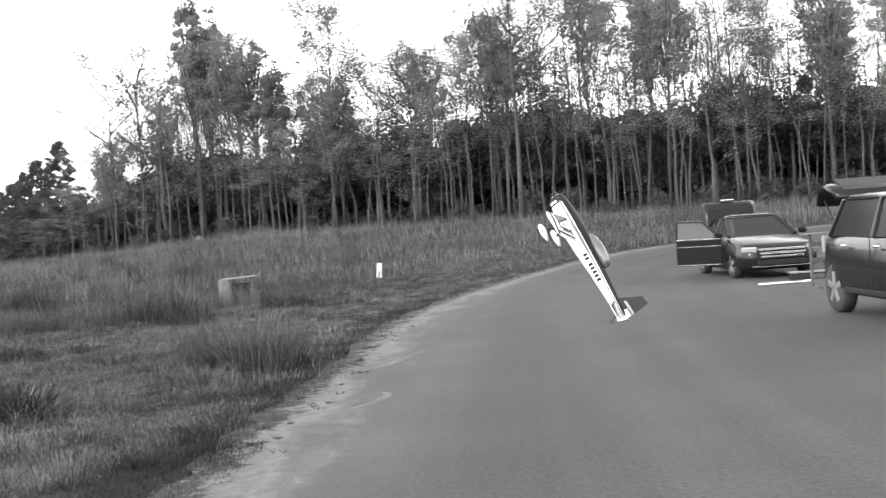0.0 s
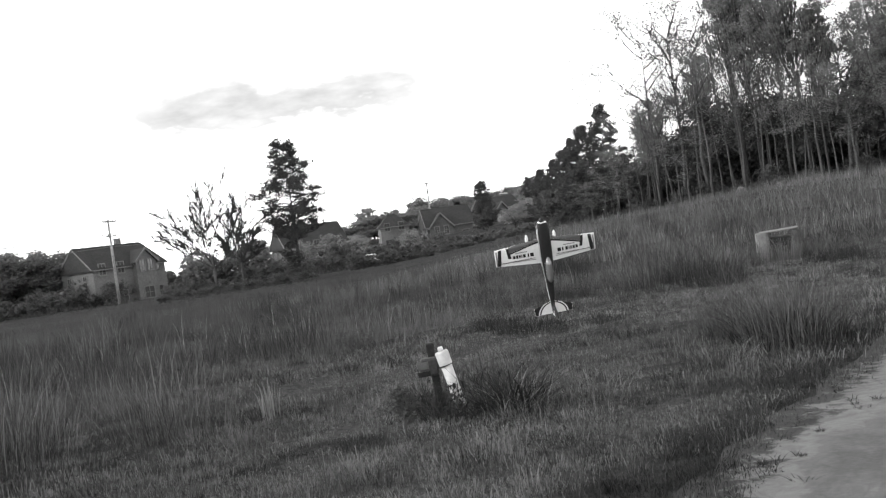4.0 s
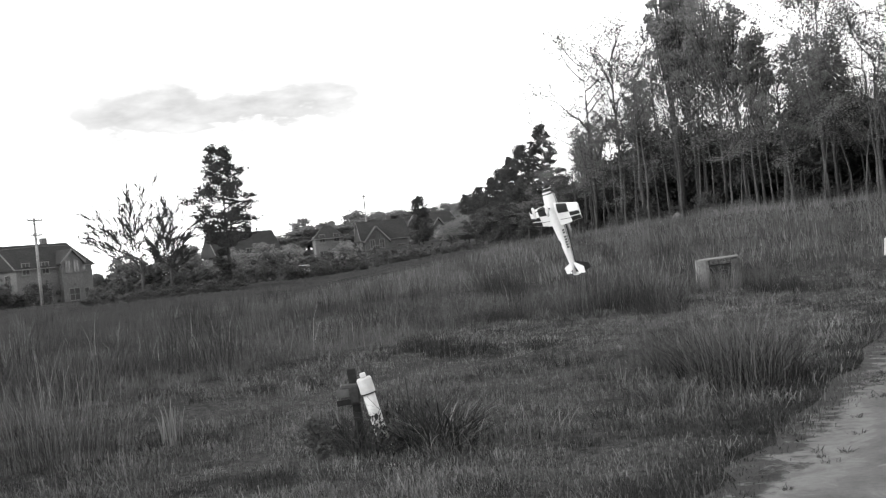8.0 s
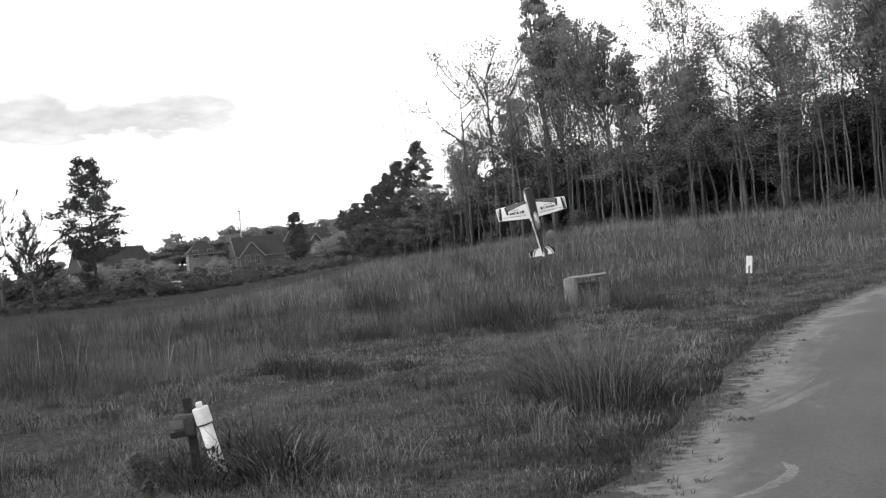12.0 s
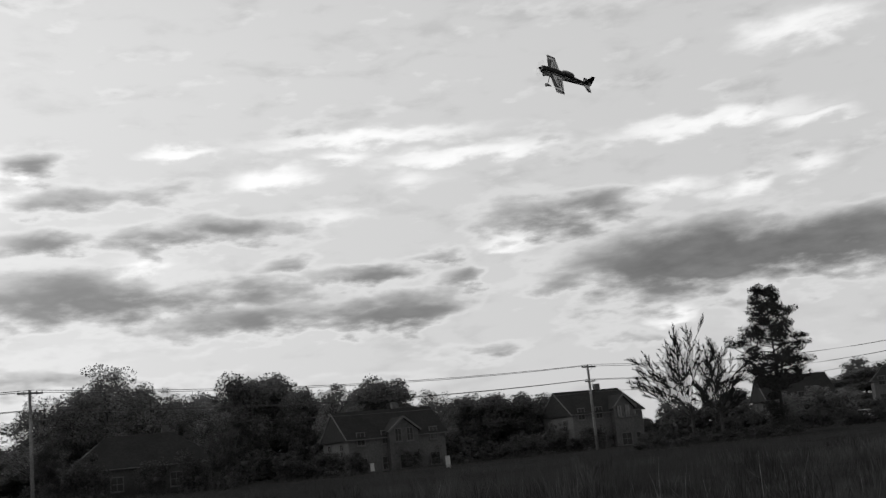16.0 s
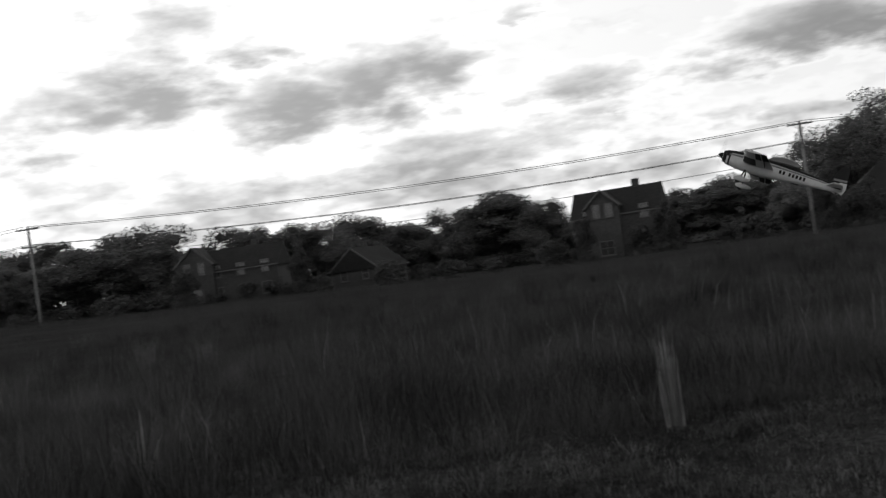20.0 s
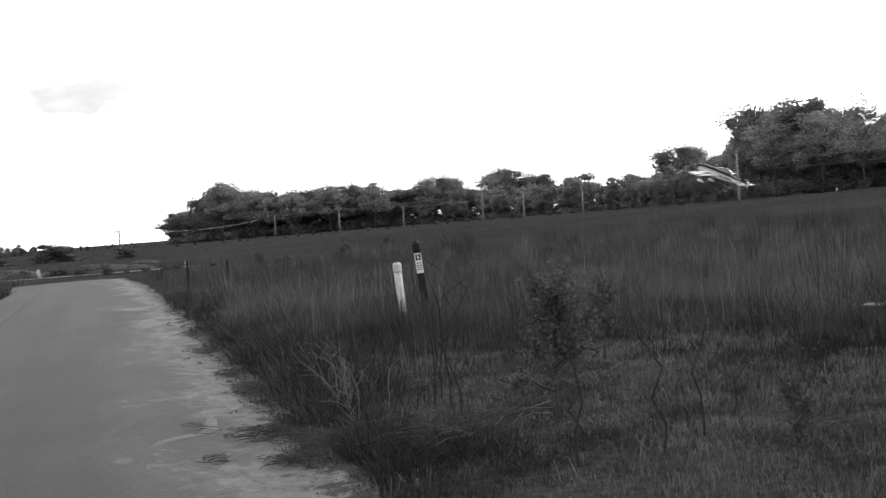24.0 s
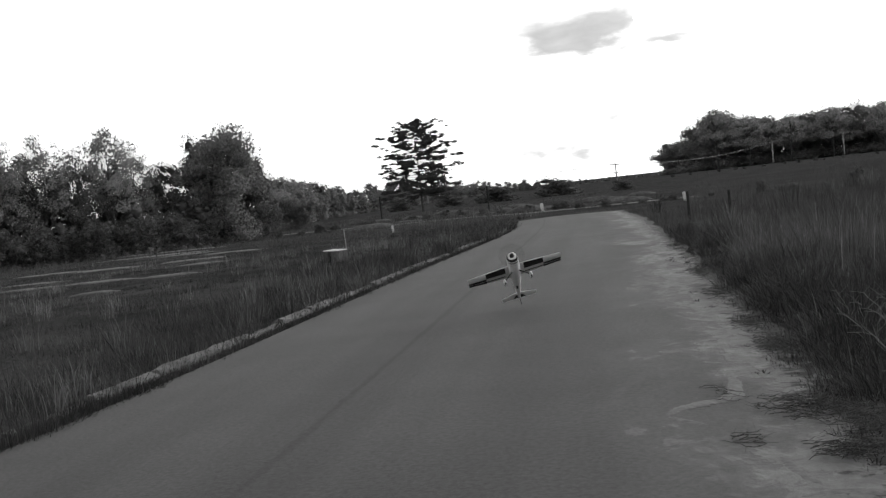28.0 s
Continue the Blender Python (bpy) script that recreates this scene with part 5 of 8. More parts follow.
def build_house(az, dist, w, d, hw, hr, off, label, light=False, hip=0.0, bay=None, storeys=2, base=None, chimney=True):
    x, y = polar(az, dist)
    z = float(height(x, y)) - 0.3 if base is None else base
    ob = thing("house", label, "house", pose(x, y, z, 0, 0, az + off))
    wall = M_BRICK_LIGHT if light else M_BRICK
    g = Geo()
    hx, hy = w / 2, d / 2
    g.add([(-hx, -hy, 0), (hx, -hy, 0), (hx, hy, 0), (-hx, hy, 0), (-hx, -hy, hw), (hx, -hy, hw), (hx, hy, hw), (-hx, hy, hw)],
          [(0, 1, 5, 4), (1, 2, 6, 5), (2, 3, 7, 6), (3, 0, 4, 7)])
    ridge_l, ridge_r = -hx + hip * (hip > 1), hx - abs(hip)
    if hip <= 1:
        g.add([(-hx, -hy, hw), (-hx, hy, hw), (-hx, 0, hw + hr)], [(0, 2, 1)])
    if hip == 0:
        g.add([(hx, -hy, hw), (hx, hy, hw), (hx, 0, hw + hr)], [(0, 1, 2)])
    part("wall", g, wall, ob)
    o = 0.35
    r = Geo()
    top = hw + hr + 0.05
    lo = hw - o * hr / hy + 0.05
    L0, R0 = -hx - o, hx + o
    rl, rr = (L0 if hip <= 1 else ridge_l), (R0 if hip == 0 else ridge_r)
    vs = []
    for dz in (0.0, 0.16):
        vs += [(L0, -hy - o, lo + dz), (R0, -hy - o, lo + dz), (R0, hy + o, lo + dz), (L0, hy + o, lo + dz), (rl, 0, top + dz), (rr, 0, top + dz)]
    r.add(vs, [(6, 7, 11, 10), (8, 9, 10, 11), (7, 8, 11), (9, 6, 10), (0, 4, 5, 1), (2, 5, 4, 3), (0, 1, 7, 6), (1, 2, 8, 7), (2, 3, 9, 8), (3, 0, 6, 9)])
    roof = part("roof", r, M_SHINGLE, ob)
    if chimney:
        part("chimney", Geo().box(hx * 0.4, hy * 0.4, top + 0.2, 0.9, 0.7, 1.8, bevel=0.05), wall, roof)
    for s in (-1, 1):
        part("fascia", Geo().box(0, s * (hy + o + 0.03), lo + 0.04, w + 2 * o, 0.08, 0.16), M_TRIM, ob)
    if hip <= 1:
        ln = math.hypot(hy + o, top - lo)
        an = math.degrees(math.atan2(top - lo, hy + o))
        for s in (-1, 1):
            part("verge_board", Geo().box(0, 0, 0, 0.08, ln, 0.18, pose(L0 - 0.03, s * (hy + o) / 2, (lo + top) / 2 + 0.05, -s * an, 0, 0)), M_TRIM, ob)
        window(ob, 0, hw + hr * 0.32, 1.0, 1.4, -hx, -1, "x")
        for s in (-1, 1):
            window(ob, s * d * 0.24, hw * 0.72, 0.9, 1.5, -hx, -1, "x")
    nwin = max(2, int(w // 3))
    for st in range(storeys):
        zc = 1.5 + st * (hw - 1.6) / max(1, storeys - 1) * (1 if storeys > 1 else 0)
        for i in range(nwin):
            xx = -hx + w * (i + 0.5) / nwin
            if bay and abs(xx - bay[0]) < bay[1] * 0.5:
                continue
            window(ob, xx, zc, 1.0 if st else 1.3, 1.5, -hy)
    if bay:
        bx, bw, bh, br = bay
        out = 0.9
        q = Geo()
        a, b = bx - bw / 2, bx + bw / 2
        yb = -hy - out
        q.add([(a, yb, 0), (b, yb, 0), (b, yb, bh), (bx, yb, bh + br), (a, yb, bh), (a, 0, 0), (b, 0, 0), (b, 0, bh), (bx, 0, bh + br), (a, 0, bh)],
              [(0, 1, 2, 3, 4), (1, 6, 7, 2), (5, 0, 4, 9)])
        bay_ob = part("gable_bay", q, wall, ob)
        t = Geo()
        for s, xe in ((-1, a - 0.3), (1, b + 0.3)):
            sl = br / (bw / 2)
            t.add([(bx, yb - 0.3, bh + br + 0.05), (bx, 0.5, bh + br + 0.05), (xe, 0.5, bh - 0.3 * sl + 0.05), (xe, yb - 0.3, bh - 0.3 * sl + 0.05),
                   (bx, yb - 0.3, bh + br + 0.25), (bx, 0.5, bh + br + 0.25), (xe, 0.5, bh - 0.3 * sl + 0.25), (xe, yb - 0.3, bh - 0.3 * sl + 0.25)],
                  [(0, 1, 2, 3), (4, 7, 6, 5), (0, 3, 7, 4), (3, 2, 6, 7)])
        part("gable_roof", t, M_SHINGLE, bay_ob)
        ln = math.hypot(bw / 2 + 0.3, br + 0.3 * br / (bw / 2))
        an = math.degrees(math.atan2(br, bw / 2))
        for s in (-1, 1):
            part("gable_trim", Geo().box(0, 0, 0, ln, 0.08, 0.24, pose(bx + s * (bw / 4 + 0.15), yb - 0.34, bh + br / 2 + 0.06, 0, s * an, 0)), M_TRIM, bay_ob)
        window(ob, bx - bw * 0.2, bh - 0.5, 0.8, 1.5, yb)
        window(ob, bx + bw * 0.2, bh - 0.5, 0.8, 1.5, yb)
        window(ob, bx, 1.5, 1.6, 1.6, yb)
    return ob


def build_houses():
    B, P = "brick house with a dark shingle roof beyond the field", "pale brick gabled house with a dark roof beyond the field"
    build_house(45.0, 168, 12, 8.5, 5.7, 3.2, 33, P, True, 1, (2.2, 3.4, 6.0, 1.7), storeys=2, base=-1.3)
    build_house(50.0, 182, 11, 8, 4.2, 2.8, 10, B, False, 0, None, 2, -1.4)
    build_house(55.6, 150, 14, 8.5, 4.9, 3.4, 26, P, True, 0, (0.5, 4.2, 5.4, 1.6), 2, -1.2)
    build_house(67.6, 142, 17, 10, 3.4, 3.6, 8, "low brick bungalow with a hipped roof", False, 4.5, None, 1, -0.5)
    build_house(81.9, 140, 10.5, 8, 5.6, 3.0, -8, "tall dark brick house with a gabled bay", False, 0, (-1.4, 4.0, 6.6, 1.8), 2, -0.5)
    build_house(95.5, 168, 9, 8, 3.0, 3.0, 60, B, False, 0, None, 1, 0.2)
    build_house(102.3, 160, 14, 8, 4.7, 2.9, -14, "brick house with a white-trimmed front gable", False, 0, (-4.6, 5.2, 5.8, 2.4), 2, 0.9)
    build_house(117.0, 170, 13, 8, 3.6, 2.6, 12, "low house with a white-trimmed front gable", False, 0, (3.2, 6.0, 4.2, 2.8), 1, 1.9)
    build_house(35.2, 190, 11, 8, 5.0, 3.4, 20, B, False, 0, None, 2, -1.0)
    build_house(30.8, 225, 5.8, 6.0, 4.9, 2.3, 6, "narrow pale brick house with a hipped roof", True, 2.2, None, 2, 1.0)
    build_house(28.0, 215, 9, 8, 3.6, 3.4, 10, "house with a white-trimmed front gable", False, 0, (-1.8, 4.6, 3.2, 2.6), 1, 0.9)
    build_house(25.3, 222, 8, 8, 4.2, 3.4, 34, B, False, 0, (-2.0, 4.0, 4.0, 2.2), 2, 1.2)


def build_pole(x, y, top, arms=2, turn=0.0):
    z = float(height(x, y))
    H = top - z
    ob = thing("utility_pole", "weathered wooden utility pole with cross-arms and insulators", "utility pole", pose(x, y, z, 0, 0, turn), "utility poles")
    part("shaft", Geo().tube([(0, 0, -0.5), (0, 0, H * 0.5), (0, 0, H)], [0.20, 0.18, 0.14], 8), M_POLE, ob, smooth=True)
    for k in range(arms):
        zz = H - 0.35 - 1.9 * k
        ln = 2.5 - 0.7 * k
        arm = part("cross_arm", Geo().box(0.18, 0, zz, 0.13, ln, 0.16, bevel=0.015), M_POLE, ob)
        for s in (-1, -0.55, 0.55, 1):
            part("insulator", Geo().tube([(0.16, s * ln * 0.46, zz + 0.06), (0.16, s * ln * 0.46, zz + 0.14), (0.16, s * ln * 0.46, zz + 0.24)], [0.03, 0.06, 0.03], 6), M_DARK, arm)
        for s in (-1, 1):
            part("brace", Geo().tube([(0.16, s * ln * 0.3, zz - 0.05), (0.14, 0, zz - 0.6)], [0.02, 0.02], 4), M_DARK, arm)


def build_line(poles, turn_of):
    """Poles and the sagging wires between them."""
    for p in poles:
        build_pole(*p[:3], arms=p[3], turn=p[4] if len(p) > 4 else turn_of)
    for a, b in zip(poles, poles[1:]):
        for off, drop in ((-1.1, 0.1), (1.1, 0.1), (-0.7, 2.0), (0.7, 2.0), (0.0, 3.6)):
            if drop > 1 and min(a[3], b[3]) < 2:
                continue
            pa, pb = Vector((a[0], a[1], a[2] - drop)), Vector((b[0], b[1], b[2] - drop))
            side = (pb - pa).cross(Vector((0, 0, 1))).normalized() * off
            sag = (pb - pa).length * 0.014
            pts = [pa.lerp(pb, t / 10) + side - Vector((0, 0, 4 * sag * (t / 10) * (1 - t / 10))) for t in range(11)]
            ob = new("overhead_wire", Geo().tube(pts, [0.044 if min(a[1], b[1]) < -250 else 0.028] * 11, 4).mesh("overhead_wire", M_WIRE))
            tagged(ob, "thin dark overhead wire sagging between poles", "cable", "overhead wires")


def build_poles():
    build_line([(-122, 330, 17, 2), (-115.3, 210.1, 14.8, 2), (-105.6, 106.1, 10.5, 2), (-112.1, 35.6, 11.1, 2), (-112.9, -45, 12.1, 2), (-112, -113.9, 10.1, 2),
                (-104.8, -176, 10, 2), (-100.2, -239.8, 9.1, 2), (-98.3, -314.9, 9.1, 1), (-63.9, -374.5, 7.7, 1), (-43.9, -397.5, 7.7, 1), (7, -259.9, 4.6, 2, 68), (52, -255, 5.0, 1), (150, -270, 5.5, 1)], 0)
    build_line([(-103.6, -292.1, 7.5, 1), (-81.5, -350.6, 6.7, 1)], 20)


build_houses()
build_poles()


# the model aeroplane, its nose along +y
def build_plane():
    ob = thing("model_aeroplane", "white and dark radio-controlled aerobatic model aeroplane hanging in the air", "model aeroplane")
    # fuselage rings: station, half-width, bottom, top
    ST = [(0.575, 0.050, -0.050, 0.050), (0.53, 0.066, -0.066, 0.066), (0.44, 0.074, -0.085, 0.080), (0.33, 0.075, -0.092, 0.088), (0.20, 0.073, -0.090, 0.090),
          (0.05, 0.066, -0.078, 0.084), (-0.12, 0.052, -0.060, 0.072), (-0.30, 0.036, -0.045, 0.058), (-0.46, 0.021, -0.032, 0.045), (-0.555, 0.008, -0.026, 0.040)]

    def ring(y, w, lo, hi, n=16):
        out = []
        for j in range(n):
            t = 2 * math.pi * j / n
            c, s = math.cos(t), math.sin(t)
            zc, zr = (lo + hi) / 2, (hi - lo) / 2
            out.append((w * math.copysign(abs(c) ** 0.75, c), y, zc + zr * math.copysign(abs(s) ** 0.75, s)))
        return out
    body = part("fuselage", Geo().loft([ring(*s) for s in ST]), M_WHITE, ob, smooth=True, fix=True)

    def at(y):
        ys = [s[0] for s in ST][::-1]
        return [float(np.interp(y, ys, [s[k] for s in ST][::-1])) for k in (1, 2, 3)]

    def shell(name, y0, y1, a0, a1, mat, grow=0.0025, n=28, slope=0.0):
        """A band of film laid on the fuselage between two stations and two angles (0: right, 90: top)."""
        g, rows = Geo(), []
        for i in range(n + 1):
            y = y0 + (y1 - y0) * i / n
            w, lo, hi = at(y)
            r = []
            for j in range(n + 1):
                b0 = a0 + slope * i / n
                t = radians(b0 + (a1 - slope * i / n - b0) * j / n) if slope else radians(a0 + (a1 - a0) * j / n)
                c, s = math.cos(t), math.sin(t)
                r.append(((w + grow) * math.copysign(abs(c) ** 0.75, c), y, (lo + hi) / 2 + ((hi - lo) / 2 + grow) * math.copysign(abs(s) ** 0.75, s)))
            rows.append(r)
        g.v = [p for r in rows for p in r]
        g.f = [(i * (n + 1) + j, i * (n + 1) + j + 1, (i + 1) * (n + 1) + j + 1, (i + 1) * (n + 1) + j) for i in range(n) for j in range(n)]
        part(name, g, mat, body, smooth=True, fix=True)
    shell("top_film", 0.565, -0.545, 25, 155, M_DARK)
    shell("side_stripe", 0.55, -0.54, 8, 18, M_GREYFILM)
    shell("side_stripe", 0.55, -0.54, 162, 172, M_GREYFILM)
    shell("cowl_band", 0.572, 0.50, 0, 360, M_DARK, 0.002)
    shell("cowl_ring", 0.535, 0.515, 180, 360, M_WHITE, 0.0035)
    part("belly_vent", Geo().box(0.012, -0.13, -0.058, 0.024, 0.07, 0.012), M_BLACK, body)
    part("canopy", Geo().loft([[(0.047 * k * math.cos(t), y, 0.075 + 0.075 * k * math.sin(t)) for t in [math.pi * j / 8 for j in range(9)]] for y, k in ((0.17, 0.25), (0.12, 0.75), (0.06, 0.98), (-0.02, 1.0), (-0.09, 0.9), (-0.14, 0.55))]), M_CANOPY, body, "tinted bubble canopy", smooth=True, fix=True)
    # lettering on the flanks becomes bars
    for s in (-1, 1):
        g = Geo()
        for i in range(7):
            y = 0.02 - 0.034 * i - (0.02 if i > 1 else 0)
            w = at(y)[0] + 0.002
            g.box(s * (w - 0.001), y, -0.006, 0.004, 0.020, 0.034)
        part("lettering_bar", g, M_BLACK, body)
    # wings
    SPAN = 0.605

    def section(x, up=None):
        t = abs(x) / SPAN
        lead, trail = 0.385 - 0.055 * t, 0.075 + 0.055 * t
        th = 0.020 - 0.009 * t
        return lead, trail, th

    PROF = [(0, 0), (0.03, 0.45), (0.12, 0.85), (0.3, 1.0), (0.6, 0.65), (1.0, 0.06)]

    def wing_z(x, c, top):
        lead, trail, th = section(x)
        k = float(np.interp(c, [p[0] for p in PROF], [p[1] for p in PROF]))
        return (th * k if top else -th * k) - 0.012

    for s in (-1, 1):
        rings = []
        for i in range(6):
            x = s * (0.03 + (SPAN - 0.03) * i / 5)
            lead, trail, th = section(x)
            up = [(x, lead + (trail - lead) * c, wing_z(x, c, True)) for c, _ in PROF]
            dn = [(x, lead + (trail - lead) * c, wing_z(x, c, False)) for c, _ in PROF[:0:-1]]
            rings.append(up + dn)
        wing = part("wing", Geo().loft(rings), M_WHITE, ob, smooth=False, fix=True)

        def patch(name, s0, s1, c0, c1, top, mat, skew=0.0, n=6):
            g = Geo()
            for i in range(n + 1):
                for j in range(n + 1):
                    u = s0 + (s1 - s0) * i / n
                    c = c0 + (c1 - c0) * j / n
                    x = s * SPAN * min(1.0, max(0.06, u + skew * c))
                    lead, trail, th = section(x)
                    g.v.append((x, lead + (trail - lead) * c, wing_z(x, c, top) + (0.0016 if top else -0.0016)))
            g.f = [(i * (n + 1) + j, i * (n + 1) + j + 1, (i + 1) * (n + 1) + j + 1, (i + 1) * (n + 1) + j) for i in range(n) for j in range(n)]
            part(name, g, mat, wing, fix=False)
        def sweep(name, s0, s1, c0, ca, cb, mat, n=12):
            """Film along the leading edge, widening outboard in a curve; c0 None: only the dark stripe at its border."""
            g = Geo()
            for i in range(n + 1):
                u = i / n
                edge = ca + (cb - ca) * u ** 1.4
                lo_, hi_ = (0.0, edge) if c0 is not None else (edge + 0.004, edge + 0.075)
                for j in range(7):
                    c = lo_ + (hi_ - lo_) * j / 6
                    x = s * SPAN * (s0 + (s1 - s0) * u)
                    lead, trail, th = section(x)
                    g.v.append((x, lead + (trail - lead) * c, wing_z(x, c, True) + 0.0018))
            g.f = [(i * 7 + j, i * 7 + j + 1, (i + 1) * 7 + j + 1, (i + 1) * 7 + j) for i in range(n) for j in range(6)]
            part(name, g, mat, wing)
        # upper side: dark leading band, slanted tip stripes, bars in place of lettering
        sweep("leading_film", 0.10, 0.72, 0.0, 0.07, 0.34, M_FILM)
        sweep("leading_stripe", 0.10, 0.72, None, 0.07, 0.34, M_DARK)
        patch("tip_stripe", 0.72, 0.78, 0.0, 0.62, True, M_DARK, -0.06)
        patch("tip_stripe", 0.86, 0.93, 0.05, 0.98, True, M_DARK, 0.04)
        patch("tip_stripe", 0.955, 0.985, 0.1, 0.98, True, M_GREYFILM, 0.0)
        for i, (a, b) in enumerate(((0.24, 0.31), (0.33, 0.36), (0.40, 0.45), (0.465, 0.485), (0.50, 0.53), (0.545, 0.59), (0.605, 0.65))):
            patch("lettering_bar", a, b, 0.50, 0.66, True, M_BLACK)
        patch("lettering_bar", 0.36, 0.60, 0.38, 0.42, True, M_GREYFILM)
        patch("lettering_bar", 0.20, 0.66, 0.80, 0.83, True, M_GREYFILM)
        # under side: dark and white checks
        patch("under_check", 0.20, 0.62, 0.02, 0.46, False, M_DARK)
        patch("under_check", 0.62, 1.0, 0.48, 0.70, False, M_DARK)
        patch("under_check", 0.62, 1.0, 0.75, 0.99, False, M_DARK)
        part("hinge_gap", Geo().box(s * 0.36, 0.16, -0.0125, 0.46, 0.004, 0.030), M_BLACK, wing)
        # tailplane
        tp = Geo()
        pts = [(0.015, -0.40), (0.235, -0.475), (0.225, -0.555), (0.02, -0.555)]
        tp.add([(s * x, y, z) for z in (0.012, 0.004) for x, y in pts], [(0, 1, 2, 3), (7, 6, 5, 4)] + [(i, (i + 1) % 4, 4 + (i + 1) % 4, 4 + i) for i in range(4)])
        tail = part("tailplane", tp, M_WHITE, ob, fix=True)
        # curved dark corner and stripe on the tailplane
        for name, r0, r1, mat in (("tail_film", 0.185, 0.30, M_DARK), ("tail_stripe", 0.155, 0.172, M_DARK)):
            g, n = Geo(), 12
            for k in range(n + 1):
                y = -0.405 - 0.148 * k / n
                for r in (r0, r1):
                    x = math.sqrt(max(0.0, r * r - (y + 0.57) ** 2 * 1.1))
                    g.v.append((s * min(max(x, 0.018), 0.020 + (0.395 + y) / -0.0755 * 0.2135 if y > -0.475 else 0.233 + (y + 0.475) * 0.12), y, 0.0135))
            g.f = [(2 * k, 2 * k + 1, 2 * k + 3, 2 * k + 2) for k in range(n)]
            part(name, g, mat, tail)
        part("tail_film", Geo().add([(s * x, y, 0.0025) for x, y in ((0.018, -0.43), (0.06, -0.49), (0.085, -0.54), (0.018, -0.54))], [(0, 1, 2, 3)]), M_DARK, tail)
        # undercarriage
        part("gear_leg", Geo().tube([(s * 0.03, 0.33, -0.07), (s * 0.10, 0.335, -0.13), (s * 0.165, 0.335, -0.185)], [0.008, 0.007, 0.006], 6), M_BLACK, ob)
        pant = part("wheel_pant", Geo().loft([[(s * 0.17 + 0.020 * k * math.cos(t), y, -0.195 + 0.030 * k * math.sin(t)) for t in [2 * math.pi * j / 10 for j in range(10)]] for y, k in ((0.40, 0.25), (0.385, 0.7), (0.35, 1.0), (0.30, 0.8), (0.25, 0.35))]), M_WHITE, ob, smooth=True, fix=True)
        part("wheel", Geo().tube([(s * 0.17 - 0.009, 0.35, -0.215), (s * 0.17 + 0.009, 0.35, -0.215)], [0.025, 0.025], 14), M_RUBBER, pant)
    # fin and rudder
    fin = Geo()
    pf = [(-0.40, 0.045), (-0.485, 0.225), (-0.555, 0.235), (-0.585, 0.02), (-0.56, -0.045), (-0.50, -0.03)]
    fin.add([(x, y, z) for x in (-0.005, 0.005) for y, z in pf], [(0, 1, 2, 3, 4, 5), (11, 10, 9, 8, 7, 6)] + [(i, (i + 1) % 6, 6 + (i + 1) % 6, 6 + i) for i in range(6)])
    fin_ob = part("fin", fin, M_DARK, ob, fix=True)
    for s in (-1, 1):
        part("rudder_film", Geo().add([(s * 0.0062, y, z) for y, z in ((-0.51, 0.07), (-0.575, 0.075), (-0.583, 0.02), (-0.56, -0.042), (-0.50, -0.025))], [(0, 1, 2, 3, 4)]), M_WHITE, fin_ob)
        part("rudder_film", Geo().add([(s * 0.0064, y, z) for y, z in ((-0.45, 0.095), (-0.572, 0.105), (-0.575, 0.085), (-0.45, 0.075))], [(0, 1, 2, 3)]), M_GREYFILM, fin_ob)
    part("tail_wheel", Geo().tube([(-0.006, -0.545, -0.085), (0.006, -0.545, -0.085)], [0.013, 0.013], 10), M_RUBBER, ob)
    part("tail_wire", Geo().tube([(0, -0.50, -0.03), (0, -0.545, -0.085)], [0.0025, 0.0025], 4), M_BLACK, ob)
    part("spinner", Geo().tube([(0, 0.572, 0), (0, 0.595, 0), (0, 0.615, 0), (0, 0.626, 0)], [0.032, 0.028, 0.018, 0.003], 12), M_DARK, ob, smooth=True)
    disc = Geo().tube([(0, 0.593, 0), (0, 0.596, 0)], [0.165, 0.165], 32)
    prop = part("propeller", disc, M_SPIN, ob, "faint grey disc of the spinning propeller")
    prop.visible_shadow = False
    return ob


M_FILM = surface("charcoal_film", 0.075, 0.4, 30, 0.08, 0, 0.1, 0.0, spec=0.3)
M_SPIN = bpy.data.materials.new("spinning_blades")
M_SPIN.use_nodes = True
spin_clear, spin_mix = M_SPIN.node_tree.nodes.new("ShaderNodeBsdfTransparent"), M_SPIN.node_tree.nodes.new("ShaderNodeMixShader")
M_SPIN.node_tree.nodes["Principled BSDF"].inputs["Base Color"].default_value = (0.03, 0.03, 0.03, 1)
spin_mix.inputs[0].default_value = 0.05
M_SPIN.node_tree.links.new(spin_clear.outputs[0], spin_mix.inputs[1])
M_SPIN.node_tree.links.new(M_SPIN.node_tree.nodes["Principled BSDF"].outputs[0], spin_mix.inputs[2])
M_SPIN.node_tree.links.new(spin_mix.outputs[0], M_SPIN.node_tree.nodes["Material Output"].inputs["Surface"])
PLANE = build_plane()


# posts, drains and small things by the road
def lean_to(x, y, z, tx, ty, tz):
    """Pose whose z axis runs from a foot towards a top."""
    d = (Vector((tx, ty, tz)) - Vector((x, y, z))).normalized()
    return Matrix.Translation((x, y, z)) @ d.to_track_quat("Z", "Y").to_matrix().to_4x4()


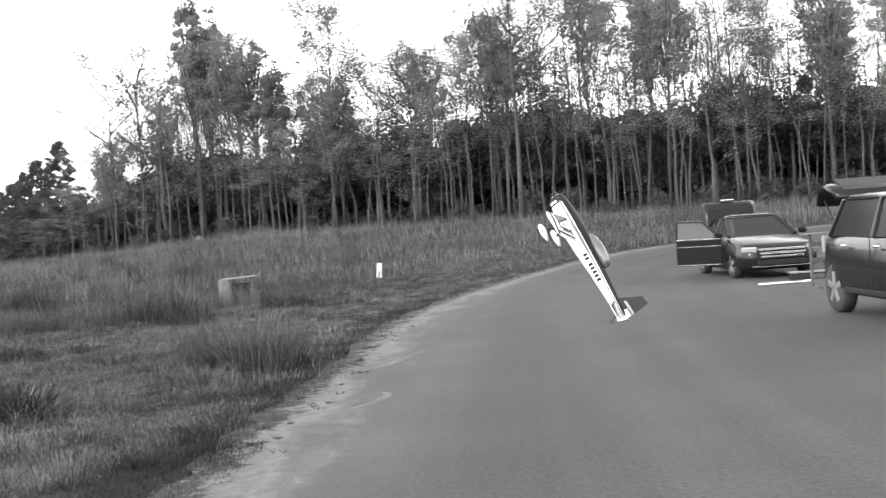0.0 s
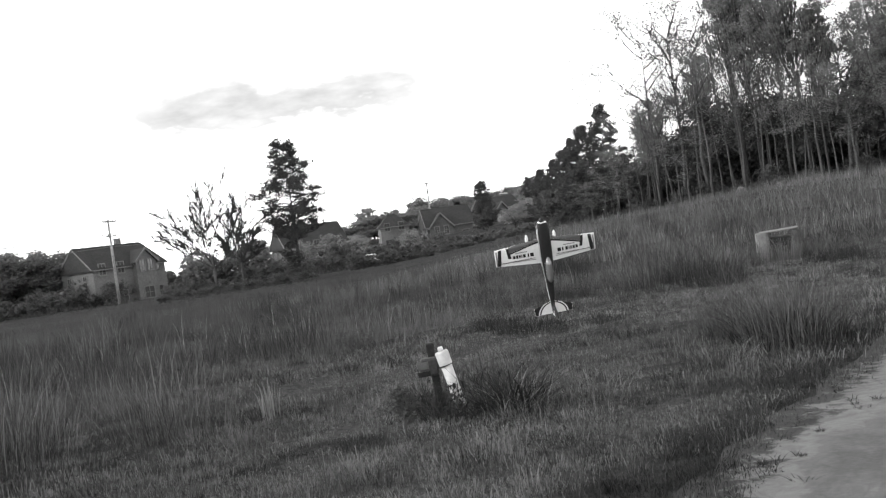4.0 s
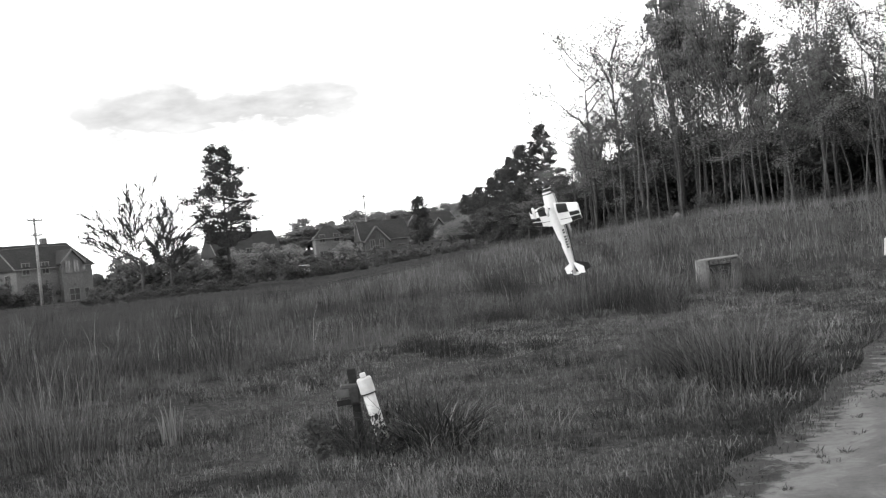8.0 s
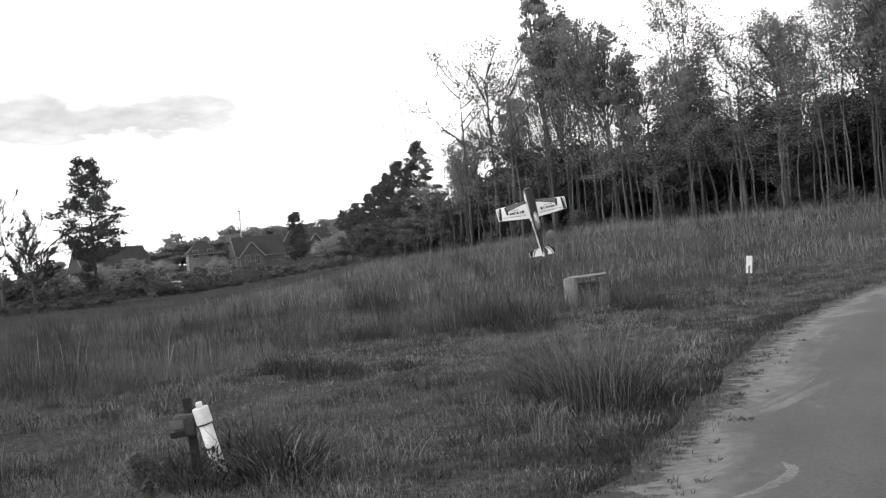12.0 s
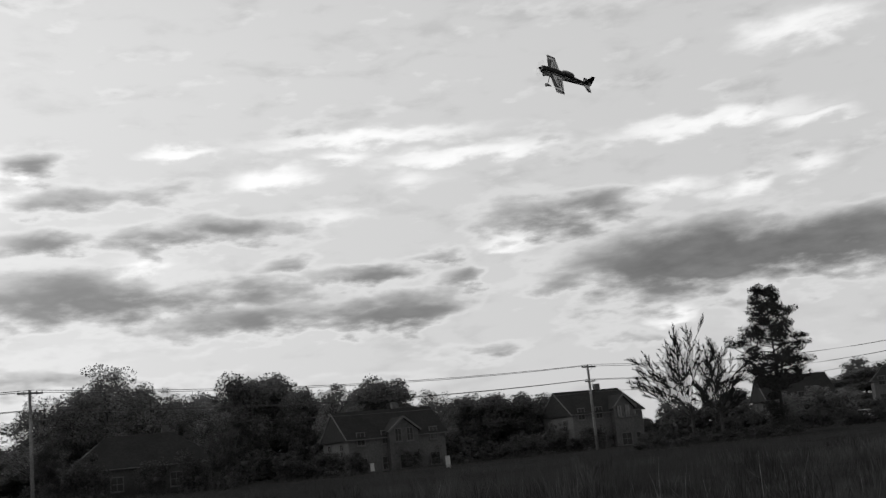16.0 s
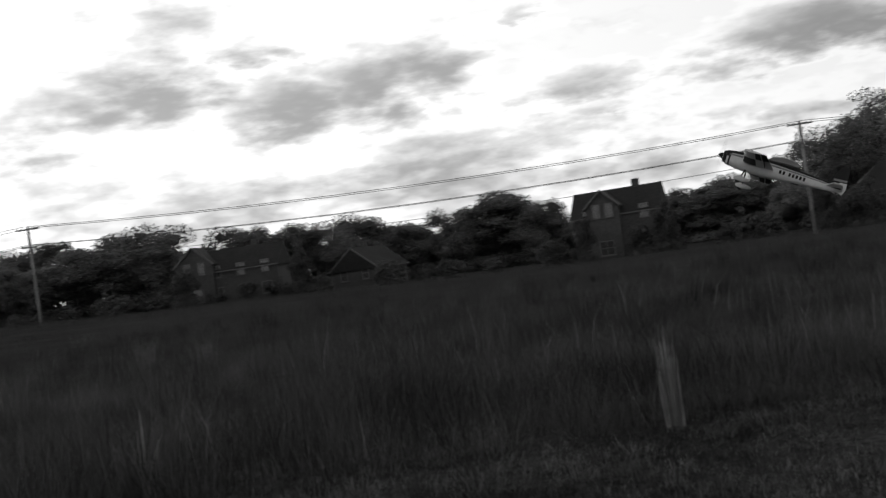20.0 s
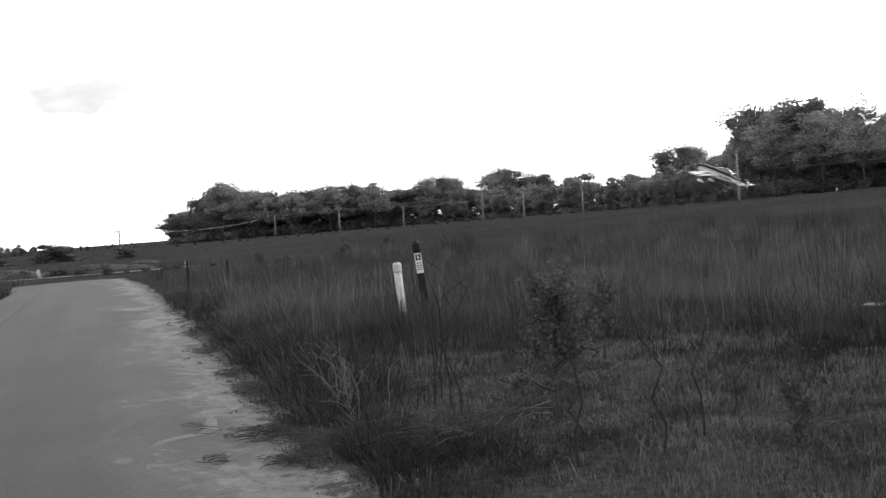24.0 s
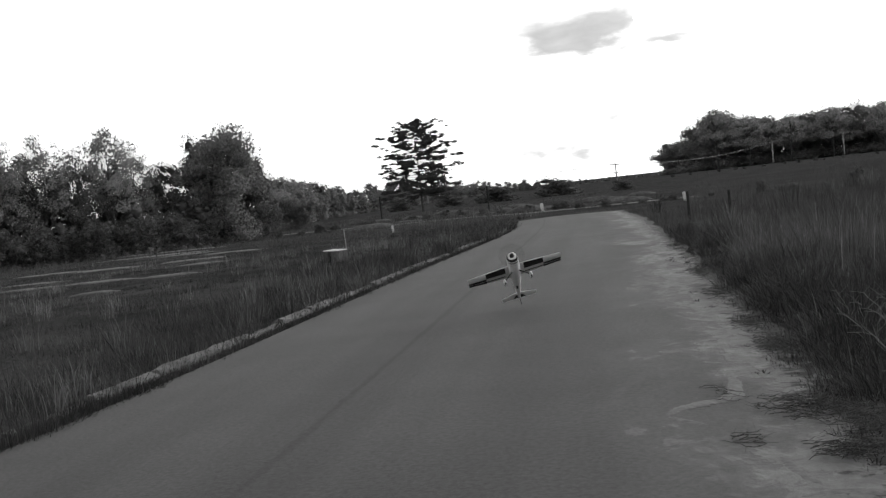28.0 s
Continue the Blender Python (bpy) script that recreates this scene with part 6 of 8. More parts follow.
def build_posts():
    ob = thing("marker_post", "leaning white plastic pipe post with a screw cap", "post", lean_to(-5.0, 11.2, -0.05, -5.13, 11.13, 0.62))
    part("pipe", Geo().tube([(0, 0, 0), (0, 0, 0.3), (0, 0, 0.58)], [0.054, 0.054, 0.054], 18), M_PVC, ob, smooth=True)
    cap = part("cap", Geo().tube([(0, 0, 0.53), (0, 0, 0.535), (0, 0, 0.655), (0, 0, 0.668)], [0.056, 0.066, 0.066, 0.058], 18), M_PVC, ob)
    part("cap_nut", Geo().box(-0.005, 0, 0.69, 0.062, 0.05, 0.04, bevel=0.006), M_PVC, cap)
    part("seam_ring", Geo().tube([(0, 0, 0.524), (0, 0, 0.531)], [0.0672, 0.0672], 18), M_BLACK, ob)
    st = thing("meter_stake", "weathered dark timber stake with a small metal box", "stake", pose(-5.27, 11.25, 0, 3, -3, 30))
    part("stake", Geo().box(0, 0, 0.28, 0.075, 0.06, 0.80, bevel=0.008), M_STAKE, st)
    bx = part("meter_box", Geo().box(-0.07, -0.09, 0.47, 0.17, 0.13, 0.17, pose(0, 0, 0, 0, 4, 0), 0.018), M_RUBBER, st)
    part("box_plate", Geo().box(-0.10, -0.157, 0.50, 0.11, 0.008, 0.07, bevel=0.002), M_DULL, bx)
    part("box_opening", Geo().box(-0.10, -0.158, 0.42, 0.12, 0.01, 0.05, bevel=0.002), M_BLACK, bx)

    # white pipe and slim utility marker farther along
    p = thing("marker_post", "white plastic pipe post standing in tall grass", "post", lean_to(-3.92, -12.63, 0.0, -3.87, -12.64, 1.07))
    part("pipe", Geo().tube([(0, 0, -0.1), (0, 0, 0.5), (0, 0, 0.98)], [0.055, 0.055, 0.055], 16), M_PVC, p, smooth=True)
    part("cap", Geo().tube([(0, 0, 0.95), (0, 0, 1.05), (0, 0, 1.08)], [0.062, 0.062, 0.045], 16), M_PVC, p)
    part("seam_ring", Geo().tube([(0, 0, 0.945), (0, 0, 0.95)], [0.0635, 0.0635], 16), M_BLACK, p)
    u = thing("utility_marker", "slim dark utility marker post with a white warning label", "marker post", pose(-4.22, -12.36, 0, 0, 5, -16))
    part("blade", Geo().box(0, 0, 0.6, 0.10, 0.025, 1.3, bevel=0.008), M_DARK, u)
    part("cap", Geo().loft([[(r * math.cos(t), r * math.sin(t), z) for t in [2 * math.pi * j / 10 for j in range(10)]] for z, r in ((1.22, 0.05), (1.25, 0.065), (1.33, 0.06), (1.37, 0.03))]), M_BLACK, u, fix=True)
    lab = part("label", Geo().box(0, 0.0145, 1.06, 0.096, 0.004, 0.28), M_WHITE, u, "white sticker with a black symbol")
    part("symbol", Geo().box(0, 0.018, 1.14, 0.07, 0.003, 0.08), M_BLACK, lab)
    part("symbol", Geo().box(0, 0.0205, 1.14, 0.022, 0.003, 0.05), M_WHITE, lab)
    for k in range(4):
        part("text_bar", Geo().box(0, 0.018, 1.06 - 0.03 * k, 0.07, 0.003, 0.011), M_BLACK, lab)
    rod = thing("marker_rod", "thin grey rod standing beside a drain", "rod", pose(8.85, -31.6, float(height(8.9, -31.6)), 2, 2, 0))
    part("shaft", Geo().tube([(0, 0, -0.1), (0, 0, 0.95)], [0.018, 0.014], 6), M_POLE, rod)
    # small white stakes
    for x, y, z0, z1, w in ((-1.98, 31.97, 0.36, 0.80, 0.15), (6.87, -73.9, -0.2, 0.55, 0.22), (-2.29, -59.3, -0.1, 0.5, 0.16), (13.6, -57.6, 0.0, 0.4, 0.12)):
        s = thing("survey_stake", "short white-painted survey stake in the grass", "stake", pose(x, y, float(height(x, y)), 0, 6, 0))
        part("stake", Geo().box(0, 0, (z0 + 0.1) / 2, 0.04, 0.04, max(0.15, z0 + 0.3)), M_BRUSHWOOD, s)
        part("board", Geo().box(0, 0, (z0 + z1) / 2, w, 0.03, z1 - z0, bevel=0.01), M_PVC, s)


def build_inlet(x, y, turn, w, h, white=False):
    """Square concrete yard drain with corner piers and a slab lid."""
    z = float(height(x, y))
    ob = thing("yard_drain", "square concrete yard drain with a cracked slab lid", "storm drain", pose(x, y, z, 0, 0, turn), "yard drains")
    rng = np.random.default_rng(int(abs(x * 10)))
    for sx in (-1, 1):
        for sy in (-1, 1):
            wide = 0.34 if sx < 0 else 0.2
            rings = []
            for k in range(5):
                zz = -0.15 + (h - 0.02 + 0.15) * k / 4
                rings.append([(sx * (w / 2 - wide / 2) + (wide / 2) * (1 + 0.06 * rng.normal()) * math.copysign(abs(math.cos(t)) ** 0.6, math.cos(t)), sy * (w / 2 - wide / 2) + (wide / 2) * math.copysign(abs(math.sin(t)) ** 0.6, math.sin(t)), zz) for t in [2 * math.pi * j / 10 for j in range(10)]])
            # left piers light, the others darker: side light painted as two concretes
            part("pier", Geo().loft(rings), M_CONCRETE if sx < 0 and not white else M_DULL, ob, fix=True)
    part("lid", Geo().box(0.06 * w, 0, h + 0.005, w * 0.9, w * 0.98, 0.03, pose(0, 0, 0, 0, -2.5, 0), bevel=0.012), M_PVC if white else M_CONCRETE, ob)
    # solid black block added for the shade in the hollow under the lid
    part("shaft_wall", Geo().box(0, 0, h / 2 - 0.1, w * 0.84, w * 0.84, h - 0.1), M_BLACK, ob)


def build_rocks():
    for i, (x, y, r, z) in enumerate(((-15.5, 69.3, 0.30, 0.25), (-18.5, 71.5, 0.16, 0.2), (-13.0, 68.2, 0.15, 0.2), (-11.2, 67.5, 0.15, 0.2))):
        rng = np.random.default_rng(700 + i)
        g = Geo()
        rings = []
        for k in range(9):
            ph = -math.pi / 2 + math.pi * (k + 0.02) / 8.04
            rings.append([(r * math.cos(ph) * math.cos(t) * (1 + 0.08 * rng.normal()), r * math.cos(ph) * math.sin(t) * (1 + 0.08 * rng.normal()), r * 0.9 * math.sin(ph) * (1 + 0.05 * rng.normal())) for t in [2 * math.pi * j / 12 for j in range(12)]])
        ob = new("boulder", g.loft(rings).mesh("boulder", M_CONCRETE, True, True))
        ob.matrix_basis = pose(x, y, float(height(x, y)) + z, 0, 0, 40 * i)
        tagged(ob, "pale rounded boulder lying at the edge of grass", "boulder")


def wheel(parent, x, y, r, side):
    tyre = part("wheel", Geo().loft([[(x + side * a, y + b * r * math.cos(t), r + b * r * math.sin(t)) for t in [2 * math.pi * j / 24 for j in range(24)]] for a, b in ((-0.10, 0.70), (-0.10, 0.96), (-0.06, 1.0), (0.06, 1.0), (0.10, 0.95), (0.10, 0.68))]), M_RUBBER, parent, smooth=True, fix=True)
    rim = Geo().tube([(x + side * 0.05, y, r), (x + side * 0.085, y, r)], [r * 0.68, r * 0.68], 24)
    rim_ob = part("rim", rim, M_ALLOY, tyre)
    sp = Geo()
    for k in range(5):
        a = 2 * math.pi * k / 5
        m = Matrix.Translation((x + side * 0.10, y, r)) @ Matrix.Rotation(a, 4, "X")
        sp.box(0, 0, r * 0.34, 0.03, 0.09, r * 0.62, m, 0.01)
    part("spokes", sp, M_ALLOY, tyre)


def car_body(parent, st, mat):
    """Shell lofted over stations: y, half width, bottom, top."""
    rings = []
    for y, w, lo, hi in st:
        r = []
        for c, z in ((-0.86, lo), (-1.0, lo + 0.10), (-1.0, lo + (hi - lo) * 0.55), (-0.95, hi - 0.06), (-0.82, hi), (0.82, hi), (0.95, hi - 0.06), (1.0, lo + (hi - lo) * 0.55), (1.0, lo + 0.10), (0.86, lo)):
            r.append((c * w, y, z))
        rings.append(r)
    return part("body", Geo().loft(rings), mat, parent, smooth=True, fix=True)


def cabin(parent, base, top, zb, zt, mat_glass, mat_roof):
    """Greenhouse from a belt outline (y0, y1, half width) to a roof outline."""
    def outline(y0, y1, w, z, k=0.12):
        return [(-w, y0 + k, z), (-w * 0.9, y0, z), (w * 0.9, y0, z), (w, y0 + k, z), (w, y1 - k, z), (w * 0.9, y1, z), (-w * 0.9, y1, z), (-w, y1 - k, z)]
    glass = part("window_glass", Geo().loft([outline(*base, zb), outline(*top, zt)], False), mat_glass, parent, fix=True)
    y0, y1, w = top
    part("roof", Geo().loft([outline(y0 - 0.03, y1 + 0.03, w + 0.02, zt - 0.01), outline(y0 + 0.1, y1 - 0.1, w - 0.05, zt + 0.06), outline(y0 + 0.5, y1 - 0.5, w * 0.6, zt + 0.08)]), mat_roof, parent, smooth=True, fix=True)
    for i in (0, 2, 4, 6):
        a, b = outline(*base, zb), outline(*top, zt)
        for s in (i, i + 1):
            part("pillar", Geo().tube([a[s], b[s]], [0.035, 0.03], 5), mat_roof, parent)
    for s in (-1, 1):
        ym = (base[0] + base[1]) / 2
        part("pillar", Geo().tube([(s * base[2], ym, zb), (s * top[2], ym, zt)], [0.04, 0.035], 5), mat_roof, parent)
    return glass


def build_sedan():
    ob = thing("sedan_car", "dark parked saloon with its front door and boot open", "car", pose(7.55, 26.6, float(height(7.5, 26)) + 0.05, 0, 0, 180))
    st = [(2.40, 0.66, 0.30, 0.62), (2.32, 0.80, 0.24, 0.72), (2.05, 0.89, 0.20, 0.80), (1.4, 0.915, 0.19, 0.93), (0.95, 0.915, 0.19, 0.98), (0.0, 0.915, 0.19, 0.98), (-1.2, 0.915, 0.20, 0.99), (-1.9, 0.90, 0.24, 1.0), (-2.3, 0.86, 0.30, 0.96), (-2.42, 0.74, 0.40, 0.80)]
    car_body(ob, st, M_CARPAINT)
    cabin(ob, (-1.75, 1.15, 0.80), (-1.0, 0.25, 0.60), 0.96, 1.40, M_GLASS, M_CARPAINT)
    for y in (1.45, -1.40):
        for s in (-1, 1):
            wheel(ob, s * 0.80, y, 0.33, s)
    for k in range(3):
        part("grille_bar", Geo().box(0, 2.445 - 0.004 * k, 0.67 - 0.085 * k, 1.12 - 0.08 * k, 0.05, 0.045, bevel=0.012), M_CHROME, ob)
    part("grille", Geo().box(0, 2.40, 0.585, 1.14, 0.06, 0.27, bevel=0.01), M_BLACK, ob)
    part("lower_grille", Geo().box(0, 2.40, 0.375, 1.1, 0.06, 0.12, bevel=0.01), M_BLACK, ob)
    part("bumper_strip", Geo().box(0, 2.40, 0.285, 1.35, 0.06, 0.025, bevel=0.006), M_CHROME, ob)
    for s in (-1, 1):
        lamp = part("headlight", Geo().box(0, 0, 0, 0.36, 0.12, 0.13, pose(s * 0.70, 2.31, 0.67, 0, 0, -s * 24), 0.03), M_LENS, ob)
        part("fog_light", Geo().box(s * 0.62, 2.33, 0.38, 0.14, 0.05, 0.08, bevel=0.02), M_LENS, ob)
        mir = part("mirror", Geo().box(s * 1.0, 0.85, 1.02, 0.2, 0.12, 0.14, bevel=0.04), M_CARPAINT, ob)
    # open front door on the west side
    door = part("door", Geo().box(0, -0.55, 0.62, 0.07, 1.1, 0.62, bevel=0.03), M_CARPAINT, ob, m=pose(0.93, 0.85, 0.0, 0, 0, 62))
    fr = Geo()
    fr.tube([(0, -0.02, 0.92), (0, -0.45, 1.36), (0, -1.05, 1.38), (0, -1.09, 0.93)], [0.025, 0.025, 0.025, 0.025], 5)
    part("window_frame", fr, M_CARPAINT, door)
    part("window_pane", Geo().add([(0, -0.05, 0.93), (0, -0.46, 1.34), (0, -1.03, 1.36), (0, -1.07, 0.93)], [(0, 1, 2, 3)]), M_CANOPY, door)
    part("chrome_strip", Geo().box(0.04, -0.55, 0.94, 0.02, 1.08, 0.03, bevel=0.006), M_CHROME, door)
    part("chrome_strip", Geo().box(0.04, -0.55, 0.77, 0.02, 1.04, 0.02, bevel=0.006), M_CHROME, door)
    part("chrome_strip", Geo().box(0.04, -0.55, 0.33, 0.02, 1.04, 0.02, bevel=0.006), M_CHROME, door)
    # raised boot lid
    curve = [(0.0, 0.0), (0.02, 0.25), (0.0, 0.52), (-0.07, 0.72), (-0.2, 0.84), (-0.36, 0.86)]
    lid = part("boot_lid", Geo().loft([[(c * (0.74 - 0.07 * k / 5), y + dy, z) for c, dy in ((-1, 0.0), (-0.8, 0.05), (0.8, 0.05), (1, 0.0), (0.9, -0.06), (-0.9, -0.06))] for k, (y, z) in enumerate(curve)]), M_CARPAINT, ob, smooth=True, fix=True, m=pose(0, -1.70, 1.0, 6, 0, 0))
    part("boot_lining", Geo().box(0, 0.07, 0.36, 1.2, 0.03, 0.62, bevel=0.012), M_BLACK, lid)
    part("boot_trim", Geo().box(0, -0.17, 0.89, 0.34, 0.08, 0.02, bevel=0.005), M_CHROME, lid)
    return ob


def build_suv():
    ob = thing("suv_car", "dark estate car parked with its tailgate raised", "car", pose(6.58, 14.15, 0.06, 0, 0, 181))
    st = [(2.30, 0.70, 0.34, 0.80), (2.15, 0.86, 0.30, 0.95), (1.6, 0.93, 0.28, 1.06), (1.0, 0.94, 0.27, 1.12), (0.0, 0.94, 0.27, 1.12), (-1.3, 0.94, 0.28, 1.13), (-1.9, 0.92, 0.32, 1.12), (-2.04, 0.88, 0.36, 1.08), (-2.1, 0.80, 0.42, 0.95)]
    car_body(ob, st, M_CARPAINT)
    cabin(ob, (-1.98, 1.35, 0.84), (-1.75, 0.35, 0.68), 1.10, 1.62, M_GLASS, M_CARPAINT)
    for y in (1.45, -1.55):
        for s in (-1, 1):
            wheel(ob, s * 0.83, y, 0.36, s)
    for s in (-1, 1):
        for y in (0.35, -0.75):
            part("door_handle", Geo().box(s * 0.955, y - 0.3, 0.98, 0.03, 0.2, 0.035, bevel=0.01), M_CHROME, ob)
        part("sill_strip", Geo().box(s * 0.945, 0, 0.36, 0.03, 2.2, 0.08, bevel=0.01), M_BLACK, ob)
        part("mirror", Geo().box(s * 1.05, 1.0, 1.18, 0.22, 0.14, 0.18, bevel=0.05), M_BLACK, ob)
        part("tail_light", Geo().box(s * 0.80, -2.08, 0.98, 0.16, 0.06, 0.26, bevel=0.02), M_LENS, ob)
        part("door_gap", Geo().box(s * 0.944, -0.2, 0.75, 0.008, 0.012, 0.7), M_BLACK, ob)
    curve = [(0.0, 0.0), (-0.25, 0.03), (-0.45, 0.0), (-0.62, -0.1), (-0.73, -0.26), (-0.78, -0.42)]
    gate = part("tailgate", Geo().loft([[(c * (0.70 + 0.04 * math.sin(k * 0.8)), y, z + dz) for c, dz in ((-1, -0.03), (-0.9, 0.035), (0.9, 0.035), (1, -0.03), (0.93, -0.06), (-0.93, -0.06))] for k, (y, z) in enumerate(curve)]), M_CARPAINT, ob, smooth=True, fix=True, m=pose(0, -1.88, 1.66, -24, 0, 0))
    part("tailgate_glass", Geo().box(0, -0.36, 0.02, 1.1, 0.46, 0.085, bevel=0.02), M_GLASS, gate)
    for s in (-1, 1):
        part("gas_strut", Geo().tube([(s * 0.66, -2.05, 1.25), (s * 0.66, -2.45, 1.62)], [0.012, 0.012], 6), M_BLACK, ob)
    return ob


def build_kit():
    """Flying gear on the road between the cars."""
    t = thing("model_stand", "pale folding stand for model aircraft on the road", "stand", pose(7.2, 20.6, 0.04, 0, 0, 20))
    for s in (-1, 1):
        part("upright", Geo().box(s * 0.28, 0, 0.52, 0.05, 0.05, 1.04, bevel=0.008), M_DULL, t)
        part("foot", Geo().box(s * 0.28, 0, 0.03, 0.07, 0.5, 0.05, bevel=0.01), M_DULL, t)
    for z in (0.25, 0.55, 0.85):
        part("rail", Geo().box(0, 0, z, 0.54, 0.03, 0.09, bevel=0.008), M_DULL, t)
    part("top_board", Geo().box(0, 0, 1.05, 0.75, 0.35, 0.03, bevel=0.006), M_CONCRETE, t)
    w = thing("model_wing", "white model aircraft wing lying on the asphalt", "model wing", pose(7.0, 22.3, 0.08, 0, 0, 8))
    part("panel", Geo().loft([[(x, y, z) for y, z in ((-0.14, 0.0), (0.0, 0.025), (0.12, 0.012), (0.14, 0), (0.0, -0.012))] for x in (-0.55, 0, 0.55)]), M_WHITE, w, fix=True)
    part("film", Geo().box(0.2, 0, 0.024, 0.3, 0.12, 0.006), M_DARK, w)
    part("support", Geo().box(0, 0.0, -0.02, 0.4, 0.1, 0.05), M_BLACK, w)
    c = thing("gear_case", "low grey case lying on the asphalt", "case", pose(7.9, 23.4, 0.05, 0, 0, -10))
    part("body", Geo().box(0, 0, 0.07, 0.9, 0.4, 0.14, bevel=0.02), M_DARK, c)
    part("lid", Geo().box(0, 0, 0.155, 0.92, 0.42, 0.03, bevel=0.01), M_GREYFILM, c)


def build_far_things():
    # white car and signs before the houses
    x, y = -80.9, 129.6
    ob = thing("white_car", "small white car parked before the houses", "car", pose(x, y, float(height(x, y)), 0, 0, 15))
    car_body(ob, [(2.1, 0.7, 0.3, 0.7), (1.9, 0.85, 0.22, 0.85), (0.8, 0.88, 0.2, 0.95), (-1.2, 0.88, 0.2, 0.95), (-2.0, 0.8, 0.25, 0.85)], M_WHITE)
    cabin(ob, (-1.5, 1.1, 0.78), (-0.9, 0.3, 0.6), 0.93, 1.4, M_GLASS, M_WHITE)
    for yy in (1.3, -1.3):
        for s in (-1, 1):
            wheel(ob, s * 0.78, yy, 0.31, s)
    for x, y, z, w, h in ((-108.8, 72.9, 0.9, 0.45, 0.9), (-105.4, 81.3, 0.6, 0.55, 1.5), (-69.2, -95.8, 0.6, 1.0, 0.35)):
        s = thing("yard_sign", "plain white sign board on a stake", "sign", pose(x, y, float(height(x, y)), 0, 0, 60))
        part("board", Geo().box(0, 0, z, w, 0.04, h, bevel=0.01), M_PVC, s)
        part("stake", Geo().box(0, 0.04, z / 2, 0.06, 0.04, z + 0.2), M_BRUSHWOOD, s)
    # rough ground beyond the end of the road
    rng = np.random.default_rng(44)
    for i in range(18):
        az, d = rng.uniform(179, 196), rng.uniform(74, 120)
        x, y = polar(az, d)
        g = Geo()
        L_, W_, H_ = rng.uniform(0.8, 2.4), rng.uniform(0.6, 1.2), rng.uniform(0.15, 0.55)
        rings = [[(L_ * math.cos(t) * k * (1 + 0.1 * rng.normal()), W_ * math.sin(t) * k * (1 + 0.1 * rng.normal()), H_ * z) for t in [2 * math.pi * j / 14 for j in range(14)]] for k, z in ((1, -0.1), (0.8, 0.4), (0.5, 0.8), (0.2, 1.0))]
        ob = new("dirt_mound", g.loft(rings).mesh("dirt_mound", M_SPOIL, True, True))
        ob.matrix_basis = pose(x, y, float(height(x, y)), 0, 0, rng.uniform(-20, 20) - 10)
        tagged(ob, "low mound of weedy spoil beyond the road", "mound", "spoil mounds")
    # pale track crossing beyond the end of the road
    g = Geo()
    line = spline([(-3, -66.5), (0.3, -68), (7, -70), (12, -77), (19.4, -82.5), (32, -91), (60, -104)], 10)
    for i, p in enumerate(line):
        w = 1.0 + 0.5 * rng.uniform()
        g.v += [(p.x + w * 0.3, p.y - w, float(height(p.x, p.y)) + 0.05), (p.x - w * 0.3, p.y + w, float(height(p.x, p.y)) + 0.05)]
    g.f = [(2 * i, 2 * i + 1, 2 * i + 3, 2 * i + 2) for i in range(len(line) - 1)]
    tagged(new("dirt_track", g.mesh("dirt_track", M_SAND, True)), "pale sandy track crossing the waste ground", "track", kind="structure")
    for x, y, rx, ry in ((24.5, -45.5, 2.2, 1.0), (18.2, -33.4, 1.6, 0.7), (20.6, -33.0, 1.5, 0.6), (20.5, -46.2, 2.0, 1.1), (30, -62, 4.0, 1.8), (21.5, -53, 2.4, 1.2), (15.4, -33, 1.2, 0.5), (14.8, -27, 0.9, 0.35), (33, -70, 5.0, 2.0), (26, -58, 2.6, 1.2), (28, -47, 2.6, 0.9), (23, -37, 1.6, 0.6), (17.5, -40.5, 1.3, 0.6)):
        g, wob = Geo(), rng.uniform(0.55, 1.3, 24)
        rings = []
        for k in (0.0, 0.5, 1.0):
            ring = []
            for j in range(24):
                t = 2 * math.pi * j / 24
                px, py = x + rx * wob[j] * k * math.cos(t), y + ry * wob[j] * k * math.sin(t)
                ring.append((px, py, float(height(px, py)) + (0.05 if k < 1 else -0.02)))
            rings.append(ring)
        tagged(new("bare_patch", g.loft(rings, True).mesh("bare_patch", M_SAND, True)), "bare sandy patch in thin grass", "ground", kind="structure")
    # short dark posts on the waste ground
    for x, y, h in ((27.8, -111.8, 2.6), (14.3, -99.0, 2.4), (-1.5, -30.5, 1.0), (-3.0, -36, 0.8)):
        s = thing("fence_post", "short dark wooden post on waste ground", "post", pose(x, y, float(height(x, y))))
        part("shaft", Geo().tube([(0, 0, -0.2), (0, 0, h)], [0.05 if y > -50 else 0.09, 0.04 if y > -50 else 0.08], 8), M_STAKE, s)


M_SPOIL = surface("weathered_spoil", 0.055, 0.95, 6, 0.5, 0.8, 0.4, 0.8, spec=0.1)
# darker copy of the concrete for shaded piers; also plain dull grey gear
M_DULL = surface("dull_grey_and_shaded_concrete", 0.06, 0.9, 14, 0.3, 1.2, 0.3, 0.4)
M_PVC = surface("dirty_white_plastic", 0.42, 0.55, 14, 0.16, 0, 0.22, 0.15)
M_STAKE = surface("rotten_timber", 0.022, 0.95, 14, 0.4, 0, 0.3, 0.5, spec=0.1)
M_BRUSHWOOD = surface("dark_timber", 0.06, 0.9, 14, 0.35, 0, 0.3, 0.4)
M_ALLOY = surface("alloy_rim", 0.2, 0.4, 20, 0.1, 0, 0.1, 0.0, metal=0.6)
build_posts()
build_inlet(-5.70, 29.9, 11, 1.06, 0.72)
build_inlet(9.1, -31.2, -17, 0.58, 0.34, True)
